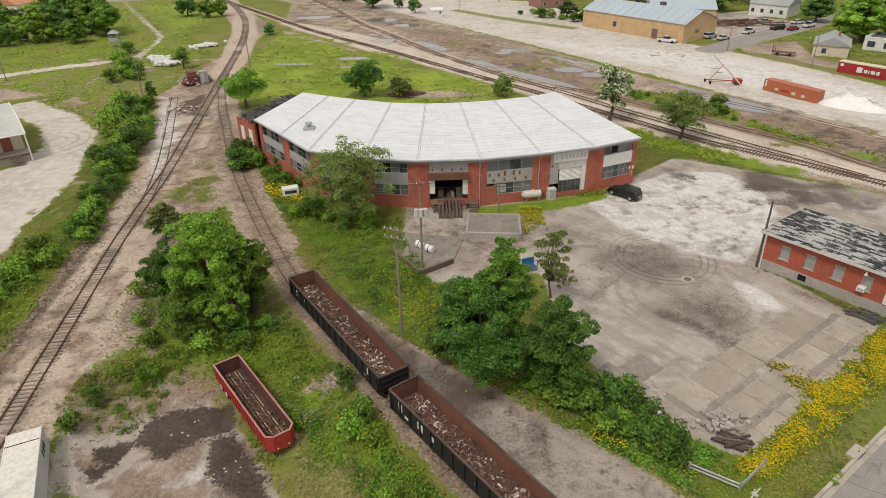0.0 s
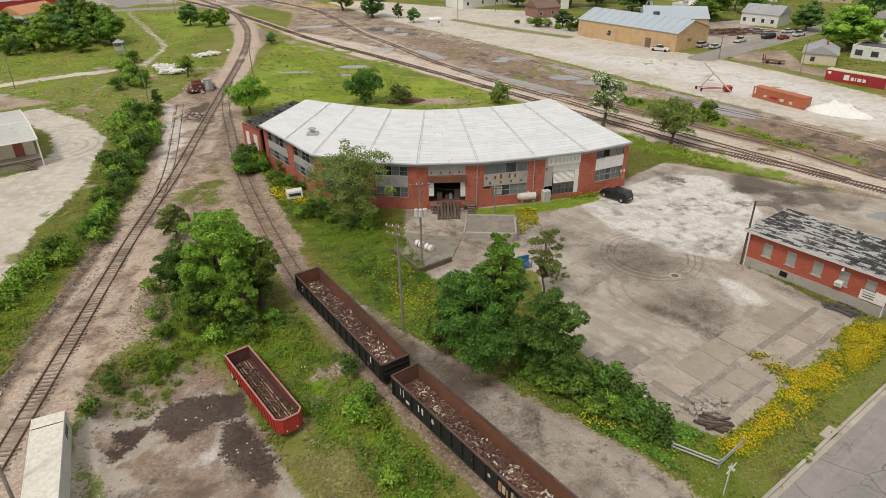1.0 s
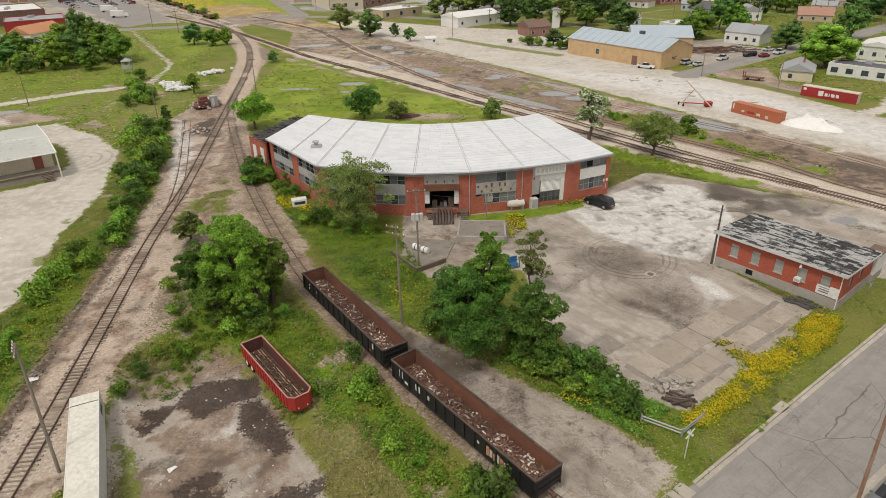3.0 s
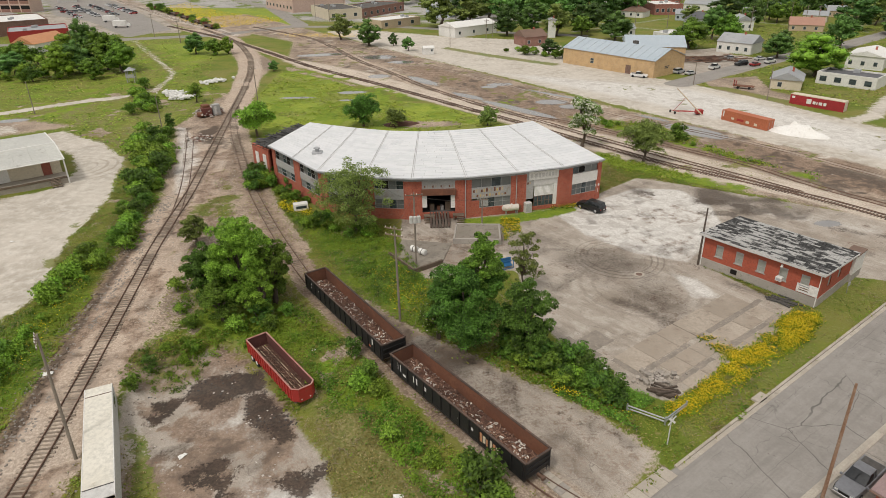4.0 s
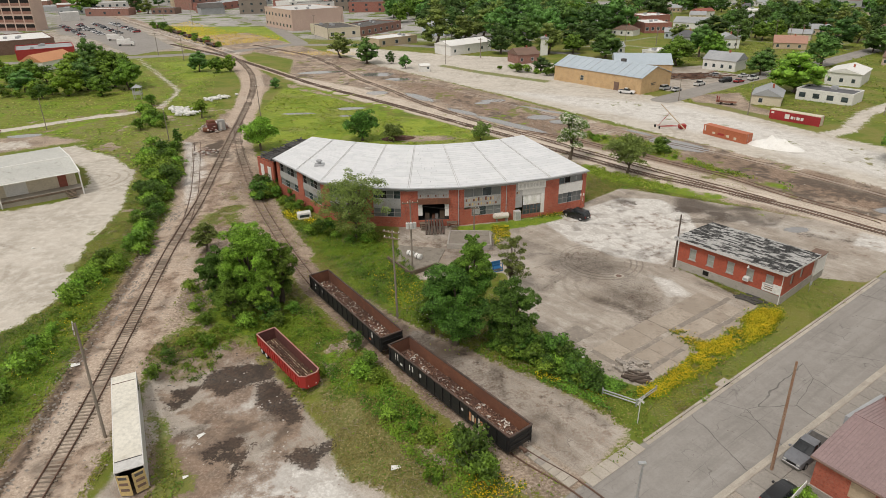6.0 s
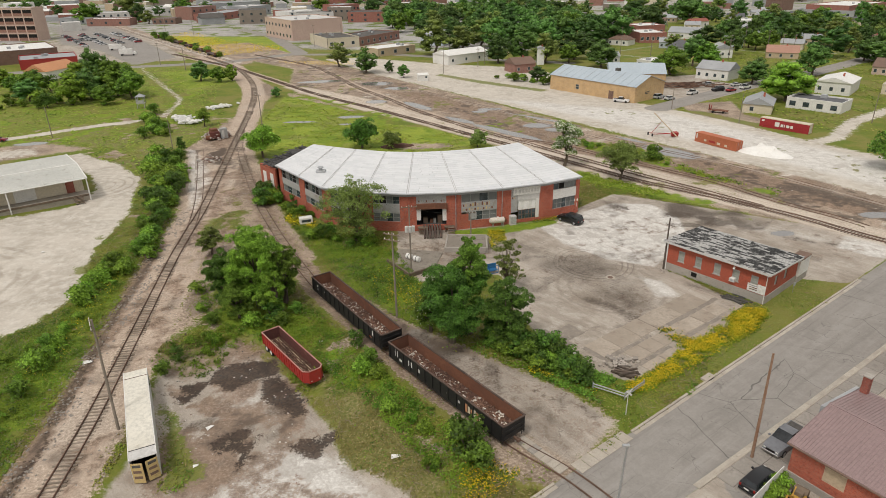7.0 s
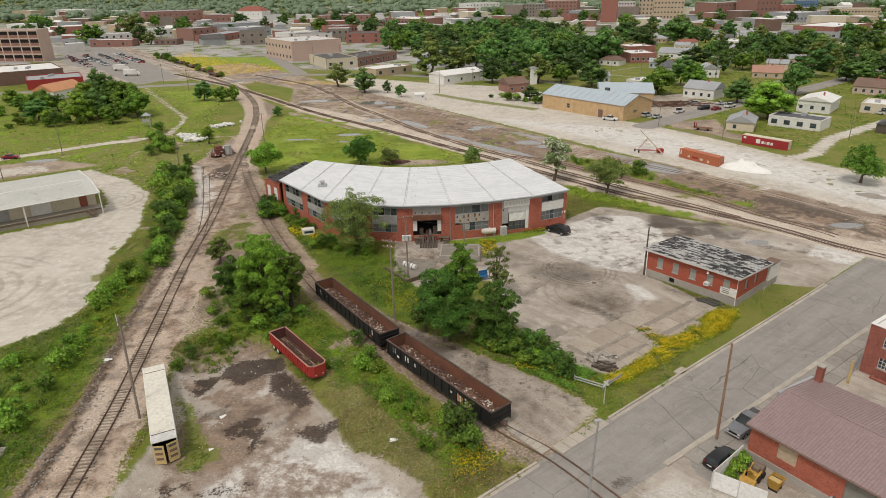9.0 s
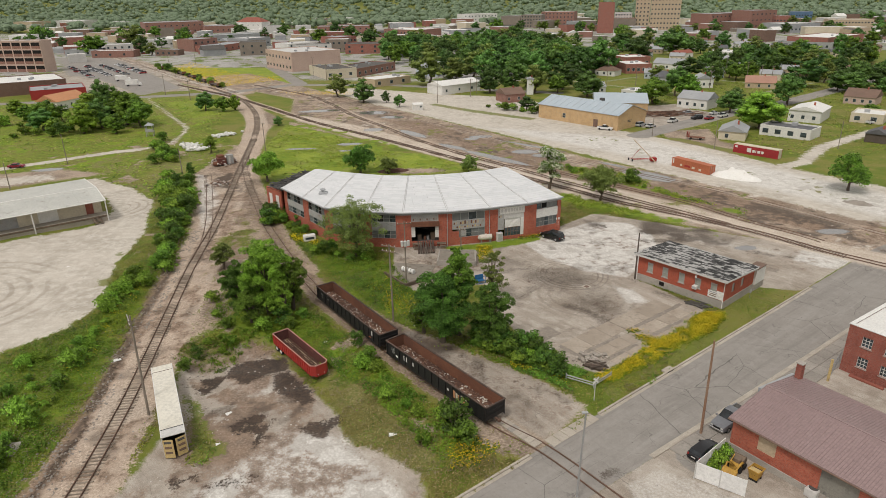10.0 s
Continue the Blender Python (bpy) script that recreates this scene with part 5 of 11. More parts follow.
lay("asphalt", line=[(-74, 352), (-20, 345), (30, 318), (70, 300)], half=4, soft=1.5, amount=0.8)
lay("asphalt", line=[(78, 190), (100, 208), (136, 236), (166, 255), (260, 330)], half=4.5, soft=1.0, amount=0.9)
lay("gravel", line=[(96, 138), (114, 147), (131, 166), (165, 190), (220, 215)], half=2.6, soft=2, amount=0.8)
lay("concrete", [(84, 204), (104, 214), (128, 226), (120, 240), (98, 236), (84, 222)], soft=2)
lay("dirt", [(87.9, 197), (108, 200), (102.8, 178.2), (107, 170), (99, 160), (88.4, 165.1), (85.7, 178.0)], soft=1.5, amount=0.8)
lay("concrete", [(91.9, 251.5), (117.5, 258), (117.8, 215.9), (100.3, 202.1), (88, 203)], soft=2)
lay("asphalt", [(-335.7, 577.5), (-296.8, 589.1), (-238.3, 508.1), (-142, 349), (-154, 320), (-206.4, 392.2), (-250, 432)], soft=1.5, clear=("concrete", "grass", "town", "meadow"))
lay("stain", [(96, 226), (112, 232), (116, 240), (100, 240)], soft=2, amount=0.7)
for kind in ("lush", "dry"):
    layers[kind] *= 1 - 0.95 * np.clip(1.6 * np.maximum(layers["gravel"], layers["asphalt"]) - 0.3, 0, 1)
# flowers at the lot's edge
FLOWERS = [(22.8, 34.2), (23.4, 35.6), (26.8, 37.2), (27.8, 38.5), (31.0, 41.0), (33.7, 44.6), (36.9, 45.6), (40.6, 48.8), (43.6, 52.2), (46.8, 54.4), (48.6, 52.4), (44, 47.4), (40.3, 44.9), (35.8, 42.0), (31.6, 38.6), (28, 36.6), (24.4, 34.0)]
lay("yellow", FLOWERS, soft=0.8, amount=0.7)

ground = new("ground", bpy.data.meshes.new("ground"))
tagged(ground, "rough grass, bare dirt, gravel and worn paving", "ground", kind="structure")
ny, nx = X.shape
gm = ground.data
gm.vertices.add(nx * ny)
gm.vertices.foreach_set("co", np.stack([X, Y, Z], -1).astype(np.float32).ravel())
idx = np.arange(nx * ny).reshape(ny, nx)
quad = np.stack([idx[:-1, :-1], idx[:-1, 1:], idx[1:, 1:], idx[1:, :-1]], -1).reshape(-1, 4).astype(np.int32)
gm.loops.add(quad.size)
gm.loops.foreach_set("vertex_index", quad.ravel())
gm.polygons.add(len(quad))
gm.polygons.foreach_set("loop_start", np.arange(0, quad.size, 4, dtype=np.int32))
gm.polygons.foreach_set("loop_total", np.full(len(quad), 4, dtype=np.int32))
gm.update(calc_edges=True)
gm.polygons.foreach_set("use_smooth", np.ones(len(quad), bool))
for att, names in (("zone_a", "grass gravel dirt"), ("zone_b", "asphalt concrete meadow"), ("zone_c", "stain white wet"), ("zone_d", "yellow weeds town"), ("zone_e", "slabs soot dry"), ("zone_f", "rusty lush ballast"), ("zone_g", "burnt sandy")):
    a = gm.color_attributes.new(att, "FLOAT_COLOR", "POINT")
    cols = np.ones((nx * ny, 4), np.float32)
    for i, k in enumerate(names.split()):
        cols[:, i] = layers[k].ravel()
    a.data.foreach_set("color", cols.ravel())
gm.materials.append(MAT["ground"])


def at_ground(x, y):
    return float(ground_height(np.array([float(x)]), np.array([float(y)]))[0])


def layer_at(kind, x, y):
    """The share of a ground cover at places inside the fine grid."""
    i = np.clip(np.searchsorted(gy, y), 0, ny - 1)
    j = np.clip(np.searchsorted(gx, x), 0, nx - 1)
    return layers[kind][i, j]


# ---- railway tracks ----
def tie_mesh():
    return Shape().slabbox(-0.11, 0.11, -1.28, 1.28, -0.1, 0.06, 0.015).mesh("sleeper", "tie")


TIE = tie_mesh()


def track(label, pts, near, lift=0.03, sleepers=True, paved=None, wood="tie"):
    xy, head = smooth_line(pts, 0.58)
    root = thing("railway_track", 0, 0, 0, 0, label, "railway track")
    z = ground_height(xy[:, 0], xy[:, 1]) + lift
    z = np.convolve(np.pad(z, 12, mode="edge"), np.ones(25) / 25, "valid")
    if sleepers:
        rest, made = Shape(), 0
        for k, ((x, y), a) in enumerate(zip(xy, head)):
            if paved and paved(x, y):
                continue
            a += RNG.normal(0, 0.035)
            if near(x, y) and made < 290:
                piece("sleeper", TIE, root, Matrix.LocRotScale((x, y, z[k] + RNG.uniform(-0.06, 0.01)), Euler((RNG.normal(0, 0.015), 0, a)), (RNG.uniform(0.8, 1.1), RNG.uniform(0.86, 1.03), 1)))
                made += 1
            else:
                rest.at(x, y, z[k] + RNG.uniform(-0.06, 0.01), math.degrees(a)).slabbox(-0.11, 0.11, -1.28, 1.28, -0.1, 0.06, 0.015)
        if rest.v:
            tagged(part("sleeper_run", rest, wood, root), kind="stuff")
    for side in (-0.75, 0.75):
        ox, oy = xy[:, 0] - side * np.sin(head), xy[:, 1] + side * np.cos(head)
        v, f = [], []
        for k in range(len(xy)):
            c, s = math.cos(head[k] + math.pi / 2), math.sin(head[k] + math.pi / 2)
            for w, h in ((-0.07, 0.04), (-0.036, 0.2), (0.036, 0.2), (0.07, 0.04)):
                v.append((ox[k] + w * c, oy[k] + w * s, z[k] + h))
            if k:
                b = 4 * k
                f += [(b - 4 + j, b - 3 + j, b + 1 + j, b + j) for j in range(3)]
        part("rail", Shape().add(v, f), "rail", root)
    return root


track("single line of rusty rails on grey wooden sleepers", TRACK_MAIN, lambda x, y: 12 < y < 150)
track("siding with rusty rails under two gondola cars", TRACK_SIDING, lambda x, y: 23.5 < y < 125, lift=0.0, paved=lambda x, y: y < 26.5)
track("half buried spur track in pale gravel", TRACK_SPUR, lambda x, y: y < 118, lift=-0.05)
track("yard track on dark wooden sleepers", TRACK_YARD_A, lambda x, y: False, lift=0.04, wood="darktie", paved=lambda x, y: x > 82)
track("yard track in pale ballast", TRACK_YARD_B, lambda x, y: False, lift=0.0)
track("yard track sunk in dirt", TRACK_YARD_C, lambda x, y: False, lift=-0.13)
track("rusty yard track half sunk in sand", TRACK_YARD_D, lambda x, y: False, lift=-0.06)
track("track running towards the town", TRACK_TOWN, lambda x, y: False, lift=-0.05)

# paved crossing between the siding's rails and along its edge
cross = thing("crossing_panel", 0, 0, 0, 0, "pale concrete slabs between rails at the street", "crossing panel")
for k in range(7):
    u = k / 7
    x, y = 9.2 + 3.9 * u, 27.0 - 5.0 * u
    part("panel", Shape().at(x, y, 0, -51.5 + (k % 3 - 1) * 0.8).slabbox(0, 0.88, -0.7, 0.66, 0.0, 0.12 + 0.01 * (k % 2), 0.03), "slab" if k == 2 else "kerb", cross)


# ---- kerbs ----
def kerb_line(label, line, span, step=3.0):
    xy, head = smooth_line(line, step)
    root = thing("kerb", 0, 0, 0, 0, label, "kerb")
    tagged(root, kind="structure")
    me = Shape().slabbox(0.01, step - 0.01, -0.15, 0.15, -0.2, 0.16, 0.04).mesh("kerb_stone", "kerb")
    gut = Shape().slabbox(0.01, step - 0.01, -0.22, 0.22, -0.2, 0.03, 0.01).mesh("gutter_slab", "kerb")
    for (x, y), a in zip(xy, head):
        if span(x, y):
            piece("kerb_stone", me, root, pose(x, y, 0, 0, 0, math.degrees(a)))
            off = -0.38 if line is KERB_LEFT else 0.38
            piece("gutter_slab", gut, root, pose(x - off * math.sin(a), y + off * math.cos(a), 0, 0, 0, math.degrees(a)))


kerb_line("weathered pale concrete kerb beside the grass", KERB_LEFT, lambda x, y: x < 9.5 or 20.5 < x < 66)
kerb_line("worn concrete kerb along the pavement", KERB_RIGHT, lambda x, y: x < 14 or 24 < x < 110)
apron = thing("driveway_apron", 14.3, 22.3, 0, 36.5, "cracked pale concrete apron slabs at the drive", "driveway apron")
for k in range(6):
    part("slab", Shape().slabbox(0.04 + 1.35 * k, 1.33 + 1.35 * k, -0.8, 0.75, -0.1, 0.05 + 0.01 * (k % 2), 0.03), "kerb", apron)
drain = thing("storm_drain", 33.6, 36.5, 0, 36, "concrete kerb drain inlet with dark slot", "storm drain")
part("hood", Shape().slabbox(-0.9, 0.9, -0.1, 0.8, 0, 0.24, 0.05), "kerb", drain)
part("slot", Shape().box(-0.6, 0.6, -0.13, -0.1, 0.02, 0.16), "void", drain)


# ---- roundhouse ----
def window(parent, o, deg, x0, x1, z0, z1, cols, rows, y=0.08, glass="dirtyglass", rim="greypanel", name="window"):
    """A framed window in a wall's own frame: x along the wall, y into it."""
    f = Shape().at(o[0], o[1], o[2] if len(o) > 2 else 0.0, deg)
    b = 0.07
    f.box(x0, x1, y, y + 0.12, z0, z0 + b).box(x0, x1, y, y + 0.12, z1 - b, z1)
    for k in range(cols + 1):
        u = x0 + b / 2 + (x1 - x0 - b) * k / cols
        f.box(u - b / 2, u + b / 2, y + 0.004, y + 0.116, z0 + b, z1 - b)
    for k in range(1, rows):
        u = z0 + (z1 - z0) * k / rows
        f.box(x0 + b, x1 - b, y + 0.01, y + 0.11, u - 0.025, u + 0.025)
    w = part(name, f, rim, parent)
    for k in range(cols):
        u0, u1 = x0 + (x1 - x0) * k / cols + b / 2, x0 + (x1 - x0) * (k + 1) / cols - b / 2
        part("pane", Shape().at(o[0], o[1], o[2] if len(o) > 2 else 0.0, deg).box(u0, u1, y + 0.05, y + 0.07, z0 + b / 2, z1 - b / 2), glass[k % len(glass)] if isinstance(glass, (list, tuple)) else glass, w)
    return w


HX, HY = 0.0, 95.0
house = thing("roundhouse", HX, HY, 0, 0, "curved red brick roundhouse with pale sheet roof and patched windows", "roundhouse")
EAVE, BACK, INSET, WALLTOP = 7.7, 8.6, 0.7, 7.42
bays = []
for k in range(len(HOUSE_FRONT) - 1):
    (ax, ay), (bx, by) = HOUSE_FRONT[k], HOUSE_FRONT[k + 1]
    deg = math.degrees(math.atan2(by - ay, bx - ax))
    n = (-math.sin(radians(deg)), math.cos(radians(deg)))
    bays.append(((ax - HX + INSET * n[0], ay - HY + INSET * n[1]), deg, math.hypot(bx - ax, by - ay)))


def bay_wall(k, piers, solids, over=0.0):
    o, deg, L = bays[k]
    s = Shape().at(o[0], o[1], 0, deg)
    for a, b, z0, z1 in piers:
        s.box(a, b, -0.06, 0.45, z0, z1)
    for a, b, z0, z1 in solids:
        s.box(a, b, 0.0, 0.4, z0, z1)
    return part("brick_wall", s, "brick", house)


def panel(k, a, b, z0, z1, mat, y=-0.03, name="panel", label=""):
    o, deg, L = bays[k]
    return part(name, Shape().at(o[0], o[1], 0, deg).box(a, b, y, y + 0.1, z0, z1), mat, house, label)


def bars(k, a, b, z, n, mats, h=0.5, w=0.28, y=-0.05):
    o, deg, L = bays[k]
    for i in range(n):
        u = a + (b - a) * (i + 0.5) / n
        part("faded_mark", Shape().at(o[0], o[1], 0, deg).box(u - w / 2, u + w / 2, y, y + 0.015, z, z + h * (0.8 + 0.4 * ((i * 7) % 3) / 2)), mats[i % len(mats)], house)


for k in range(8):
    o, deg, L = bays[k]
    top = Shape().at(o[0], o[1], 0, deg).box(0, L, -0.1, 0.35, WALLTOP - 0.45, WALLTOP)
    part("lintel", top, "gutter", house)
# left flank
for k in (0, 1):
    o, deg, L = bays[k]
    bay_wall(k, [(-0.2, 1.2, 0, WALLTOP), (L - 1.1, L, 0, WALLTOP)], [(1.2, L - 1.1, 0, 2.4)])
    window(house, o, deg, 1.2, L - 1.1, 5.2, 6.97, 5, 2, glass=("void", "dirtyglass", "glass"))
    panel(k, 1.2, L - 1.1, 3.9, 5.2, "greypanel")
    window(house, o, deg, 1.2, L - 1.1, 2.4, 3.9, 4, 2, glass=("dirtyglass", "glass"))
# bays behind the tree
for k in (2, 3):
    o, deg, L = bays[k]
    bay_wall(k, [(0, 1.5, 0, WALLTOP), (L - 1.5, L, 0, WALLTOP)], [(1.5, L - 1.5, 0, 1.9)])
    window(house, o, deg, 1.5, L - 1.5, 5.4, 6.97, 4, 2, glass=("glass", "void", "dirtyglass"))
    panel(k, 1.5, L - 1.5, 3.6, 5.4, "greypanel")
    window(house, o, deg, 1.5, L - 1.5, 1.9, 3.6, 4, 2, glass=("dirtyglass", "dirtyglass", "glass"))
# dock bay
o, deg, L = bays[4]
bay_wall(4, [(0, 1.75, 0, WALLTOP), (L - 1.75, L, 0, WALLTOP)], [(1.75, L - 1.75, 0, 1.15)])
panel(4, 1.75, L - 1.75, 5.55, 6.97, "greypanel", label="pale corrugated panel with rusty marks")
bars(4, 2.0, L - 2.0, 5.8, 11, ("rust", "concrete", "greypanel"), 0.45, 0.22)
part("door_canopy", Shape().at(o[0], o[1], 0, deg).box(1.6, L - 1.6, -0.55, 0.3, 4.55, 5.55), "rust", house, "rusty steel canopy over the dock door")
panel(4, 1.75, 2.55, 2.2, 4.55, "white", name="door_jamb")
panel(4, L - 2.5, L - 1.75, 2.0, 4.55, "white", name="door_jamb")
# near-black floor and inner walls: the room's shade is put into their colour
part("interior_floor", Shape().at(o[0], o[1], 0, deg).box(0.5, L - 0.5, 0.42, 9.0, 0.95, 1.15), "charred", house)
part("interior_back", Shape().at(o[0], o[1], 0, deg).box(0.4, L - 0.4, 9.0, 9.2, 0.0, 7.0), "void", house)
part("interior_side", Shape().at(o[0], o[1], 0, deg).box(0.3, 0.45, 0.45, 9.0, 0.0, 7.0), "void", house)
part("interior_side", Shape().at(o[0], o[1], 0, deg).box(L - 0.45, L - 0.3, 0.45, 9.0, 0.0, 7.0), "void", house)
for u, w_, z1, mt in ((3.0, 0.8, 2.3, "timber"), (4.3, 0.5, 1.9, "rust"), (L - 3.4, 0.9, 2.7, "timber"), (L - 4.2, 0.5, 2.0, "greypanel")):
    o4, deg4, L4 = bays[4]
    part("crate", Shape().at(o4[0], o4[1], 0, deg4).slabbox(u, u + w_, 1.0, 1.7, 1.16, z1, 0.03), mt, house)
# patched window bay
o, deg, L = bays[5]
bay_wall(5, [(0, 1.2, 0, WALLTOP), (L - 0.9, L, 0, WALLTOP)], [(1.2, L - 0.9, 0, 1.6), (1.2, 2.6, 1.6, 3.0)])
window(house, o, deg, 1.2, L - 0.9, 5.3, 6.97, 4, 1, glass=("dirtyglass", "dirtyglass", "glass"))
panel(5, 1.2, L - 0.9, 3.4, 5.3, "greypanel", label="weathered corrugated panels with rusty patches")
bars(5, 1.4, L - 2.2, 4.5, 12, ("rust", "tan", "concrete", "rust", "paleyellow"), 0.6, 0.3)
bars(5, 1.4, L - 1.6, 3.7, 11, ("tan", "rust", "paleyellow"), 0.4, 0.3)
window(house, o, deg, 2.6, L - 0.9, 1.6, 3.4, 4, 2, glass=("dirtyglass", "glass", "dirtyglass"))
panel(5, 2.9, 4.2, 1.9, 3.1, "greypanel", y=-0.02)
# sign and roller door bay
o, deg, L = bays[6]
bay_wall(6, [(0, 2.0, 0, WALLTOP), (L - 0.6, L, 0, WALLTOP)], [(2.0, L - 0.6, 0, 0.7)])
panel(6, 2.0, 3.4, 2.3, 6.97, "greypanel")
bars(6, 2.1, 2.9, 5.0, 2, ("rust", "tan"), 0.5, 0.25)
sign = panel(6, 2.4, 8.0, 5.75, 7.2, "white", y=-0.16, name="sign_board", label="white painted sign board with faded grey lettering")
for i, (sx, sw) in enumerate(((2.7, 0.35), (3.5, 0.5), (4.2, 0.45), (4.85, 0.45), (5.5, 0.35), (6.05, 0.45), (6.7, 0.45), (7.3, 0.4))):
    part("letter_bar", Shape().at(o[0], o[1], 0, deg).box(sx, sx + sw, -0.175, -0.155, 6.15, 6.85), "pale", sign)
panel(6, 3.4, L - 0.6, 4.6, 5.75, "pale")
v, f = [], []
for i in range(21):
    z, y = 2.6 + 0.1 * i, 0.08 if i % 2 else 0.13
    v += [(3.6, y, z), (L - 1.3, y, z)]
    if i:
        f.append((2 * i - 2, 2 * i - 1, 2 * i + 1, 2 * i))
part("roller_door", Shape().at(o[0], o[1], 0, deg).add(v, f), "white", house, "dirty white ribbed roller door")
window(house, o, deg, 3.6, L - 1.3, 0.7, 2.6, 5, 2, glass="glass", rim="brownroof")
panel(6, L - 1.3, L - 0.6, 0.7, 4.6, "white")
# white panel bay
o, deg, L = bays[7]
bay_wall(7, [(0, 2.6, 0, WALLTOP), (L - 0.9, L, 0, WALLTOP)], [(2.6, L - 0.9, 0, 1.7)])
window(house, o, deg, 2.6, L - 0.9, 5.7, 6.97, 4, 1, glass=("glass", "void", "dirtyglass", "dirtyglass"))
panel(7, 2.6, L - 0.9, 3.8, 5.7, "white", y=-0.12, label="clean white panel")
window(house, o, deg, 2.6, L - 0.9, 1.7, 3.8, 5, 2, glass=("dirtyglass", "dirtyglass", "glass"))
panel(7, L - 1.1, L - 0.2, 2.5, 3.0, "white", y=-0.09, name="small_sign")
panel(7, L - 0.9, L - 0.45, 1.3, 2.1, "white", y=-0.09, name="small_sign")
# ends and back
for (ax, ay), (bx, by) in (((30.1 - 0.75, 93.2), (20.3, 115.9)), ((-31.6, 105.6), (-26.2, 117.8))):
    dg = math.degrees(math.atan2(by - ay, bx - ax))
    part("end_wall", Shape().at(ax - HX, ay - HY, 0, dg).box(0, math.hypot(bx - ax, by - ay), 0, 0.4, 0, WALLTOP), "brick", house)
for (ax, ay), (bx, by) in zip(HOUSE_BACK, HOUSE_BACK[1:]):
    dg = math.degrees(math.atan2(by - ay, bx - ax))
    part("rear_wall", Shape().at(ax - HX, ay - HY, 0, dg).box(0, math.hypot(bx - ax, by - ay), -0.8, -0.4, 0, BACK - 0.3), "brick", house)
# roof sheets bay by bay, in overlapping courses
COURSES = 21
for k in range(8):
    f0, f1, b0, b1 = (np.array(p) - (HX, HY) for p in (HOUSE_FRONT[k], HOUSE_FRONT[k + 1], HOUSE_BACK[k], HOUSE_BACK[k + 1]))
    s = Shape()
    for r in range(COURSES):
        t0, t1 = r / COURSES, (r + 1.04) / COURSES
        z0, z1 = EAVE + (BACK - EAVE) * t0, EAVE + (BACK - EAVE) * t1
        cuts = sorted([0.0, 1.0] + [float(RNG.uniform(0.15 + 0.3 * i, 0.35 + 0.3 * i)) for i in range(2 + r % 2)])
        for c0, c1 in zip(cuts, cuts[1:]):
            g0, lift = 0.0012, float(RNG.uniform(0.03, 0.05))
            p = [f0 + (f1 - f0) * (c0 + g0), f0 + (f1 - f0) * (c1 - g0)]
            q = [b0 + (b1 - b0) * (c0 + g0), b0 + (b1 - b0) * (c1 - g0)]
            lo = [p[i] + (q[i] - p[i]) * t0 for i in (0, 1)]
            hi = [p[i] + (q[i] - p[i]) * t1 for i in (1, 0)]
            pts = [(*lo[0], z0 + lift), (*lo[1], z0 + lift), (*hi[0], z1 + 0.005), (*hi[1], z1 + 0.005)]
            s.add(pts + [(x, y, z - 0.05) for x, y, z in pts], [(0, 1, 2, 3), (7, 6, 5, 4), (0, 4, 5, 1), (1, 5, 6, 2), (2, 6, 7, 3), (3, 7, 4, 0)])
    tagged(part("roof_sheeting", s, "roofsheet", house), kind="stuff")
    part("roof_deck", Shape().add([(*f0, EAVE - 0.03), (*f1, EAVE - 0.03), (*b1, BACK - 0.03), (*b0, BACK - 0.03), (*f0, EAVE - 0.25), (*f1, EAVE - 0.25), (*b1, BACK - 0.25), (*b0, BACK - 0.25)], [(0, 1, 2, 3), (7, 6, 5, 4), (0, 4, 5, 1), (1, 5, 6, 2), (2, 6, 7, 3), (3, 7, 4, 0)]), "dark", house)
    if k:
        part("roof_seam", Shape().tube([(*f0, EAVE + 0.05), (*(0.5 * (f0 + b0)), (EAVE + BACK) / 2 + 0.05), (*b0, BACK + 0.05)], [0.045, 0.045, 0.045], 6), "seam", house)
        part("roof_seam", Shape().tube([(*(f0 + 0.035 * (f1 - f0)), EAVE + 0.04), (*(b0 + 0.035 * (b1 - b0)), BACK + 0.04)], [0.035, 0.035], 6), "seam", house)
front = [(x - HX, y - HY, EAVE - 0.08) for x, y in HOUSE_FRONT]
part("gutter", Shape().tube(front, [0.17] * 9, 8), "gutter", house)
for k in (5, 6):
    o, deg, L = bays[k]
    part("downpipe", Shape().at(o[0], o[1], 0, deg).tube([(0.1, -0.2, 7.3), (0.1, -0.2, 0.05)], [0.07, 0.07], 8), "gutter", house)
fan = thing("roof_vent", -22.0, 98.6, 8.0, 0, "grey metal roof fan on a square curb", "roof vent")
part("curb", Shape().slabbox(-0.9, 0.9, -0.7, 0.7, -0.15, 0.35, 0.05), "gutter", fan)
part("stack", Shape().tube([(0, 0, 0.35), (0, 0, 0.9)], [0.35, 0.35], 12), "gutter", fan)
part("cowl", Shape().tube([(0, 0, 0.85), (0, 0, 1.05), (0, 0, 1.2)], [0.62, 0.6, 0.2], 12), "gutter", fan)

# burnt end
burnt = thing("burnt_annex", -34, 113, 0, 0, "roofless burnt brick end with charred rafters", "annex")
quad_b = [(-33.0, 105.4), (-37.3, 110.2), (-30.3, 124.0), (-26.9, 118.6)]
bw = Shape()
for (ax, ay), (bx, by), h in ((quad_b[1], quad_b[0], 6.7), (quad_b[2], quad_b[1], 6.6), (quad_b[3], quad_b[2], 6.6)):
    dg = math.degrees(math.atan2(by - ay, bx - ax))
    bw.at(ax + 34, ay - 113, 0, dg).box(0, math.hypot(bx - ax, by - ay), 0, 0.4, 0, h)
part("brick_wall", bw, "brick", burnt)
ax, ay = quad_b[1]
dg = math.degrees(math.atan2(quad_b[0][1] - ay, quad_b[0][0] - ax))
for u in (1.2, 4.2):
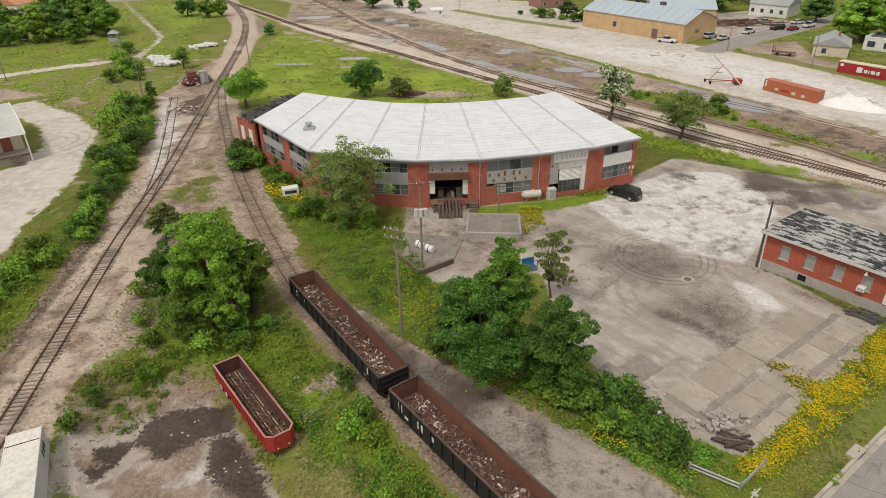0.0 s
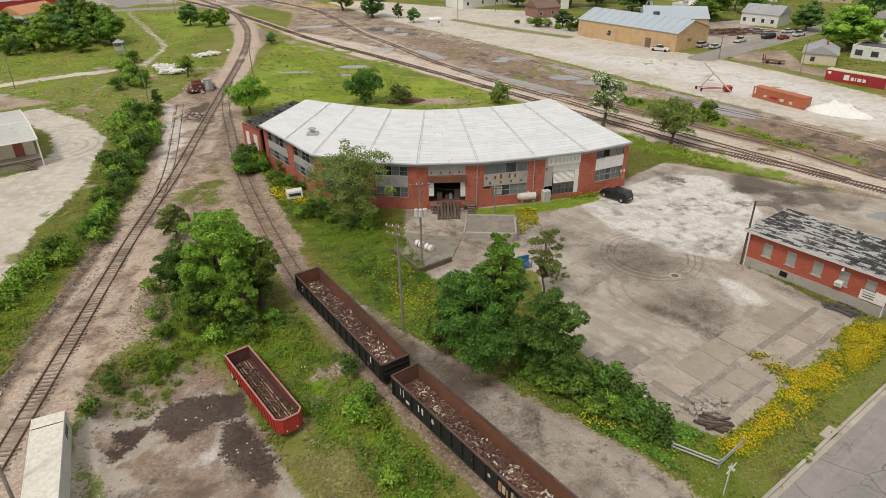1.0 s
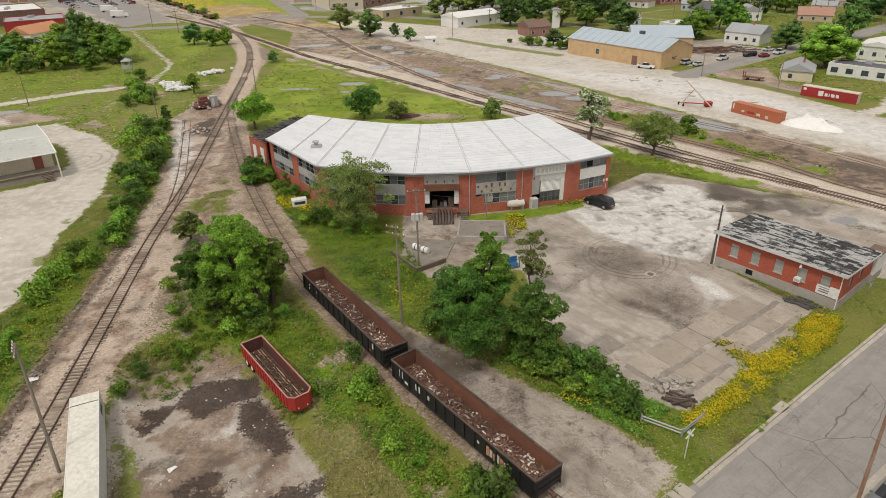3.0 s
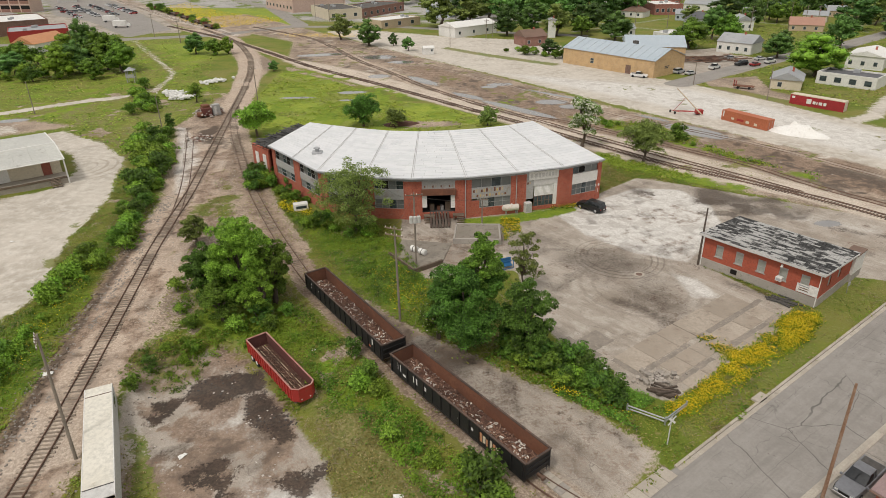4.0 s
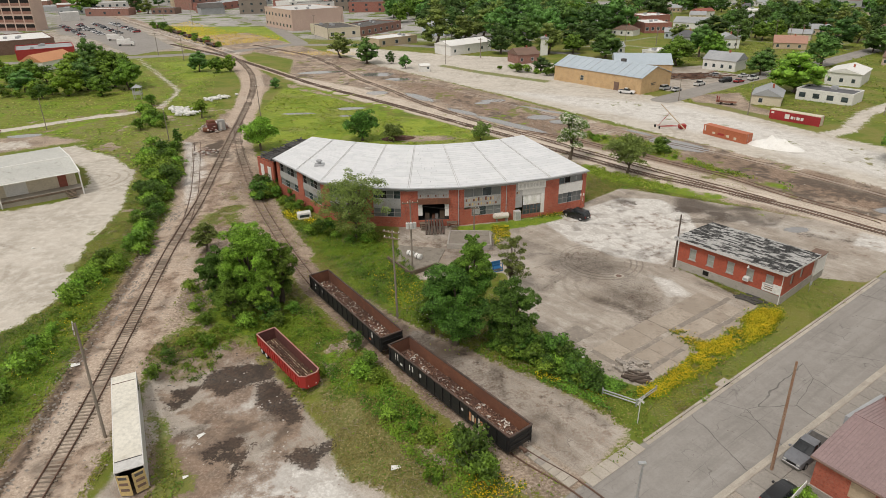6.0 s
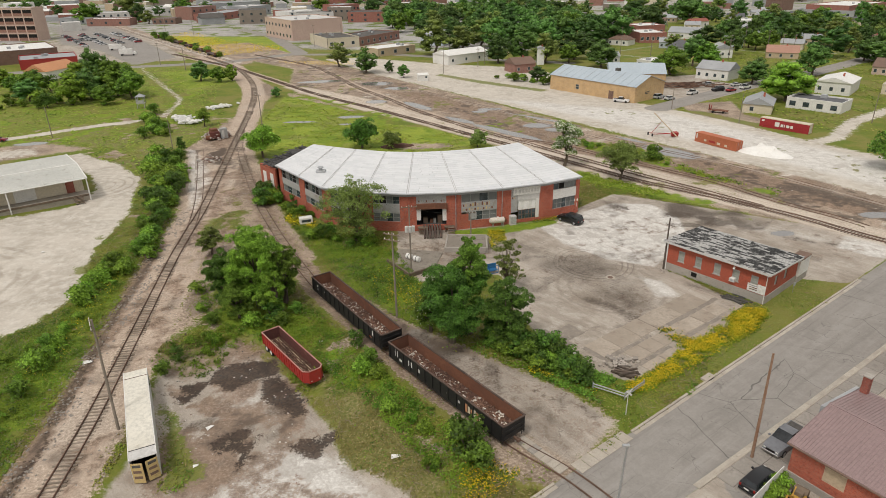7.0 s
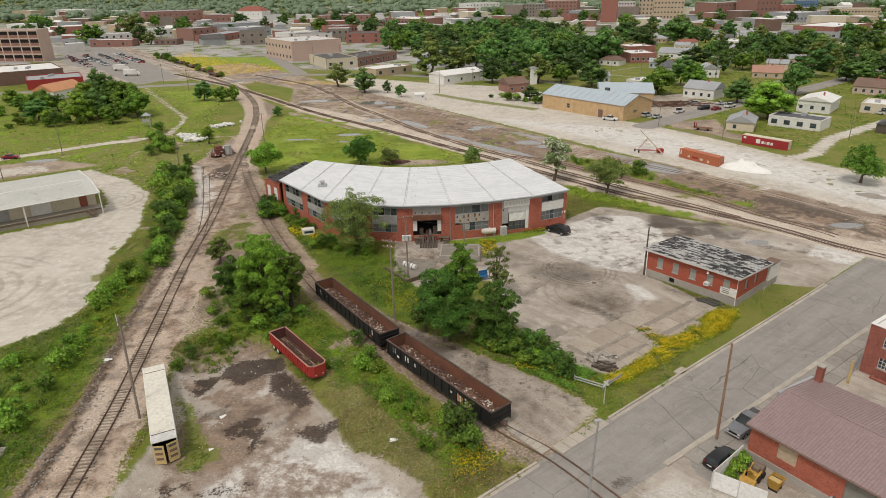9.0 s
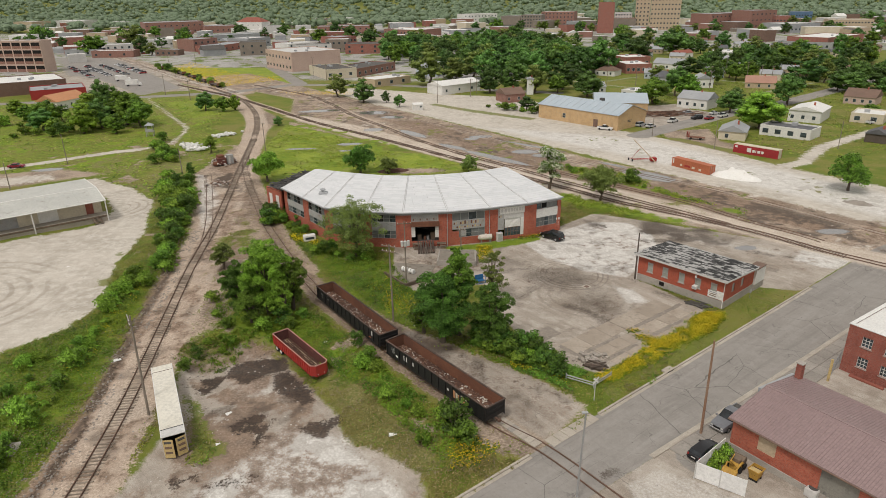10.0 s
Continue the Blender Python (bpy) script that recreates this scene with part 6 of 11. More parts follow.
    part("boarded_window", Shape().at(ax + 34, ay - 113, 0, dg).box(u, u + 1.3, -0.06, 0.1, 2.2, 5.4), "white", burnt)
part("footing", Shape().at(ax + 34, ay - 113, 0, dg).box(-0.1, 7.2, -0.1, 0.2, 0, 0.8), "concrete", burnt)
for i in range(15):
    u = (i + 0.5) / 15
    p = np.array(quad_b[1]) * (1 - u) + np.array(quad_b[2]) * u
    q = np.array(quad_b[0]) * (1 - u) + np.array(quad_b[3]) * u
    z = 6.75 + RNG.uniform(-0.15, 0.15)
    part("charred_rafter", Shape().tube([(p[0] + 34, p[1] - 113, z), (q[0] + 34, q[1] - 113, z + 0.35)], [0.12, 0.12], 4), "dark", burnt)
ch = Shape()
for i in range(90):
    u, v = RNG.random(2)
    p = (np.array(quad_b[1]) * (1 - u) + np.array(quad_b[2]) * u) * (1 - v) + (np.array(quad_b[0]) * (1 - u) + np.array(quad_b[3]) * u) * v
    ch.at(p[0] + 34, p[1] - 113, 6.9 + 0.3 * v + RNG.uniform(0, 0.12), RNG.uniform(0, 360)).box(-0.9, 0.9, -0.18, 0.18, 0, 0.06)
tagged(part("charred_decking", ch, "charred", burnt), kind="stuff")
part("roof_slab", Shape().prism([(x + 34, y - 113) for x, y in quad_b], 6.5, 6.62), "dark", burnt)

# ---- loading platform ----
plat = thing("loading_platform", 0, 74, 0, 0, "worn concrete loading platform with low retaining walls", "loading platform")
deck_r = [(2.6, 75.4), (9.9, 74.8), (10.2, 80.6), (3.2, 81.2)]
deck_l = [(-7.2, 71.4), (-3.4, 65.8), (0.6, 68.6), (2.2, 75.2), (-5.6, 77.0)]
for poly, h in ((deck_r, 0.8), (deck_l, 0.16)):
    part("deck", Shape().prism([(x, y - 74) for x, y in poly], -0.2, h), "oldslab", plat)
    for k, ((ax, ay), (bx, by)) in enumerate(zip(poly, poly[1:] + poly[:1])):
        if poly is deck_l and k > 1:
            continue
        dg = math.degrees(math.atan2(by - ay, bx - ax))
        part("parapet", Shape().at(ax, ay - 74, 0, dg).slabbox(-0.1, math.hypot(bx - ax, by - ay) + 0.1, -0.14, 0.14, -0.1, h + (0.14 if poly is deck_r else 0.55), 0.03), "concrete" if poly is deck_r else "timber", plat)
ramp_dock = thing("dock_ramp", 0.4, 84.6, 0, 2, "steel and timber ramp below the open dock door", "ramp")
for i in range(7):
    u = -1.5 + i * 0.5
    part("runner", Shape().add([(u - 0.16, 0.9, 1.0), (u + 0.16, 0.9, 1.0), (u + 0.16, -3.2, 0.1), (u - 0.16, -3.2, 0.1), (u - 0.16, 0.9, 1.2), (u + 0.16, 0.9, 1.2), (u + 0.16, -3.2, 0.28), (u - 0.16, -3.2, 0.28)], [(0, 1, 2, 3), (7, 6, 5, 4), (0, 4, 5, 1), (1, 5, 6, 2), (2, 6, 7, 3), (3, 7, 4, 0)]), "darkwood" if i % 2 else "rustblack", ramp_dock)
for x0 in (-2.0, 3.4):
    st = thing("wooden_steps", x0, 84.2, 0, 0, "short wooden steps up to the dock door", "steps", "dock steps")
    for i in range(4):
        part("tread", Shape().slabbox(0, 1.2, -0.3 * i, 0.32 - 0.3 * i, 0.9 - 0.25 * i, 0.96 - 0.25 * i, 0.01), "timber", st)
    for u in (0.0, 1.14):
        part("stringer", Shape().add([(u, 0.35, 0.7), (u + 0.06, 0.35, 0.7), (u + 0.06, -0.9, 0), (u, -0.9, 0), (u, 0.35, 0.95), (u + 0.06, 0.35, 0.95), (u + 0.06, -0.9, 0.2), (u, -0.9, 0.2)], [(0, 1, 2, 3), (7, 6, 5, 4), (0, 4, 5, 1), (1, 5, 6, 2), (2, 6, 7, 3), (3, 7, 4, 0)]), "timber", st)
dock_deck = thing("timber_dock", 0.3, 85.0, 0, 1, "narrow timber landing under the dock door", "landing")
for x0 in (-2.6, 2.4):
    part("plank_deck", Shape().slabbox(x0, x0 + 1.9, -0.6, 0.5, 0.85, 1.0, 0.02), "timber", dock_deck)
    part("post", Shape().box(x0 + 0.1, x0 + 0.3, -0.5, -0.3, 0, 0.85), "timber", dock_deck)

# ---- brick office ----
OX, OY, ODEG, OL, OW = 38.4, 66.7, -50.6, 16.1, 10.3
office = thing("brick_office", OX, OY, 0, ODEG, "single storey red brick office with patched shingle roof", "office building")
FRONT_H, REAR_H = 5.0, 4.3
WIN = [2.5, 5.4, 8.5, 11.4, 14.2]
low, mid, up = 1.35, 2.2, 4.0
part("foundation", Shape().box(-0.08, OL + 0.08, -0.08, OW + 0.08, -0.2, low), "concrete", office)
s = Shape()
edges = [0.0]
for wx in WIN:
    edges += [wx - 0.55, wx + 0.55]
edges.append(OL)
s.box(0, OL, 0, 0.35, low, mid).box(0, OL, 0, 0.35, up, FRONT_H)
for a, b in zip(edges[::2], edges[1::2]):
    s.box(a, b, 0, 0.35, mid, up)
part("front_wall", s, "officebrick", office)
sl = lambda x, y: FRONT_H + (REAR_H - FRONT_H) * y / OW  # noqa: E731
s = Shape()
for x0, x1 in ((0, 0.35), (OL - 0.35, OL)):
    for y0, y1 in ((0.35, 2.4), (3.4, 5.6), (6.6, OW)):
        s.prism([(x0, y0), (x1, y0), (x1, y1), (x0, y1)], low, sl)
    for y0, y1 in ((2.4, 3.4), (5.6, 6.6)):
        s.prism([(x0, y0), (x1, y0), (x1, y1), (x0, y1)], low, mid)
        s.prism([(x0, y0), (x1, y0), (x1, y1), (x0, y1)], up - 0.2, sl)
s.box(0.35, OL - 0.35, OW - 0.35, OW, low, REAR_H)
part("side_wall", s, "officebrick", office)
for wx in WIN:
    w = window(office, (0, 0), 0, wx - 0.55, wx + 0.55, mid, up - 0.25, 1, 2, y=0.1, glass="paleboard", rim="greypanel")
    part("arch", Shape().prism([(wx - 0.55, 0.05), (wx + 0.55, 0.05), (wx + 0.55, 0.3), (wx - 0.55, 0.3)], up - 0.25, up - 0.001), "greypanel", w, "faded arched window head")
    part("sill", Shape().slabbox(wx - 0.65, wx + 0.65, -0.1, 0.2, mid - 0.12, mid + 0.004, 0.02), "concrete", w)
for y0 in (2.4, 5.6):
    window(office, (OL, 0), 90, y0, y0 + 1.0, mid, up - 0.2, 1, 2, y=0.1, glass="paleboard", rim="greypanel")
    window(office, (0.35, 0), 90, y0, y0 + 1.0, mid, up - 0.2, 1, 2, y=0.1, glass="paleboard", rim="greypanel")
s, s2 = Shape(), Shape()
for r in range(26):
    y0 = -0.7 + r * 0.47
    cuts = np.cumsum(np.r_[-0.5, RNG.uniform(0.5, 1.6, 17)])
    for a, b in zip(cuts, np.r_[cuts[1:-1], OL + 0.5]):
        if a > OL or r > 24:
            break
        z0 = sl(0, y0) + 0.2
        y1 = y0 + 0.52
        b2 = min(b, OL + 0.5)
        pts = [(a, y0, z0 + 0.05), (b2, y0, z0 + 0.05), (b2, y1, sl(0, y1) + 0.205), (a, y1, sl(0, y1) + 0.205)]
        s.add(pts + [(x, y, z - 0.06) for x, y, z in pts], [(0, 1, 2, 3), (7, 6, 5, 4), (0, 4, 5, 1), (1, 5, 6, 2), (2, 6, 7, 3), (3, 7, 4, 0)])
tagged(part("shingles", s, "patchroof", office), kind="stuff")
part("roof_deck", Shape().prism([(-0.5, -0.7), (OL + 0.5, -0.7), (OL + 0.5, OW + 0.2), (-0.5, OW + 0.2)], lambda x, y: sl(x, y) - 0.02, lambda x, y: sl(x, y) + 0.17), "dark", office)
part("fascia", Shape().box(-0.52, OL + 0.52, -0.76, -0.7, FRONT_H - 0.1, FRONT_H + 0.24), "pale", office)
part("fascia", Shape().prism([(OL + 0.5, -0.7), (OL + 0.56, -0.7), (OL + 0.56, OW + 0.2), (OL + 0.5, OW + 0.2)], lambda x, y: sl(x, y) - 0.05, lambda x, y: sl(x, y) + 0.24), "pale", office)
for x0 in (0.1, OL - 0.1):
    part("downpipe", Shape().tube([(x0, -0.5, FRONT_H), (x0, -0.12, FRONT_H - 0.4), (x0, -0.12, 0.1)], [0.06] * 3, 8), "white", office)
ac = part("air_conditioner", Shape().slabbox(10.75, 11.55, -0.55, 0.15, 2.1, 2.65, 0.04), "white", office, "white window air conditioner")
part("grille", Shape().box(10.85, 11.45, -0.57, -0.55, 2.2, 2.55), "gutter", ac)
part("lamp", Shape().tube([(11.2, -0.1, 4.3), (11.2, -0.5, 4.55), (11.2, -0.55, 4.25)], [0.05, 0.1, 0.2], 8), "white", office, "white wall lamp")
sb = part("sign_board", Shape().box(14.9, 16.0, -0.16, -0.1, 1.5, 2.9), "white", office, "white notice board with rows of writing")
sb2 = part("sign_panel", Shape().box(13.4, 16.0, -0.14, -0.09, 1.5, 2.7), "white", office)
for i, z in enumerate((2.4, 2.1, 1.8)):
    part("text_bar", Shape().box(13.7, 15.7 - 0.3 * (i % 2), -0.155, -0.135, z, z + 0.14), "brownroof" if i else "grey", sb2)
part("vent", Shape().box(4.6, 5.5, -0.14, 0.0, 0.5, 1.2), "void", office)
annex = thing("white_lean_to", OX, OY, 0, ODEG, "white boarded lean-to on grey blocks behind the office", "lean-to")
part("base", Shape().box(OL - 1.3, OL + 0.31, OW + 0.01, OW + 3.6, -0.1, 1.2), "concrete", annex)
part("wall", Shape().box(OL - 1.3, OL + 0.35, OW + 0.02, OW + 3.6, 1.2, 3.9), "white", annex)
part("roof", Shape().prism([(OL - 1.4, OW + 0.21), (OL + 0.45, OW + 0.21), (OL + 0.45, OW + 3.72), (OL - 1.4, OW + 3.72)], 3.92, 4.04), "brownroof", annex)

# ---- warehouse with the maroon roof ----
WX, WY, WDEG = 34.6, 20.7, -56.5
shop = thing("brick_warehouse", WX, WY, 0, WDEG, "red brick warehouse with ribbed maroon metal roof", "warehouse")
WL, WW, WE, WR = 34.0, 13.6, 4.1, 5.3
part("footing", Shape().box(-0.1, WL, -0.12, WW + 0.1, -0.1, 0.75), "concrete", shop)
s = Shape()
s.box(0, 3.0, 0, 0.4, 0.75, WE).box(3.0, 5.0, 0, 0.4, 0.75, 1.7).box(3.0, 5.0, 0, 0.4, 3.6, WE).box(5.0, 9.6, 0, 0.4, 0.75, WE)
s.box(9.6, 13.2, 0, 0.4, 3.7, WE).box(13.2, 15.0, 0, 0.4, 0.75, WE).box(15.0, 17.0, 0, 0.4, 0.75, 2.0).box(15.0, 17.0, 0, 0.4, 3.4, WE).box(17.0, WL, 0, 0.4, 0.75, WE)
part("yard_wall", s, "brick", shop)
gab = lambda x, y: WE + (WR - WE) * (1 - abs(y - WW / 2) / (WW / 2))  # noqa: E731
s = Shape()
for x0 in (0.0, WL - 0.4):
    for y0, y1 in ((0.4, WW / 2), (WW / 2, WW)):
        s.prism([(x0, y0), (x0 + 0.4, y0), (x0 + 0.4, y1), (x0, y1)], 0.75, lambda x, y: gab(x, y) - 0.05)
s.box(0.4, WL - 0.4, WW - 0.4, WW, 0.75, WE - 0.05)
part("gable_wall", s, "brick", shop)
part("boarded_window", Shape().box(3.0, 5.0, 0.1, 0.2, 1.7, 3.6), "tan", shop, "pale brown boarded window")
part("freight_door", Shape().box(9.6, 13.2, 0.1, 0.25, 0.75, 3.7), "doorwood", shop, "weathered grey freight door")
window(shop, (0, 0), 0, 15.0, 17.0, 2.0, 3.4, 3, 2, y=0.1, glass="glass", rim="grey")
for side in (0, 1):
    s = Shape()
    y0, y1 = (-0.45, WW / 2) if side == 0 else (WW / 2, WW + 0.45)
    s.prism([(-0.4, y0), (WL + 0.2, y0), (WL + 0.2, y1), (-0.4, y1)], lambda x, y: gab(x, y), lambda x, y: gab(x, y) + 0.08)
    part("roof_slope", s, "maroon", shop)
    s = Shape()
    for i in range(112):
        x0 = -0.38 + i * 0.305
        s.prism([(x0, y0), (x0 + 0.055, y0), (x0 + 0.055, y1), (x0, y1)], lambda x, y: gab(x, y) + 0.07, lambda x, y: gab(x, y) + 0.13)
    tagged(part("roof_rib", s, "maroon", shop), kind="stuff")
part("ridge_cap", Shape().box(-0.4, WL + 0.2, WW / 2 - 0.12, WW / 2 + 0.12, WR + 0.05, WR + 0.125), "maroon", shop)
part("gutter", Shape().tube([(-0.4, -0.52, WE - 0.12), (WL, -0.52, WE - 0.12)], [0.09, 0.09], 6), "brownroof", shop)
part("parapet", Shape().prism([(-0.75, WW / 2 - 1.0), (-0.4, WW / 2 - 1.0), (-0.4, WW), (-0.75, WW)], 3.9, lambda x, y: gab(x, y) + 0.2), "gutter", shop)
cst = part("chimney", Shape().box(-0.1, 0.6, WW - 0.8, WW - 0.1, 3.5, 6.3), "redbrick", shop)
part("cap", Shape().slabbox(-0.18, 0.68, WW - 0.88, WW - 0.02, 6.3, 6.45, 0.04), "concrete", cst)

# ---- brick block with the white roof ----
BX, BY = 56.7, 35.9
block = thing("brick_block", BX, BY, 0, -57.5, "two storey red brick block with white flat roof", "brick building")
BL, BW, BH = 26.0, 18.0, 7.0
s = Shape()
rowz = ((1.4, 2.9), (4.4, 5.9))
cols_ = [1.8, 4.6, 7.4, 10.2, 13, 15.8, 18.6, 21.4]
s.box(0, BL, 0, 0.4, -0.1, 1.4).box(0, BL, 0, 0.4, 2.9, 4.4).box(0, BL, 0, 0.4, 5.9, BH)
for z0, z1 in rowz:
    x0 = 0.0
    for c in cols_:
        s.box(x0, c, 0, 0.4, z0, z1)
        x0 = c + 1.3
    s.box(x0, BL, 0, 0.4, z0, z1)
part("front_wall", s, "redbrick", block)
part("side_wall", Shape().box(0, 0.4, 0.4, BW, -0.1, BH).box(BL - 0.4, BL, 0.4, BW, -0.1, BH).box(0.4, BL - 0.4, BW - 0.4, BW, -0.1, BH), "redbrick", block)
for z0, z1 in rowz:
    for c in cols_:
        w = window(block, (0, 0), 0, c, c + 1.3, z0, z1, 3, 3, y=0.12, glass="glass", rim="pale")
        part("sill", Shape().slabbox(c - 0.08, c + 1.38, -0.08, 0.14, z0 - 0.12, z0 - 0.002, 0.02), "concrete", w)
part("roof", Shape().box(0.42, BL - 0.42, 0.42, BW - 0.42, BH - 0.4, BH - 0.1), "white", block)
part("coping", Shape().box(-0.08, BL + 0.08, -0.08, 0.45, BH, BH + 0.1).box(-0.08, 0.45, 0.45, BW, BH, BH + 0.1), "white", block)
part("roof_vent", Shape().tube([(5, 3, BH - 0.1), (5, 3, BH + 0.5), (5, 3, BH + 0.55)], [0.12, 0.12, 0.25], 8), "gutter", block)
pave = thing("pavement", 0, 0, 0, 0, "pale concrete pavement slabs beside the street", "pavement")
tagged(pave, kind="structure")
slab_me = Shape().slabbox(0.02, 2.36, 0.02, 1.78, -0.1, 0.13, 0.02).mesh("paving_slab", "slab")
for i in range(34):
    u = i * 2.4
    for j in range(2):
        piece("paving_slab", slab_me, pave, pose(28.6 + 0.825 * u + 0.565 * (0.3 + 1.8 * j) , 21.0 + 0.565 * u - 0.825 * (0.3 + 1.8 * j) - 1.5, -0.03, 0, 0, 34.4))

# ---- freight shed with the dock ----
DX, DY, DDEG = -74.55, 108.4, 36.6
shed = thing("freight_shed", DX, DY, 0, DDEG, "long pale freight shed with concrete dock and metal roof", "freight shed")
DL, DW, DE, DR, RY = 46.0, 23.0, 5.0, 5.85, 9.0
dz = -0.35
part("dock", Shape().slabbox(-DL, -0.2, 0.1, 3.0, dz - 0.2, 1.25, 0.05), "kerb", shed)
part("dock_edge", Shape().box(-DL, -0.2, -0.05, 0.1, 0.8, 1.2), "timber", shed)
part("wall", Shape().box(-DL, -0.8, 3.0, 3.3, dz, DE).box(-1.1, -0.8, 3.3, DW, dz, DE).box(-DL, -1.1, DW - 0.3, DW, dz, DE), "cream", shed)
part("gable", Shape().add([(-0.82, 3.0, DE), (-0.82, DW, DE), (-0.82, RY, DR - 0.1), (-1.1, 3.0, DE), (-1.1, DW, DE), (-1.1, RY, DR - 0.1)], [(0, 1, 2), (5, 4, 3), (0, 3, 4, 1), (1, 4, 5, 2), (2, 5, 3, 0)]), "pale", shed)
for k in range(5):
    part("sliding_door", Shape().box(-14 - 8 * k, -10 - 8 * k, 2.9, 2.99, 1.25, 4.2), "greypanel" if k % 2 else "white", shed)
part("door", Shape().box(-4.2, -2.6, 2.88, 2.99, 1.25, 4.0), "redroof", shed, "dark red door")
for y0, y1, z0, z1 in ((-0.3, RY, DE - 0.3, DR), (RY, DW + 0.5, DR, DE - 0.1)):
    s = Shape()
    s.add([(-DL - 0.5, y0, z0), (-0.2, y0, z0), (-0.2, y1, z1), (-DL - 0.5, y1, z1), (-DL - 0.5, y0, z0 + 0.1), (-0.2, y0, z0 + 0.1), (-0.2, y1, z1 + 0.1), (-DL - 0.5, y1, z1 + 0.1)], [(0, 1, 2, 3), (7, 6, 5, 4), (0, 4, 5, 1), (1, 5, 6, 2), (2, 6, 7, 3), (3, 7, 4, 0)])
    part("roof_slope", s, "shedroof", shed)
for k in range(15):
    u = -DL + 3.0 * k + 1.5
    part("roof_rib", Shape().add([(u, -0.3, DE - 0.19), (u + 0.12, -0.3, DE - 0.19), (u + 0.12, RY, DR + 0.11), (u, RY, DR + 0.11), (u, -0.3, DE - 0.15), (u + 0.12, -0.3, DE - 0.15), (u + 0.12, RY, DR + 0.15), (u, RY, DR + 0.15)], [(0, 1, 2, 3), (7, 6, 5, 4), (0, 4, 5, 1), (1, 5, 6, 2), (2, 6, 7, 3), (3, 7, 4, 0)]), "shedroof", shed)
part("verge", Shape().tube([(-0.2, -0.35, DE - 0.2), (-0.2, RY, DR + 0.08), (-0.2, DW + 0.5, DE)], [0.14] * 3, 6), "white", shed)
part("ridge_cap", Shape().tube([(-DL, RY, DR + 0.1), (-0.2, RY, DR + 0.1)], [0.16] * 2, 6), "white", shed)
part("gutter", Shape().tube([(-DL, -0.35, DE - 0.25), (-0.2, -0.35, DE - 0.25)], [0.12] * 2, 6), "white", shed)
for k in range(4):
    part("post", Shape().box(-0.5 - 15 * k, -0.25 - 15 * k, -0.35, -0.1, dz, DE - 0.3), "white", shed)
sst = thing("wooden_steps", DX, DY, 0, DDEG, "grey wooden steps at the dock", "steps")
for i in range(6):
    part("tread", Shape().slabbox(-3.6 - 0.0, -1.9, -0.35 - 0.3 * i, -0.03 - 0.3 * i, 0.95 - 0.2 * i, 1.02 - 0.2 * i, 0.01), "timber", sst)
for u in (-3.66, -1.9):
    part("stringer", Shape().add([(u, 0.0, 0.75), (u + 0.06, 0.0, 0.75), (u + 0.06, -1.9, -0.4), (u, -1.9, -0.4), (u, 0.0, 1.0), (u + 0.06, 0.0, 1.0), (u + 0.06, -1.9, -0.15), (u, -1.9, -0.15)], [(0, 1, 2, 3), (7, 6, 5, 4), (0, 4, 5, 1), (1, 5, 6, 2), (2, 6, 7, 3), (3, 7, 4, 0)]), "timber", sst)


# ---- gondola cars ----
def wheel_set(root, x, z, gauge=0.75, r=0.42, name="wheel"):
    for y in (-gauge, gauge):
        part(name, Shape().tube([(x, y - 0.07, z), (x, y + 0.07, z)], [r, r], 16), "rail", root)


def gondola(cx, cy, deg, label, marks, seed, graffiti=False):
    rng = np.random.default_rng(seed)
    L, W, ZB, ZT = 20.9, 3.05, 1.05, 2.92
    h = L / 2
    root = thing("gondola_car", cx, cy, 0.12, deg, label, "railway wagon", "gondola cars")
    for s in (-1, 1):
        part("side_plate", Shape().box(-h, h, s * W / 2 - 0.03, s * W / 2 + 0.03, ZB, ZT - 0.1), "black", root)
        part("side_lining", Shape().box(-h + 0.06, h - 0.06, *sorted((s * (W / 2 - 0.036), s * (W / 2 - 0.06))), ZB + 0.05, ZT - 0.12), "rust", root)
        part("top_chord", Shape().slabbox(-h - 0.03, h + 0.03, s * W / 2 - 0.1, s * W / 2 + 0.1, ZT - 0.12, ZT + 0.03, 0.03), "rustblack", root)
        part("sill", Shape().box(-h, h, s * W / 2 - 0.08, s * W / 2 + 0.06, ZB - 0.25, ZB), "black", root)
        e = s * h
        part("end_plate", Shape().box(e - 0.03, e + 0.03, -W / 2 + 0.04, W / 2 - 0.04, ZB, ZT - 0.1), "black", root)
        part("end_lining", Shape().box(*sorted((e - s * 0.036, e - s * 0.06)), -W / 2 + 0.07, W / 2 - 0.07, ZB + 0.05, ZT - 0.12), "rust", root)
        part("end_chord", Shape().slabbox(e - 0.1, e + 0.1, -W / 2 + 0.1, W / 2 - 0.1, ZT - 0.12, ZT + 0.028, 0.03), "rustblack", root)
        for z in (1.5, 2.1):
            part("end_rib", Shape().box(*sorted((e + s * 0.03, e + s * 0.13)), -W / 2 + 0.1, W / 2 - 0.1, z, z + 0.18), "black", root)
        part("coupler", Shape().box(*sorted((e, e + s * 0.75)), -0.12, 0.12, 0.72, 0.96).box(*sorted((e + s * 0.6, e + s * 0.85)), -0.2, 0.2, 0.68, 1.0), "rail", root)
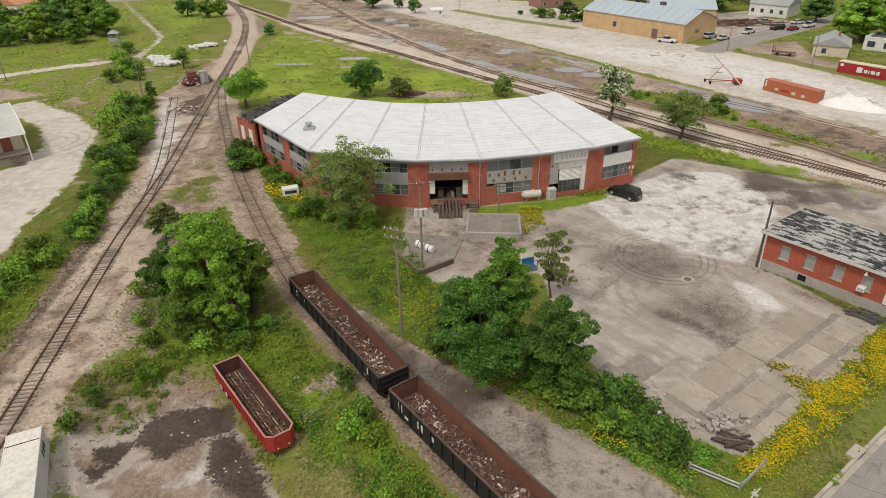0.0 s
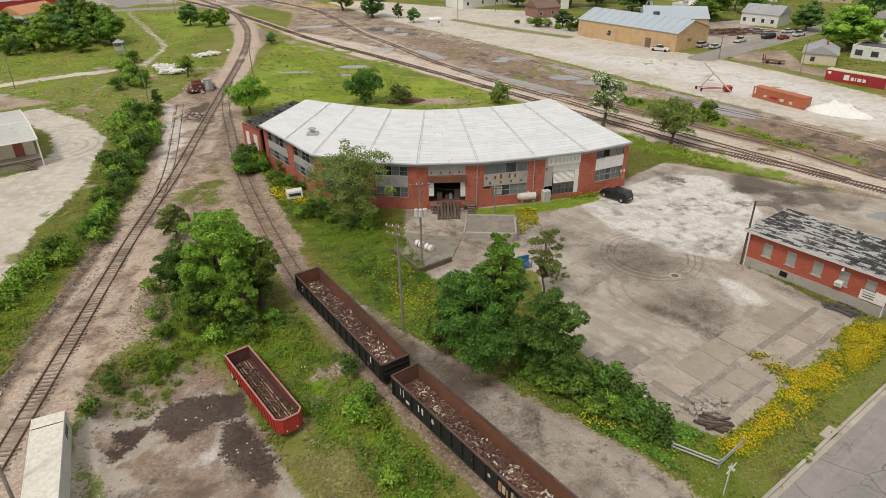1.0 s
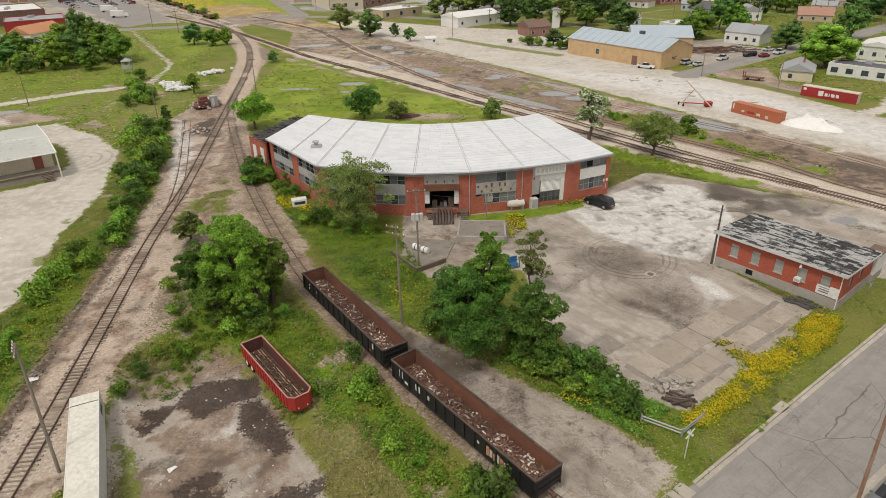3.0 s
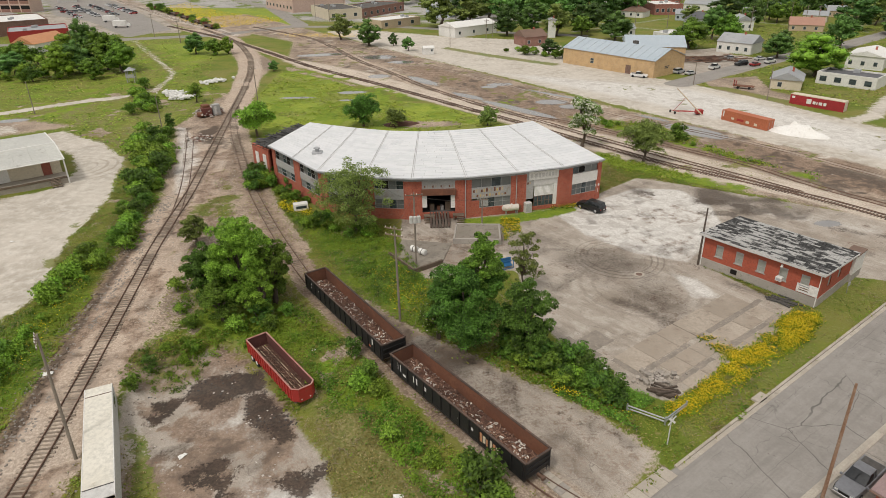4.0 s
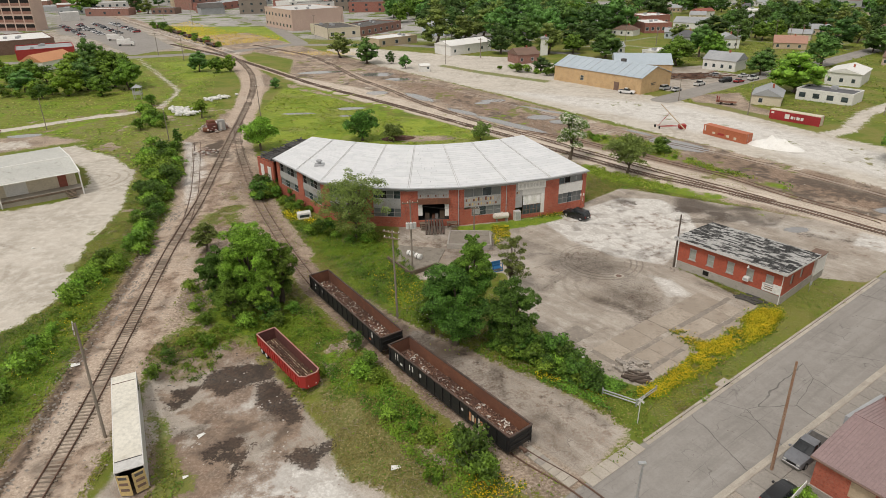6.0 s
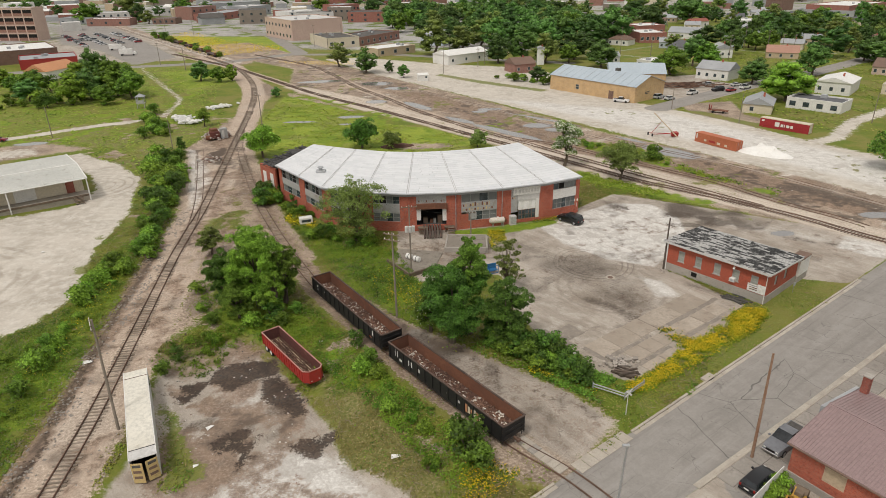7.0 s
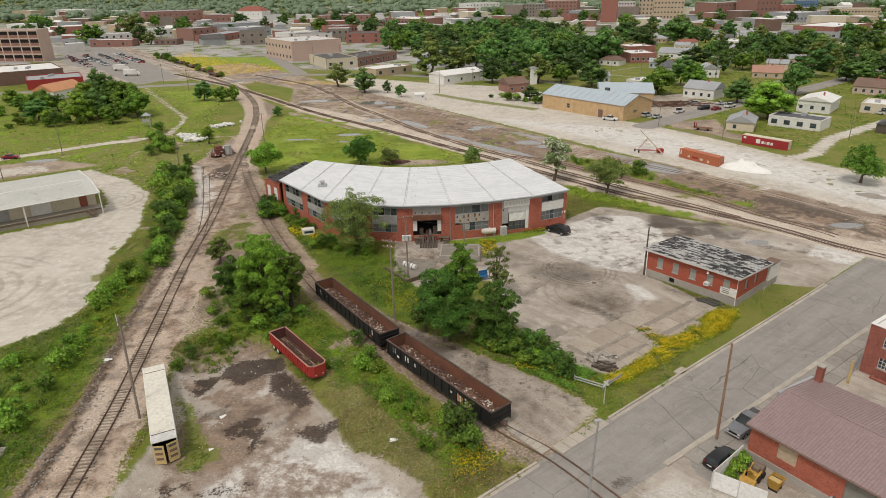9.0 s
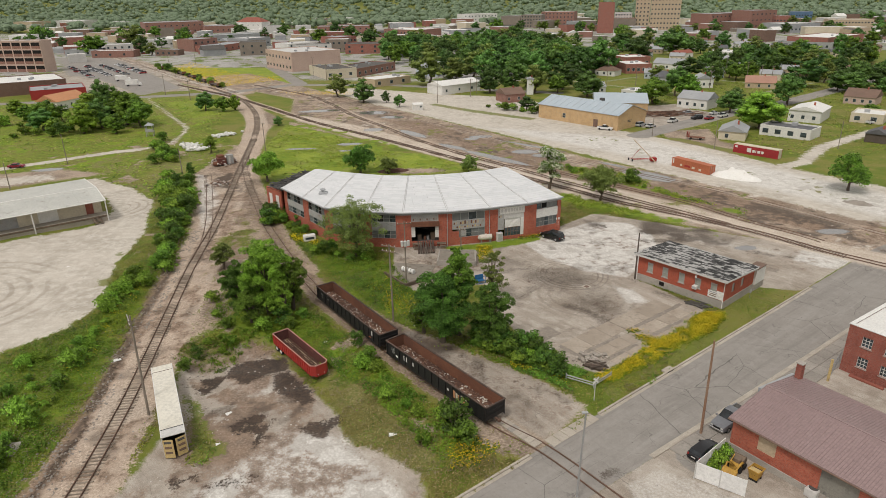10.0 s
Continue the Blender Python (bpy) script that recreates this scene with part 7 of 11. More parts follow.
        part("end_ladder", Shape().box(*sorted((e + s * 0.05, e + s * 0.1)), W / 2 - 0.5, W / 2 - 0.46, 0.7, 2.6).box(*sorted((e + s * 0.05, e + s * 0.1)), W / 2 - 0.12, W / 2 - 0.08, 0.7, 2.6).box(*sorted((e + s * 0.1, e + s * 0.13)), W / 2 - 0.5, W / 2 - 0.08, 1.0, 1.04).box(*sorted((e + s * 0.1, e + s * 0.13)), W / 2 - 0.5, W / 2 - 0.08, 1.4, 1.44), "black", root)
        tr = part("truck", Shape().box(s * (h - 2.6) - 1.3, s * (h - 2.6) + 1.3, -1.05, -0.9, 0.3, 0.72).box(s * (h - 2.6) - 1.3, s * (h - 2.6) + 1.3, 0.9, 1.05, 0.3, 0.72).box(s * (h - 2.6) - 0.25, s * (h - 2.6) + 0.25, -0.9, 0.9, 0.4, 0.8), "dark", root)
        for dx in (-0.88, 0.88):
            wheel_set(tr, s * (h - 2.6) + dx, 0.5)
    part("underframe", Shape().box(-h, h, -0.35, 0.35, 0.72, ZB - 0.02), "dark", root)
    part("floor", Shape().box(-h + 0.05, h - 0.05, -W / 2 + 0.05, W / 2 - 0.05, ZB - 0.02, ZB + 0.06), "rustfloor", root)
    post = Shape().box(-0.09, 0.09, 0, 0.13, ZB - 0.02, ZT - 0.12).mesh("side_post", "black")
    for k in range(15):
        x = -h + 0.35 + (L - 0.7) * k / 14
        piece("side_post", post, root, pose(x, W / 2 + 0.03, 0))
        piece("side_post", post, root, pose(x, -W / 2 - 0.03, 0, 0, 0, 180))
    for x, z, w, hh, m in marks:
        part("marking", Shape().box(x, x + w, -W / 2 - 0.045, -W / 2 - 0.032, z, z + hh), m, root, "stencilled paint bars")
        part("marking", Shape().box(-x - w, -x, W / 2 + 0.032, W / 2 + 0.045, z, z + hh), m, root)
    for k in range(9):
        x = -h + 1.2 + k * 2.3
        for s in (-1, 1):
            part("reflector", Shape().box(x, x + 0.35, *sorted((s * (W / 2 + 0.062), s * (W / 2 + 0.075))), ZB - 0.18, ZB - 0.08), "white" if k % 3 else "orangesteel", root)
    if graffiti:
        for k in range(6):
            part("graffiti", Shape().box(h - 6.0 + 0.45 * k, h - 5.65 + 0.45 * k, -W / 2 - 0.046, -W / 2 - 0.033, 1.25 + 0.1 * (k % 2), 2.3 - 0.12 * (k % 3)), "cream" if k % 2 else "orange", root, "painted graffiti shapes")
    # scrap lying in the car, a thing of its own
    n = 950
    s, t = Shape(), Shape()
    px, py = rng.uniform(-h + 0.5, h - 0.5, n), rng.normal(0, 0.75, n).clip(-1.25, 1.25)
    for i in range(n):
        hump = 0.1 + 0.28 * math.exp(-((py[i]) ** 2) / 0.6) * (0.5 + 0.5 * math.sin(px[i] * 0.9 + seed))
        a, b, c = rng.uniform(0.08, 0.5), rng.uniform(0.04, 0.18), rng.uniform(0.02, 0.08)
        (s if i % 5 else t).at(px[i], py[i], ZB + 0.06 + hump * rng.uniform(0.1, 1), rng.uniform(0, 360)).add(
            [(-a / 2, -b / 2, 0), (a / 2, -b / 2, rng.uniform(0, 0.12)), (a / 2, b / 2, rng.uniform(0, 0.12)), (-a / 2, b / 2, 0), (-a / 2, -b / 2, c), (a / 2, -b / 2, c + 0.1), (a / 2, b / 2, c + 0.1), (-a / 2, b / 2, c)],
            [(3, 2, 1, 0), (4, 5, 6, 7), (0, 1, 5, 4), (1, 2, 6, 5), (2, 3, 7, 6), (3, 0, 4, 7)])
    load = thing("scrap_load", cx, cy, 0.12, deg, "thin layer of rusty scrap on a wagon floor", "scrap")
    tagged(load, kind="stuff")
    tagged(part("rusty_scrap", s, "scrapmix", load), kind="stuff")
    tagged(part("pale_scrap", t, "palescrap", load), kind="stuff")
    bed = Shape()
    xs = np.linspace(-h + 0.15, h - 0.15, 60)
    ys = np.linspace(-W / 2 + 0.12, W / 2 - 0.12, 10)
    v = [(x, y, ZB + 0.07 + 0.22 * math.exp(-(y**2) / 0.7) * (0.5 + 0.5 * math.sin(x * 0.9 + seed)) + rng.uniform(0, 0.04)) for x in xs for y in ys]
    f = [(i * 10 + j, i * 10 + j + 1, (i + 1) * 10 + j + 1, (i + 1) * 10 + j) for i in range(59) for j in range(9)]
    part("dirt_bed", bed.add(v, f), "rustfloor", load)
    return root


gondola(-10.95, 52.95, -56.0, "black steel gondola car with rusty inside, carrying scrap", [(8.1, 1.75, 0.5, 0.75, "white"), (7.2, 1.2, 0.6, 0.2, "orangesteel"), (-8.9, 2.0, 0.6, 0.22, "white"), (-8.9, 1.5, 0.5, 0.2, "white"), (-6.3, 1.9, 0.25, 0.25, "white")], 5)
gondola(2.2, 34.5, -52.7, "black steel gondola car coupled behind, rusty inside with scrap", [(-9.0, 1.6, 0.55, 0.9, "white"), (-8.1, 1.3, 0.5, 0.3, "white"), (-6.2, 1.6, 0.75, 0.75, "white"), (-4.2, 1.7, 0.3, 0.5, "pale"), (1.2, 1.6, 0.25, 0.25, "white"), (3.2, 1.7, 0.3, 0.3, "pale")], 9, True)

# ---- red scrap trailer ----
RZ = -0.95
trl = thing("scrap_trailer", -17.9, 43.0, RZ, -52.5, "red open top scrap trailer with ribbed sides and rusty inside", "trailer")
TL, TW, TB, TT = 12.3, 2.5, 1.0, 2.68
h = TL / 2
for s in (-1, 1):
    part("side_plate", Shape().box(-h, h - 0.5, s * TW / 2 - 0.03, s * TW / 2 + 0.03, TB, TT - 0.08), "redpaint", trl)
    part("side_lining", Shape().box(-h + 0.05, h - 0.55, *sorted((s * (TW / 2 - 0.036), s * (TW / 2 - 0.055))), TB + 0.05, TT - 0.1), "redinner", trl)
    part("top_rail", Shape().slabbox(-h, h - 0.5, s * TW / 2 - 0.08, s * TW / 2 + 0.08, TT - 0.1, TT, 0.03), "palered", trl)
    dgc = 45.0 if s < 0 else -45.0
    x0, y0 = h - 0.5, s * TW / 2
    part("corner_plate", Shape().at(x0, y0, 0, dgc).box(-0.02, 0.7, -0.03, 0.03, TB, TT - 0.05), "redpaint", trl)
    part("corner_rail", Shape().at(x0, y0, 0, dgc).slabbox(-0.05, 0.74, -0.08, 0.08, TT - 0.06, TT + 0.005, 0.02), "palered", trl)
    rib = Shape().box(-0.06, 0.06, 0, 0.09, TB, TT - 0.1).mesh("side_rib", "redpaint")
    for k in range(17):
        piece("side_rib", rib, trl, pose(-h + 0.3 + k * 0.7, s * (TW / 2 + 0.03), 0, 0, 0, 0 if s > 0 else 180))
part("front_plate", Shape().box(h - 0.03, h + 0.03, -TW / 2 + 0.5, TW / 2 - 0.5, TB - 0.1, TT - 0.05), "redpaint", trl)
part("front_rail", Shape().slabbox(h - 0.08, h + 0.08, -TW / 2 + 0.45, TW / 2 - 0.45, TT - 0.06, TT + 0.008, 0.02), "palered", trl)
part("tailgate", Shape().box(-h - 0.03, -h + 0.03, -TW / 2 + 0.04, TW / 2 - 0.04, TB, TT - 0.02), "redinner", trl)
part("tail_rail", Shape().slabbox(-h - 0.09, -h + 0.09, -TW / 2 + 0.08, TW / 2 - 0.08, TT - 0.1, TT + 0.004, 0.03), "palered", trl)
part("floor", Shape().box(-h + 0.05, h - 0.1, -TW / 2 + 0.05, TW / 2 - 0.05, TB - 0.02, TB + 0.05), "rustfloor", trl)
for k in range(8):
    part("floor_rail", Shape().box(-h + 0.3, h - 1.4, -1.0 + 0.28 * k, -0.93 + 0.28 * k, TB + 0.05, TB + 0.13), "rustfloor" if k % 3 == 1 else "tan", trl)
part("chassis", Shape().box(-h, h - 0.3, -0.5, -0.35, 0.7, TB).box(-h, h - 0.3, 0.35, 0.5, 0.7, TB), "dark", trl)
for dx in (0.9, 2.2):
    for s in (-1, 1):
        tyre = part("wheel", Shape().tube([(-h + dx, s * 0.85, 0.5), (-h + dx, s * 1.2, 0.5)], [0.5, 0.5], 18), "tyre", trl)
        part("hub", Shape().tube([(-h + dx, s * 1.2, 0.5), (-h + dx, s * 1.23, 0.5)], [0.28, 0.22], 12), "white", tyre)
for s in (-1, 1):
    part("landing_leg", Shape().box(h - 3.0, h - 2.8, s * 0.7 - 0.08, s * 0.7 + 0.08, 0, TB), "dark", trl)
    part("marker", Shape().box(h + 0.032, h + 0.05, s * 0.5 - 0.06, s * 0.5 + 0.06, TB + 0.15, TB + 0.3), "white", trl)
rng = np.random.default_rng(21)
s = Shape()
for i in range(150):
    a = rng.uniform(0.1, 0.9)
    s.at(rng.uniform(-h + 0.6, h - 0.8), rng.normal(0.1, 0.5), TB + 0.12 + rng.uniform(0, 0.15), rng.normal(0, 30)).box(-a / 2, a / 2, -0.05, 0.05, 0, 0.06)
ld = thing("scrap_pieces", -17.9, 43.0, RZ, -52.5, "loose boards and metal scraps on a trailer floor", "scrap")
tagged(ld, kind="stuff")
tagged(part("scrap_pieces", s, "scrapmix", ld), kind="stuff")

# ---- white box trailer with the broken back ----
wt = thing("box_trailer", -32.25, 30.9, -0.75, -65.0, "dirty white box trailer with open yellow rear doors", "trailer")
BL2, BW2, BT = 16.6, 2.55, 2.75
h = BL2 / 2
for s in (-1, 1):
    part("side_wall", Shape().box(-h, h - 0.9, s * BW2 / 2 - 0.04, s * BW2 / 2 + 0.04, 0.1, BT - 0.05), "trailerwhite", wt)
    part("side_wall_end", Shape().box(h - 0.9, h, s * BW2 / 2 - 0.045, s * BW2 / 2 + 0.045, 0.1, BT - 0.05), "pale", wt)
    part("corner_rail", Shape().tube([(-h, s * BW2 / 2, BT), (h, s * BW2 / 2, BT)], [0.06, 0.06], 6), "white", wt)
    for k in range(6):
        part("side_opening", Shape().box(-h + 1.2 + 0.55 * k, -h + 1.6 + 0.55 * k, *sorted((s * (BW2 / 2 + 0.042), s * (BW2 / 2 + 0.06))), 1.6, 2.3), "glass", wt) if k < 3 else None
part("front_wall", Shape().box(-h - 0.04, -h + 0.04, -BW2 / 2 + 0.05, BW2 / 2 - 0.05, 0.1, BT - 0.05), "trailerwhite", wt)
part("roof", Shape().slabbox(-h, h - 1.5, -BW2 / 2 + 0.02, BW2 / 2 - 0.02, BT - 0.06, BT + 0.04, 0.04), "trailerroof", wt)
part("roof_end", Shape().slabbox(h - 1.45, h, -BW2 / 2 + 0.02, BW2 / 2 - 0.02, BT - 0.08, BT + 0.03, 0.04), "pale", wt)
part("roof_joint", Shape().box(h - 1.52, h - 1.43, -BW2 / 2 + 0.02, BW2 / 2 - 0.02, BT - 0.02, BT + 0.055), "dark", wt)
part("roof_joint", Shape().box(-h + 1.5, -h + 1.6, -BW2 / 2 + 0.02, BW2 / 2 - 0.02, BT, BT + 0.06), "rustfloor", wt)
part("floor", Shape().box(-h, h, -BW2 / 2 + 0.05, BW2 / 2 - 0.05, 0.1, 0.25), "darkwood", wt)
part("inner_bulkhead", Shape().box(h - 6, h - 5.9, -BW2 / 2 + 0.05, BW2 / 2 - 0.05, 0.25, BT - 0.1), "void", wt)
for s, dgd in ((-1, -22.0), (1, 16.0)):
    d = part("rear_door", Shape().at(h, s * (BW2 / 2 - 0.05), 0, dgd if s < 0 else dgd).box(0.0, 0.06, *sorted((0, -s * 1.15)), -0.05, BT - 0.35), "paleyellow", wt, "dented yellow rear door")
    for z in (0.5, 1.2, 1.9):
        part("door_hatch", Shape().at(h, s * (BW2 / 2 - 0.05), 0, dgd).box(0.06, 0.08, *sorted((-s * 0.15, -s * 0.95)), z, z + 0.32), "dark" if z > 1.5 else "brownroof", d)
for dx in (2.0, 3.3):
    for s in (-1, 1):
        part("wheel", Shape().tube([(-h + dx, s * 0.8, 0.15), (-h + dx, s * 1.15, 0.15)], [0.45, 0.45], 14), "tyre", wt)


# ---- containers and yard things ----
def container(x, y, deg, L, label, mat, roof_mat, marks, roof=0.0):
    root = thing("shipping_container", x, y, 0.0, deg, label, "container", "containers")
    W, H = 2.45, 2.6
    for s in (-1, 1):
        sh = Shape()
        n = int(L / 0.28)
        for k in range(n):
            x0 = -L / 2 + 0.15 + (L - 0.3) * k / n
            d = 0.035 if k % 2 else 0.0
            sh.box(x0, x0 + (L - 0.3) / n, *sorted((s * (W / 2 - 0.06 - d), s * (W / 2 - 0.02 - d))), 0.18, H - 0.1)
        tagged(part("corrugation", sh, mat, root), kind="stuff")
    part("frame_rail", Shape().box(-L / 2, L / 2, -W / 2, -W / 2 + 0.12, 0.02, 0.18).box(-L / 2, L / 2, W / 2 - 0.12, W / 2, 0.02, 0.18).box(-L / 2, L / 2, -W / 2, -W / 2 + 0.08, H - 0.1, H).box(-L / 2, L / 2, W / 2 - 0.08, W / 2, H - 0.1, H), mat, root)
    for sx in (-1, 1):
        for sy in (-1, 1):
            part("corner_post", Shape().box(*sorted((sx * L / 2, sx * (L / 2 - 0.16))), *sorted((sy * (W / 2 + 0.004), sy * (W / 2 - 0.16))), 0.0, H + 0.01), mat, root)
    part("roof_panel", Shape().box(-L / 2 + 0.02, L / 2 - 0.02, -W / 2 + 0.08, W / 2 - 0.08, H - 0.06, H - 0.02 + roof), roof_mat, root)
    part("front_end", Shape().box(-L / 2 + 0.02, -L / 2 + 0.08, -W / 2 + 0.16, W / 2 - 0.16, 0.1, H - 0.1), mat, root)
    for s in (0, 1):
        d = part("end_door", Shape().box(L / 2 - 0.08, L / 2 - 0.02, -W / 2 + 0.16 + s * 1.07, -W / 2 + 1.22 + s * 1.07, 0.1, H - 0.1), mat if roof == 0 else "cream", root)
        part("lock_bar", Shape().tube([(L / 2, -W / 2 + 0.7 + s * 1.05, 0.15), (L / 2, -W / 2 + 0.7 + s * 1.05, H - 0.15)], [0.025] * 2, 6), "steel", d)
    for x0, w, z, hh, m in marks:
        part("marking", Shape().box(x0, x0 + w, -W / 2 - 0.012, -W / 2 + 0.0, z, z + hh), m, root)
    return root


container(78.3, 141.4, -61.0, 13.2, "faded orange shipping container on the gravel", "orangesteel", "orangesteel", [(-6.2, 0.35, 1.0, 1.4, "white"), (-3.6, 0.8, 0.7, 0.5, "cream"), (-2.0, 2.0, 0.7, 0.55, "redmetal"), (0.6, 1.0, 0.6, 0.6, "cream"), (3.0, 0.8, 0.5, 0.6, "cream")])
kbox = container(105.0, 157.4, -52.0, 14.2, "red container with white markings and cream ends", "kred", "cream", [(-6.6, 0.8, 1.7, 0.6, "white")], 0.25)
for u, w, z0, z1 in ((-2.6, 1.3, 0.75, 2.05), (-0.9, 0.75, 0.85, 1.65), (0.1, 0.25, 0.85, 1.65), (0.7, 0.9, 0.85, 1.65), (1.9, 0.75, 0.85, 1.65)):
    part("marking", Shape().box(u, u + w, -1.245, -1.228, z0, z1), "white", kbox)



def heap(name, x, y, rx, ry, hgt, deg, mat, label, cat, seed):
    rng = np.random.default_rng(seed)
    v, f, n, m = [], [], 34, 26
    for i in range(n + 1):
        for j in range(m + 1):
            u, w = 2 * i / n - 1, 2 * j / m - 1
            r = math.hypot(u, w)
            z = hgt * max(0, 1 - r) ** 0.8 * (0.6 + 0.8 * float(lumps(np.array(u * 7 + seed), np.array(w * 7), 1.7)))
            v.append((u * rx, w * ry, z - 0.08 + rng.uniform(-0.05, 0.05) * (r < 1)))
    f = [(i * (m + 1) + j, (i + 1) * (m + 1) + j, (i + 1) * (m + 1) + j + 1, i * (m + 1) + j + 1) for i in range(n) for j in range(m)]
    me = Shape().add(v, f).mesh(name, mat)
    ob = new(name, me)
    ob.matrix_basis = pose(x, y, 0, 0, 0, deg)
    me.polygons.foreach_set("use_smooth", np.ones(len(me.polygons), bool))
    return tagged(ob, label, cat)


heap("gravel_mound", 86.8, 132.6, 7.0, 3.2, 2.5, -40, "limestone", "low heap of white crushed stone", "gravel heap", 3)
heap("debris_mound", -9, 147.5, 5.0, 2.4, 1.0, 10, "rustfloor", "heap of burnt brown debris in the meadow", "debris heap", 8)
heap("gravel_mound", 105, 107, 3.4, 1.8, 0.9, -40, "rubble", "small heap of brown rubble", "rubble heap", 11)


# ---- vehicles ----
def vehicle(name, x, y, deg, colour, label, style="suv", z=0.0, simple=False, group=""):
    """A car or pickup: x forward. Styles: suv, pickup, hatch, sedan."""
    L, W, H, hood = {"suv": (5.1, 2.0, 1.85, 1.15), "pickup": (5.7, 2.0, 1.9, 1.15), "hatch": (4.3, 1.8, 1.5, 0.98), "sedan": (4.8, 1.82, 1.45, 0.95)}[style]
    root = thing(name, x, y, z, deg, label, {"pickup": "pickup truck"}.get(style, "car"), group)
    mat = colour if not isinstance(colour, tuple) else paint(name + "_paint", colour)
    h, w = L / 2, W / 2
    belt = hood + 0.02
    if style == "pickup":
        body = [(-h, w * 0.9, 0.5, w * 0.93, belt), (-h + 0.15, w, 0.4, w, belt), (-h + 2.0, w, 0.38, w, belt + 0.01), (0.9, w, 0.38, w * 0.98, belt), (h - 0.5, w * 0.98, 0.4, w * 0.9, hood - 0.06), (h - 0.08, w * 0.92, 0.45, w * 0.82, hood - 0.18), (h, w * 0.85, 0.5, w * 0.78, hood - 0.3)]
        cab = [(-0.95, w * 0.9, belt, w * 0.82, belt + 0.05), (-0.85, w * 0.9, belt, w * 0.76, H - 0.03), (0.25, w * 0.9, belt, w * 0.76, H - 0.02), (1.15, w * 0.88, belt, w * 0.82, belt + 0.03)]
        top = (-0.88, 0.3)
    else:
        r0 = -h + (0.12 if style in ("suv", "hatch") else 0.85)
        body = [(-h, w * 0.88, 0.5, w * 0.88, belt - 0.12), (-h + 0.15, w, 0.36, w * 0.97, belt), (-h + 1.4, w, 0.34, w, belt), (h - 1.6, w, 0.34, w * 0.98, belt), (h - 0.5, w * 0.97, 0.36, w * 0.88, hood - 0.08), (h - 0.08, w * 0.9, 0.42, w * 0.8, hood - 0.25), (h, w * 0.82, 0.5, w * 0.75, hood - 0.4)]
        rear = 0.25 if style != "sedan" else 0.75
        cab = [(r0, w * 0.88, belt, w * 0.84, belt + 0.04), (r0 + rear, w * 0.9, belt, w * 0.74, H - 0.05), (0.1, w * 0.9, belt, w * 0.76, H - 0.02), (0.35, w * 0.9, belt, w * 0.75, H - 0.04), (h - 1.45, w * 0.88, belt, w * 0.82, belt + 0.03)]
        top = (r0 + rear - 0.02, 0.38)
    shell = [part("body", Shape().loft(body), mat, root)]
    shell.append(part("glasshouse", Shape().loft(cab), "carglass", root, "dark tinted windows"))
    shell.append(part("roof", Shape().loft([(top[0], w * 0.745, H - 0.05, w * 0.66, H), (sum(top) / 2, w * 0.765, H - 0.02, w * 0.68, H + 0.03), (top[1], w * 0.755, H - 0.05, w * 0.66, H - 0.005)]), mat, root))
    if not simple:
        for ob, wide in zip(shell, (0.09, 0.04, 0.03)):
            rounding = ob.modifiers.new("rounding", "BEVEL")
            rounding.width, rounding.segments, rounding.angle_limit = wide, 3, radians(18)
            for f in ob.data.polygons:
                f.use_smooth = True
        for s in (-1, 1):
            part("door_pillar", Shape().add([(-0.4, s * (w * 0.9 + 0.006), belt), (-0.28, s * (w * 0.9 + 0.006), belt), (-0.28, s * (w * 0.765 + 0.006), H - 0.04), (-0.4, s * (w * 0.765 + 0.006), H - 0.04), (-0.4, s * (w * 0.87), belt), (-0.28, s * (w * 0.87), belt), (-0.28, s * w * 0.74, H - 0.04), (-0.4, s * w * 0.74, H - 0.04)], [(0, 1, 2, 3), (7, 6, 5, 4), (0, 4, 5, 1), (1, 5, 6, 2), (2, 6, 7, 3), (3, 7, 4, 0)]), mat, root)
            part("headlight", Shape().box(h - 0.12, h + 0.005, *sorted((s * w * 0.5, s * w * 0.78)), hood - 0.42, hood - 0.26), "lamp_clear", root)
            part("tail_light", Shape().box(-h - 0.01, -h + 0.06, *sorted((s * w * 0.68, s * w * 0.89)), 0.72, 1.0), "lamp_red", root)
            part("mirror", Shape().slabbox(h - 1.75, h - 1.55, *sorted((s * w, s * (w + 0.2))), belt, belt + 0.16, 0.02), mat, root)
        part("bumper", Shape().slabbox(h - 0.1, h + 0.08, -w * 0.86, w * 0.86, 0.42, 0.62, 0.04), "chrome" if style == "pickup" else mat, root)
        part("bumper", Shape().slabbox(-h - 0.08, -h + 0.1, -w * 0.86, w * 0.86, 0.42, 0.62, 0.04), "chrome" if style == "pickup" else mat, root)
        part("grille", Shape().box(h - 0.02, h + 0.012, -w * 0.45, w * 0.45, 0.63, hood - 0.3), "void", root)
        part("plate", Shape().box(-h - 0.1, -h - 0.08, -0.26, 0.26, 0.66, 0.8), "white", root)
    if style == "pickup":
        part("bed_cover", Shape().box(-h + 0.12, -1.05, -w * 0.86, w * 0.86, belt, belt + 0.025), "dark", root, "dark open load bed")
        part("bed_rail", Shape().box(-h + 0.05, -1.0, -w * 0.97, -w * 0.86, belt, belt + 0.06).box(-h + 0.05, -1.0, w * 0.86, w * 0.97, belt, belt + 0.06), mat, root)
    r = 0.4 if style in ("suv", "pickup") else 0.33
    if simple:
        for dx in (-h + 0.95, h - 0.95):
            for s in (-1, 1):
                part("wheel", Shape().tube([(dx, s * (w - 0.2), r), (dx, s * (w + 0.025), r)], [r, r], 10), "tyre", root)
        return root
    for dx in (-h + 0.95, h - 0.95):
        for s in (-1, 1):
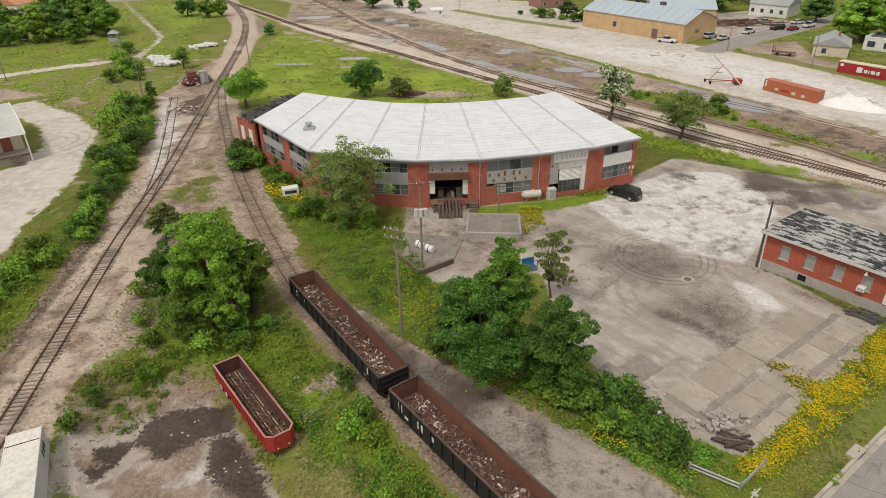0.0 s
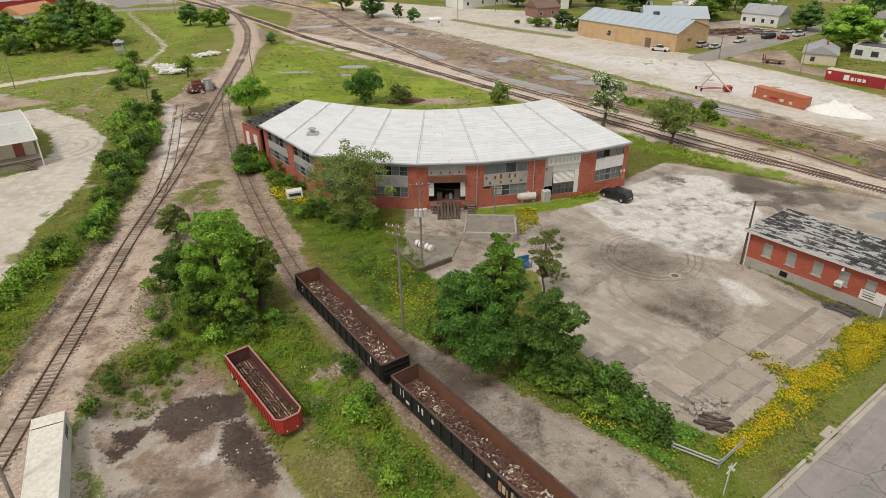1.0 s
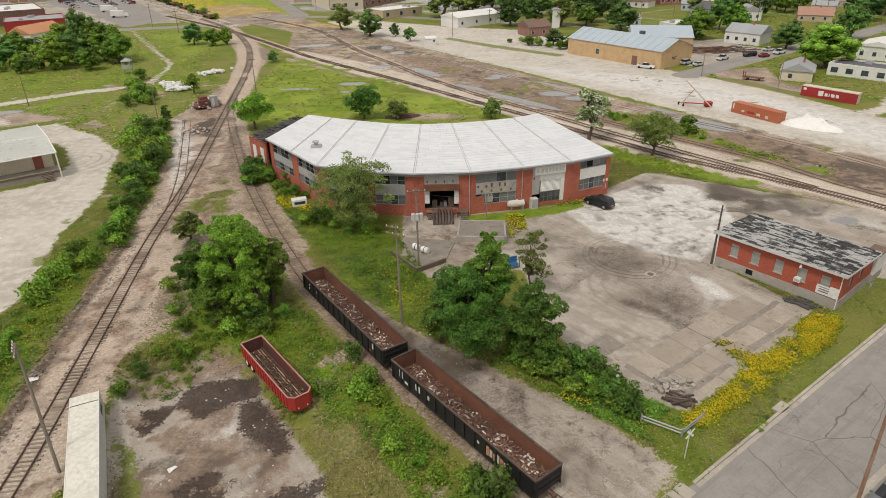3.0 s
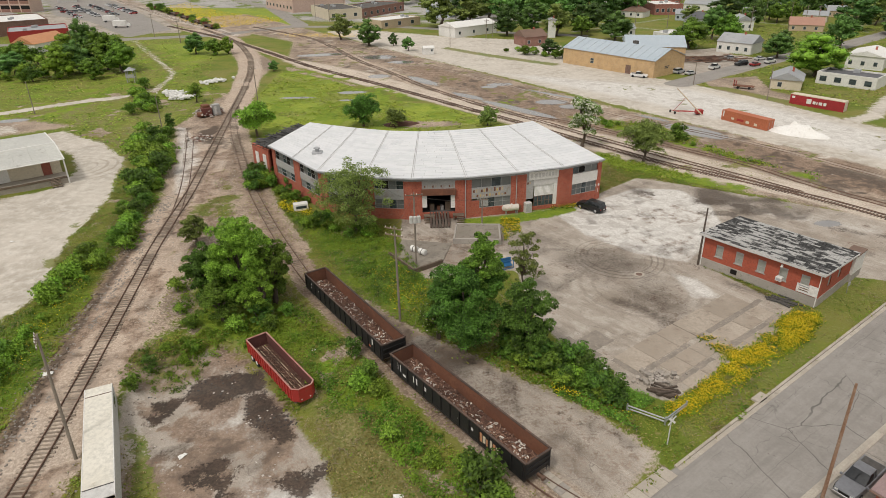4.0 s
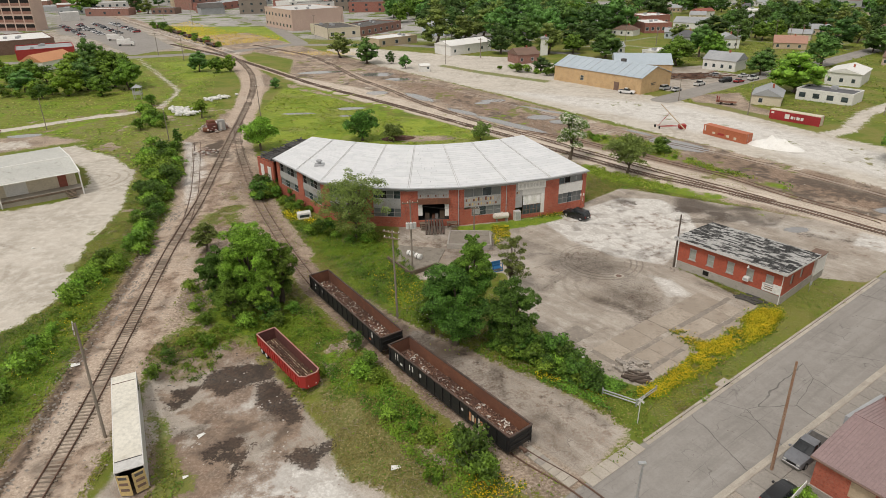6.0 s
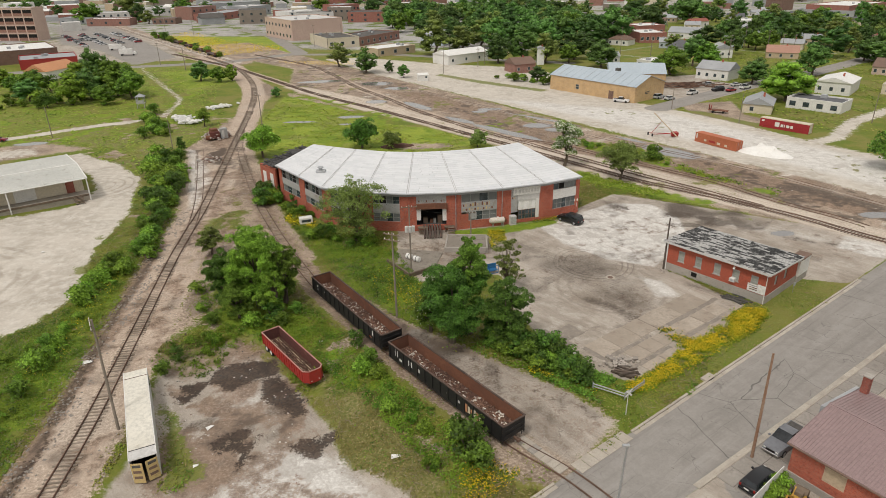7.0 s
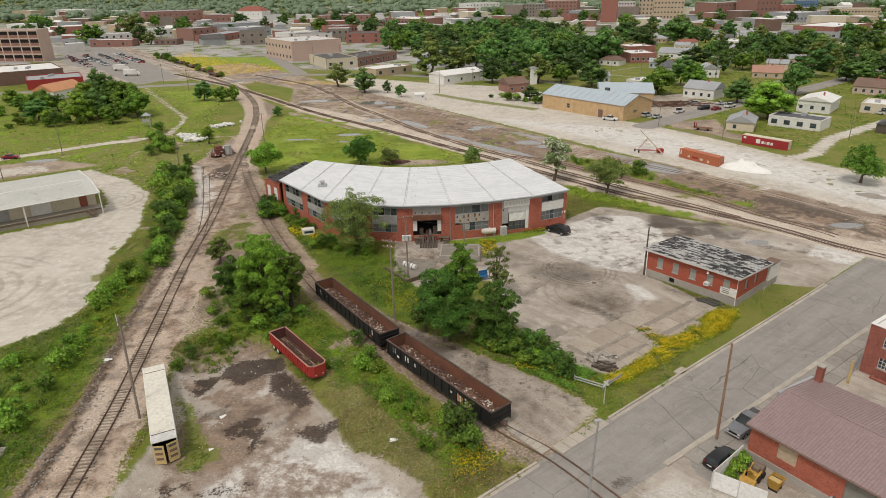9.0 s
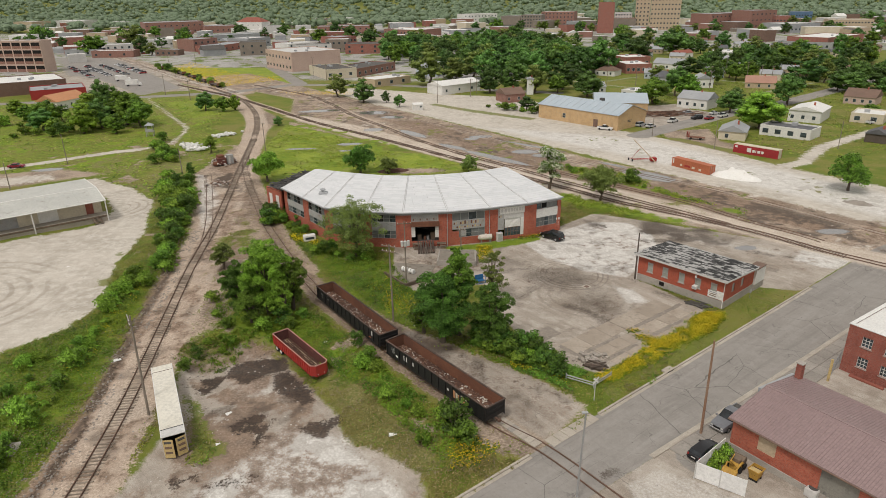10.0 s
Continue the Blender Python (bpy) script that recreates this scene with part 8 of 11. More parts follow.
            ty = part("wheel", Shape().tube([(dx, s * (w - 0.2), r), (dx, s * (w + 0.025), r)], [r, r], 16), "tyre", root)
            part("rim", Shape().tube([(dx, s * (w + 0.025), r), (dx, s * (w + 0.04), r)], [r * 0.62, r * 0.5], 12), "steel", ty)
    return root


vehicle("black_suv", 27.2, 88.3, 132, (0.012, 0.012, 0.013), "glossy black sport utility vehicle parked beside the roundhouse", "suv")
vehicle("grey_pickup", 36.6, 25.0, 214.5, (0.17, 0.175, 0.19), "dark grey pickup parked at the kerb", "pickup")
vehicle("black_hatchback", 31.3, 19.6, 35, (0.01, 0.01, 0.012), "black hatchback parked by the white fence", "hatch")
far_cars = [
    ("white_pickup", 68.8, 201.8, -32, (0.7, 0.7, 0.7), "white pickup beside the tan building", "pickup"),
    ("white_pickup", 99.2, 214.2, 40, (0.72, 0.72, 0.7), "white service pickup on the lot", "pickup"),
    ("black_pickup", 111.0, 219.5, 200, (0.02, 0.02, 0.022), "black pickup parked on the lot", "suv"),
    ("red_car", 115.6, 218.3, 30, (0.3, 0.02, 0.025), "red car parked on the lot", "sedan"),
    ("white_pickup", 123.4, 223.4, 35, (0.7, 0.7, 0.68), "white pickup parked by the street", "pickup"),
    ("silver_car", 84.2, 207.3, 35, (0.42, 0.43, 0.44), "silver car beside the tan building", "suv"),
    ("silver_car", 87.2, 204.6, 35, (0.5, 0.5, 0.5), "pale silver car beside the tan building", "sedan"),
    ("grey_car", 112.5, 232.0, 20, (0.3, 0.31, 0.32), "grey car in front of a white house", "sedan"),
    ("white_car", 122.5, 229.5, 20, (0.6, 0.6, 0.58), "white car in front of a white house", "sedan"),
    ("red_car", -127.5, 161.6, 8, (0.22, 0.012, 0.03), "dark red sedan on the gravel", "sedan"),
    ("white_car", 99.5, 262.5, 0, (0.6, 0.6, 0.6), "white car near the garage", "sedan"),
    ("white_pickup", 172.5, 203, 20, (0.65, 0.65, 0.65), "white pickup near a cream building", "pickup"),
]
for c in far_cars:
    vehicle(*c, simple=True)


# ---- poles and wires ----
def utility_pole(x, y, hgt, label, mat="pole", lean=(0.0, 0.0), arms=((0.3, 2.4),), deg=0.0, cans=0, r=0.16, z=0.0):
    root = thing("utility_pole", x, y, z, deg, label, "utility pole", "utility poles")
    top = (lean[0] * hgt, lean[1] * hgt, hgt)
    part("pole", Shape().tube([(0, 0, -0.2), (top[0] / 2, top[1] / 2, hgt / 2), top], [r, r * 0.85, r * 0.65], 10), mat, root)
    for down, wid in arms:
        z = hgt - down
        ax, ay = lean[0] * z, lean[1] * z
        a = part("crossarm", Shape().box(ax - wid / 2, ax + wid / 2, ay - r - 0.12, ay - r, z - 0.07, z + 0.07), "timber", root)
        for k in range(4):
            u = ax - wid / 2 + 0.15 + (wid - 0.3) * k / 3
            part("insulator", Shape().tube([(u, ay - r - 0.06, z + 0.07), (u, ay - r - 0.06, z + 0.25)], [0.05, 0.035], 6), "white", a)
    for k in range(cans):
        c = part("transformer", Shape().tube([(-0.55 + 0.55 * k, -r - 0.3 - 0.12 * (k % 2), hgt * 0.62), (-0.55 + 0.55 * k, -r - 0.3 - 0.12 * (k % 2), hgt * 0.62 + 0.95), (-0.55 + 0.55 * k, -r - 0.3 - 0.12 * (k % 2), hgt * 0.62 + 1.02)], [0.27, 0.27, 0.18], 12), "pale", root)
        part("bushing", Shape().tube([(-0.55 + 0.55 * k, -r - 0.3, hgt * 0.62 + 1.0), (-0.55 + 0.55 * k, -r - 0.3, hgt * 0.62 + 1.25)], [0.05, 0.03], 6), "brownroof", c)
    return root


utility_pole(-4.9, 53.1, 13.2, "grey weathered wooden pole with two crossarms", arms=((0.25, 2.4), (1.1, 2.4)), deg=-25, lean=(-0.012, 0.0))
utility_pole(-3.2, 68.1, 11.6, "wooden pole carrying three pale transformers by the platform", arms=((0.3, 2.6),), cans=3, deg=8)
utility_pole(7.5, 82.0, 5.0, "short grey pole with a crossarm before the brick wall", arms=((0.2, 1.8),), r=0.13)
utility_pole(38.2, 66.9, 8.9, "dark bare pole at the corner of the office", mat="darkwood", arms=())
utility_pole(32.4, 23.2, 12.0, "weathered brown pole leaning over the street", mat="brownpole", lean=(0.02, 0.065), arms=(), r=0.16)
utility_pole(-34.6, 30.3, 13.6, "grey pole leaning beside the track", lean=(-0.03, 0.02), arms=((0.35, 1.8), (0.9, 1.8)), deg=-60)
for px, py, ph in ((-53.5, 177.4, 9.6), (-113.7, 165.4, 9.1), (-114.8, 136.7, 7.5), (82.3, 188.5, 7.2), (95.6, 166.9, 9.1), (134.7, 163.3, 9.0), (6.9, 273.8, 12.2), (28.0, 302.9, 10.2), (104, 330, 14), (-140, 320, 11), (-70, 385, 13), (-55, 400, 12), (150, 300, 12), (178, 318, 12), (176, 340, 12), (-72, 150, 8), (-176, 480, 15), (235, 350, 12)):
    utility_pole(px, py, ph, "weathered wooden utility pole", arms=((0.3, 1.8),) if ph > 9.3 else (), r=0.14)
lampp = thing("street_lamp", 15.6, 13.6, 0, 0, "tall plain grey metal street lamp", "street lamp")
part("pole", Shape().tube([(0, 0, -0.1), (0.1, 0, 5.5), (0.25, 0.0, 10.6)], [0.13, 0.11, 0.08], 10), "steel", lampp)
part("head", Shape().slabbox(-0.15, 0.45, -0.14, 0.14, 10.5, 10.68, 0.05), "steel", lampp)
part("base", Shape().tube([(0, 0, -0.05), (0, 0, 0.25)], [0.28, 0.2], 10), "concrete", lampp)


def wire(a, b, sag, label="thin dark overhead wire"):
    pts = []
    for i in range(13):
        u = i / 12
        pts.append((a[0] + (b[0] - a[0]) * u, a[1] + (b[1] - a[1]) * u, a[2] + (b[2] - a[2]) * u - 4 * sag * u * (1 - u)))
    ob = new("overhead_wire", Shape().tube(pts, [0.014] * 13, 4).mesh("overhead_wire", "dark"))
    return tagged(ob, label, "wire", "overhead wires")


wire((-5.2, 53.3, 12.9), (-3.2, 68.0, 11.4), 0.4)
wire((-4.4, 53.0, 12.9), (-2.4, 68.0, 11.4), 0.4)
wire((-3.2, 67.8, 11.2), (7.5, 82.0, 4.9), 0.5)
wire((-3.2, 68.0, 10.6), (-9.0, 84.0, 6.8), 0.5)

# ---- street furniture by the crossing ----
xb = thing("crossbuck_sign", 21.6, 30.4, 0, 25, "white railway crossing cross on a pale post", "crossing sign")
part("post", Shape().tube([(0, 0, -0.1), (0, 0, 3.4)], [0.06, 0.05], 8), "pale", xb)
for a in (45, -45):
    c, s_ = math.cos(radians(a)), math.sin(radians(a))
    bd = Shape()
    P = [(-0.6, -0.11), (0.6, -0.11), (0.6, 0.11), (-0.6, 0.11)]
    y0 = -0.09 if a > 0 else -0.12
    v = [(u * c - w * s_, y, 3.0 + u * s_ + w * c) for y in (y0, y0 + 0.025) for u, w in P]
    part("blade", bd.add(v, [(0, 1, 2, 3), (7, 6, 5, 4), (0, 4, 5, 1), (1, 5, 6, 2), (2, 6, 7, 3), (3, 7, 4, 0)]), "white", xb)
gr = thing("guard_rail", 22.2, 33.0, 0, 0, "pale galvanised guard rail bent in an angle", "guard rail")
for (ax, ay), (bx, by) in (((-3.2, 2.1), (0, 0)), ((0, 0), (2.9, 2.3))):
    dg = math.degrees(math.atan2(by - ay, bx - ax))
    ln = math.hypot(bx - ax, by - ay)
    for z in (0.45, 0.8):
        part("rail", Shape().at(ax, ay, 0, dg).slabbox(0, ln, -0.05, 0.05, z, z + 0.13, 0.02), "steel", gr)
for px, py in ((-3.2, 2.1), (0, 0), (2.9, 2.3)):
    part("post", Shape().box(px - 0.07, px + 0.07, py - 0.07, py + 0.07, -0.1, 1.1), "steel", gr)
pst = thing("small_sign_post", 54.8, 57.8, 0, 30, "grey metal notice sign on a short post", "sign post")
part("post", Shape().tube([(0, 0, 0), (0, 0, 1.6)], [0.035] * 2, 6), "steel", pst)
part("plate", Shape().box(-0.3, 0.3, -0.05, -0.03, 1.1, 1.75), "gutter", pst)
mt = thing("meter_post", 17.5, 39.4, 0, 20, "short post with a pale meter box among bushes", "meter post")
part("post", Shape().tube([(0, 0, 0), (0, 0, 2.2)], [0.05] * 2, 6), "steel", mt)
part("box", Shape().slabbox(-0.25, 0.25, -0.2, 0.1, 1.7, 2.4, 0.04), "pale", mt)
mh = thing("manhole_cover", 28.7, 64.0, 0.0, 0, "round iron manhole cover in pale concrete", "manhole cover")
part("ring", Shape().tube([(0, 0, -0.05), (0, 0, 0.1)], [0.75, 0.75], 20), "kerb", mh)
part("lid", Shape().tube([(0, 0, 0.05), (0, 0, 0.115)], [0.45, 0.45], 18), "rail", mh)

# ---- yard of the warehouse ----
fn = thing("white_fence", 29.0, 17.0, 0, 0, "white board fence around a small yard", "fence")
for (ax, ay), (bx, by) in (((28.7, 15.95), (32.75, 12.95)), ((28.7, 15.95), (33.5, 19.7))):
    dg, ln = math.degrees(math.atan2(by - ay, bx - ax)), math.hypot(bx - ax, by - ay)
    n = 2
    for k in range(n):
        part("board", Shape().at(ax - 29, ay - 17, 0, dg).box(ln * k / n + 0.01, ln * (k + 1) / n - 0.01, -0.03, 0.03, 0.1, 2.15), "fencewhite", fn)
        part("post", Shape().at(ax - 29, ay - 17, 0, dg).box(ln * k / n - 0.05, ln * k / n + 0.05, -0.1, 0.028, 0, 2.2), "pale", fn)
skip = thing("yellow_hopper", 35.0, 15.5, 0, 38, "dented rusty yellow steel hopper", "hopper")
v = [(-0.4, -0.4, 0.25), (0.6, -0.4, 0.25), (0.6, 0.4, 0.25), (-0.4, 0.4, 0.25), (-0.75, -0.55, 1.5), (0.75, -0.6, 1.34), (0.75, 0.6, 1.34), (-0.75, 0.55, 1.5)]
part("shell", Shape().add(v, [(3, 2, 1, 0), (0, 1, 5, 4), (1, 2, 6, 5), (2, 3, 7, 6), (3, 0, 4, 7)]), "yellow", skip)
part("rim", Shape().tube([(-0.75, -0.57, 1.5), (0.75, -0.6, 1.34), (0.75, 0.6, 1.34), (-0.75, 0.57, 1.5), (-0.75, -0.57, 1.5)], [0.06] * 5, 6), "yellow", skip)
part("lid", Shape().add([(-0.7, -0.52, 1.42), (0.1, -0.54, 1.34), (0.1, 0.54, 1.34), (-0.7, 0.52, 1.42), (-0.7, -0.52, 1.46), (0.1, -0.54, 1.38), (0.1, 0.54, 1.38), (-0.7, 0.52, 1.46)], [(0, 1, 2, 3), (7, 6, 5, 4), (0, 4, 5, 1), (1, 5, 6, 2), (2, 6, 7, 3), (3, 7, 4, 0)]), "paleyellow", skip)
part("contents", Shape().box(-0.6, 0.6, -0.45, 0.45, 0.95, 1.1), "rustfloor", skip)
for sx in (-0.4, 0.55):
    part("leg", Shape().box(sx, sx + 0.1, -0.45, 0.45, 0.0, 0.3), "black", skip)
mach = thing("yellow_machine", 33.9, 17.3, 0, 40, "old yellow machine part with bent arms", "machine")
part("block", Shape().slabbox(-0.8, 0.7, -0.5, 0.5, 0.1, 0.9, 0.1), "yellow", mach)
part("drum", Shape().tube([(0.5, -0.6, 1.0), (0.5, 0.6, 1.0)], [0.45, 0.45], 14), "timber", mach)
part("arm", Shape().tube([(0.2, -0.5, 0.9), (-0.9, -0.7, 1.5), (-1.7, -0.5, 0.7)], [0.13, 0.11, 0.08], 6), "yellow", mach)
part("bucket", Shape().loft([(-2.2, 0.7, 0.05, 0.7, 0.5), (-1.8, 0.75, 0.05, 0.75, 0.8), (-1.5, 0.75, 0.3, 0.75, 0.85)]), "yellow", mach)
part("arm", Shape().tube([(-0.7, 0, 0.8), (-1.4, 0.2, 1.6), (-0.4, 0.3, 1.9)], [0.12, 0.1, 0.08], 6), "yellow", mach)
part("seat_box", Shape().slabbox(-0.3, 0.5, -0.35, 0.35, 0.9, 1.35, 0.06), "timber", mach, "worn brown seat box")
part("arm", Shape().tube([(-0.5, 0.45, 0.7), (-1.3, 0.6, 1.25), (-2.0, 0.45, 0.5)], [0.1, 0.1, 0.07], 6), "yellow", mach)
for sx in (-0.55, 0.45):
    for sy in (-0.62, 0.62):
        part("wheel", Shape().tube([(sx, sy - 0.12, 0.36), (sx, sy + 0.12, 0.36)], [0.36, 0.36], 12), "tyre", mach)
acu = thing("condenser_unit", 39.7, 12.9, 0, -56, "pale grey air conditioning condenser", "condenser")
part("case", Shape().slabbox(-0.6, 0.6, -0.6, 0.6, 0.05, 1.0, 0.08), "pale", acu)
part("fan_grille", Shape().tube([(0, 0, 1.0), (0, 0, 1.04)], [0.45, 0.45], 16), "dark", acu)
yp = thing("bollard", 53.5, 33.2, 0, 0, "tall yellow steel bollard", "bollard")
part("pipe", Shape().tube([(0, 0, -0.1), (0, 0, 3.2), (0, 0, 3.3)], [0.17, 0.17, 0.1], 10), "paleyellow", yp)
cf = thing("chain_link_fence", 53.6, 33.4, 0, 45, "low chain link fence with steel posts", "fence")
for k in range(4):
    part("post", Shape().tube([(1.8 * k, 0, 0), (1.8 * k, 0, 1.9)], [0.035] * 2, 6), "steel", cf)
part("top_rail", Shape().tube([(0, 0, 1.85), (5.4, 0, 1.85)], [0.025] * 2, 6), "steel", cf)
for k in range(36):
    part("wire", Shape().tube([(0.15 * k, 0, 0.05), (0.15 * k, 0, 1.85)], [0.006] * 2, 3), "steel", cf)
sl_ = thing("stone_edging", 58.2, 35.0, 0, -57, "curved reddish stone edging by the wall", "edging")
part("edging", Shape().slabbox(0, 4.2, -1.6, -1.2, 0, 0.3, 0.08).slabbox(0, 0.4, -1.2, 0.0, 0, 0.28, 0.08), "redroof", sl_)

# ---- things round the roundhouse ----
tank = thing("propane_tank", 13.0, 87.2, 0, 12, "white propane tank with rusty patches on legs", "tank")
ring = [(-1.75, 0.02), (-1.68, 0.3), (-1.5, 0.5), (-1.2, 0.58), (1.2, 0.58), (1.5, 0.5), (1.68, 0.3), (1.75, 0.02)]
part("shell", Shape().tube([(x, 0, 1.15) for x, r in ring], [r for x, r in ring], 16), "tankpaint", tank)
for x in (-1.0, 1.0):
    part("leg", Shape().box(x - 0.09, x + 0.09, -0.35, 0.35, 0, 0.72), "concrete", tank)
part("rusty_end", Shape().tube([(x, 0, 1.15) for x, r in ring[4:]], [r + 0.004 for x, r in ring[4:]], 16), "rust", tank, "rusty orange end cap")
part("valve_dome", Shape().tube([(0, 0, 1.7), (0, 0, 1.9)], [0.16, 0.14], 10), "white", tank)
cabn = thing("utility_cabinet", 15.9, 87.6, 0, 20, "pale grey metal cabinet by the wall", "cabinet")
part("case", Shape().slabbox(-0.6, 0.6, -0.45, 0.45, 0.1, 1.9, 0.05), "pale", cabn)
part("door", Shape().box(-0.5, 0.5, -0.475, -0.452, 0.25, 1.75), "greypanel", cabn)
part("plinth", Shape().box(-0.65, 0.65, -0.5, 0.5, 0, 0.1), "concrete", cabn)
wb = thing("white_truck_cap", -24.4, 90.8, 0, 18, "white fibreglass truck cap lying in weeds", "truck cap")
part("shell", Shape().loft([(-1.3, 0.85, 0.1, 0.7, 1.2), (1.2, 0.85, 0.1, 0.7, 1.25)]), "white", wb)
part("rear_window", Shape().box(-0.95, 0.9, -0.83, -0.8, 0.45, 0.95), "glass", wb)
part("end_window", Shape().box(1.2, 1.23, -0.55, 0.55, 0.4, 1.0), "glass", wb)
for k in range(2):
    dr = thing("white_drum", -3.6 + 1.3 * k, 72.6 - 1.1 * k, 0.62, -40, "white plastic drum lying on the platform", "drum", "drums")
    part("shell", Shape().tube([(-0.6, 0, 0), (-0.55, 0, 0), (0.55, 0, 0), (0.6, 0, 0)], [0.35, 0.46, 0.46, 0.35], 14), "white", dr)
    part("strap", Shape().tube([(-0.06, 0, 0), (0.06, 0, 0)], [0.475, 0.475], 14), "dark", dr)
cart = thing("blue_trolley", 10.1, 66.9, 0, 20, "blue wire trolley tipped in the bushes", "trolley")
for a, b in (((-0.8, -0.5, 0.1), (0.8, -0.5, 0.1)), ((-0.8, 0.5, 0.1), (0.8, 0.5, 0.1)), ((-0.8, -0.5, 1.4), (0.8, -0.5, 1.4)), ((-0.8, 0.5, 1.4), (0.8, 0.5, 1.4)), ((-0.8, -0.5, 0.1), (-0.8, -0.5, 1.4)), ((0.8, -0.5, 0.1), (0.8, -0.5, 1.4)), ((-0.8, 0.5, 0.1), (-0.8, 0.5, 1.4)), ((0.8, 0.5, 0.1), (0.8, 0.5, 1.4))):
    part("bar", Shape().tube([a, b], [0.05] * 2, 6), "bluetarp", cart)
part("panel", Shape().box(-0.75, 0.75, -0.46, 0.46, 0.5, 0.56).box(-0.75, 0.75, 0.46, 0.5, 0.5, 1.35), "bluetarp", cart)

# ---- debris ----
rng = np.random.default_rng(31)
for i in range(16):
    a = rng.normal(-8, 14)
    lg = new("timber_baulk", Shape().slabbox(-1.3, 1.3, -0.1, 0.1, 0, 0.19, 0.03).mesh("timber_baulk", "darktie"))
    lg.matrix_basis = pose(23.7 + rng.normal(0, 0.45), 37.9 + rng.normal(0, 0.32), 0.02 + 0.2 * (i // 6), rng.normal(0, 4), rng.normal(0, 3), a - 8)
    tagged(lg, "dark old timber baulk in a loose pile", "timber", "timber pile")
for i in range(60):
    r = rng.uniform(0.15, 0.55)
    x, y = 23.6 + rng.normal(0, 1.5), 40.3 + rng.normal(0, 0.9)
    v = np.array([(sx, sy, sz) for sx in (-1, 1) for sy in (-1, 1) for sz in (-1, 1)]) * r * 0.5 * rng.uniform(0.6, 1.2, (8, 3))
    ob = new("concrete_lump", Shape().add([tuple(p) for p in v], [(0, 1, 3, 2), (4, 6, 7, 5), (0, 4, 5, 1), (2, 3, 7, 6), (0, 2, 6, 4), (1, 5, 7, 3)]).mesh("concrete_lump", "rubble"))
    ob.matrix_basis = pose(x, y, r * 0.25, 0, 0, rng.uniform(0, 360))
    tagged(ob, "broken lump of pale concrete on the lot", "rubble", "rubble lumps")
# ---- old slabs of the lot ----
paving = thing("lot_paving", 0, 0, 0, 0, "worn concrete slabs with crumbling asphalt strips between", "paving")
tagged(paving, kind="structure")


def sheet(u0, u1, v0, v1, lift, ragged, seed):
    """A worn sheet that follows the ground, in the frame of the street: u along it, v across."""
    r = np.random.default_rng(seed)
    c, s_ = math.cos(radians(36.5)), math.sin(radians(36.5))
    nu, nv = max(2, int((u1 - u0) / 0.5)), max(2, int((v1 - v0) / 0.5))
    v, f = [], []
    for low in (0, 1):
        for j in range(nv + 1):
            for i in range(nu + 1):
                rim = i in (0, nu) or j in (0, nv)
                if low and not rim:
                    v.append(v[j * (nu + 1) + i])
                    continue
                u, w = u0 + (u1 - u0) * i / nu, v0 + (v1 - v0) * j / nv
                if rim and not low:
                    u, w = u + r.uniform(-ragged, ragged), w + r.uniform(-ragged, ragged)
                if low:
                    x, y, z = v[j * (nu + 1) + i]
                    v.append((x, y, z - 0.1))
                else:
                    x, y = u * c - w * s_, u * s_ + w * c
                    v.append((x, y, at_ground(x, y) + lift))
    at = lambda i, j: j * (nu + 1) + i
    n = (nu + 1) * (nv + 1)
    f += [(at(i, j), at(i + 1, j), at(i + 1, j + 1), at(i, j + 1)) for j in range(nv) for i in range(nu)]
    ring = [(i, 0) for i in range(nu)] + [(nu, j) for j in range(nv)] + [(i, nv) for i in range(nu, 0, -1)] + [(0, j) for j in range(nv, 0, -1)]
    f += [(at(*b), at(*a), at(*a) + n, at(*b) + n) for a, b in zip(ring, ring[1:] + ring[:1])]
    return Shape().add(v, f)


for row, (v0, v1, stops) in enumerate(((14.9, 16.3, (44.6, 48.2, 51.0, 53.8, 57.2, 60.2, 63.4)), (17.15, 19.6, (45.4, 48.2, 51.0, 53.8, 60.2, 63.2, 66.2)), (20.4, 23.8, (42.6, 46.0, 50.4, 53.8, 60.0, 66.0)))):
    for k, (a, b) in enumerate(zip(stops, stops[1:])):
        part("paving_slab", sheet(a + 0.05, b - 0.05, v0, v1, 0.03 + 0.006 * ((row + k) % 3), 0.045, 10 * row + k), "lotslab", paving)
for k, (a, b, v0, v1) in enumerate(((43.2, 51.6, 19.66, 20.3), (55.6, 68.0, 19.7, 20.45), (43.4, 51.4, 16.4, 17.0), (55.0, 63.6, 16.36, 17.05), (41.9, 42.6, 19.6, 23.6))):
    part("asphalt_strip", sheet(a, b, v0, v1, 0.022, 0.09, 90 + k), "oldtar", paving)
for k, (a, b, v0, v1) in enumerate(((41.8, 45.3, 26.0, 28.8), (39.7, 41.7, 27.6, 30.0), (39.9, 41.9, 25.0, 27.4))):
    part("asphalt_patch", sheet(a, b, v0, v1, 0.018, 0.12, 80 + k), "oldtar", paving)
for i in range(9):
    bl = new("scrap_beam", Shape().box(-1.6, 1.6, -0.1, 0.1, 0, 0.14).mesh("scrap_beam", "dark"))
    bl.matrix_basis = pose(45.2 + rng.normal(0, 0.9), 55.9 + rng.normal(0, 0.4), 0.02 + 0.05 * (i % 3), 0, 0, -48 + rng.normal(0, 14))
    tagged(bl, "dark scrap beam beside the office wall", "scrap", "scrap beams")
s = Shape()
for i in range(420):
    k = rng.integers(0, 4)
    cx, cy = ((-63.4, 160.4), (-64.6, 161.4), (-62, 163), (-57.4, 136.8))[k]
    r = rng.uniform(0.12, 0.5)
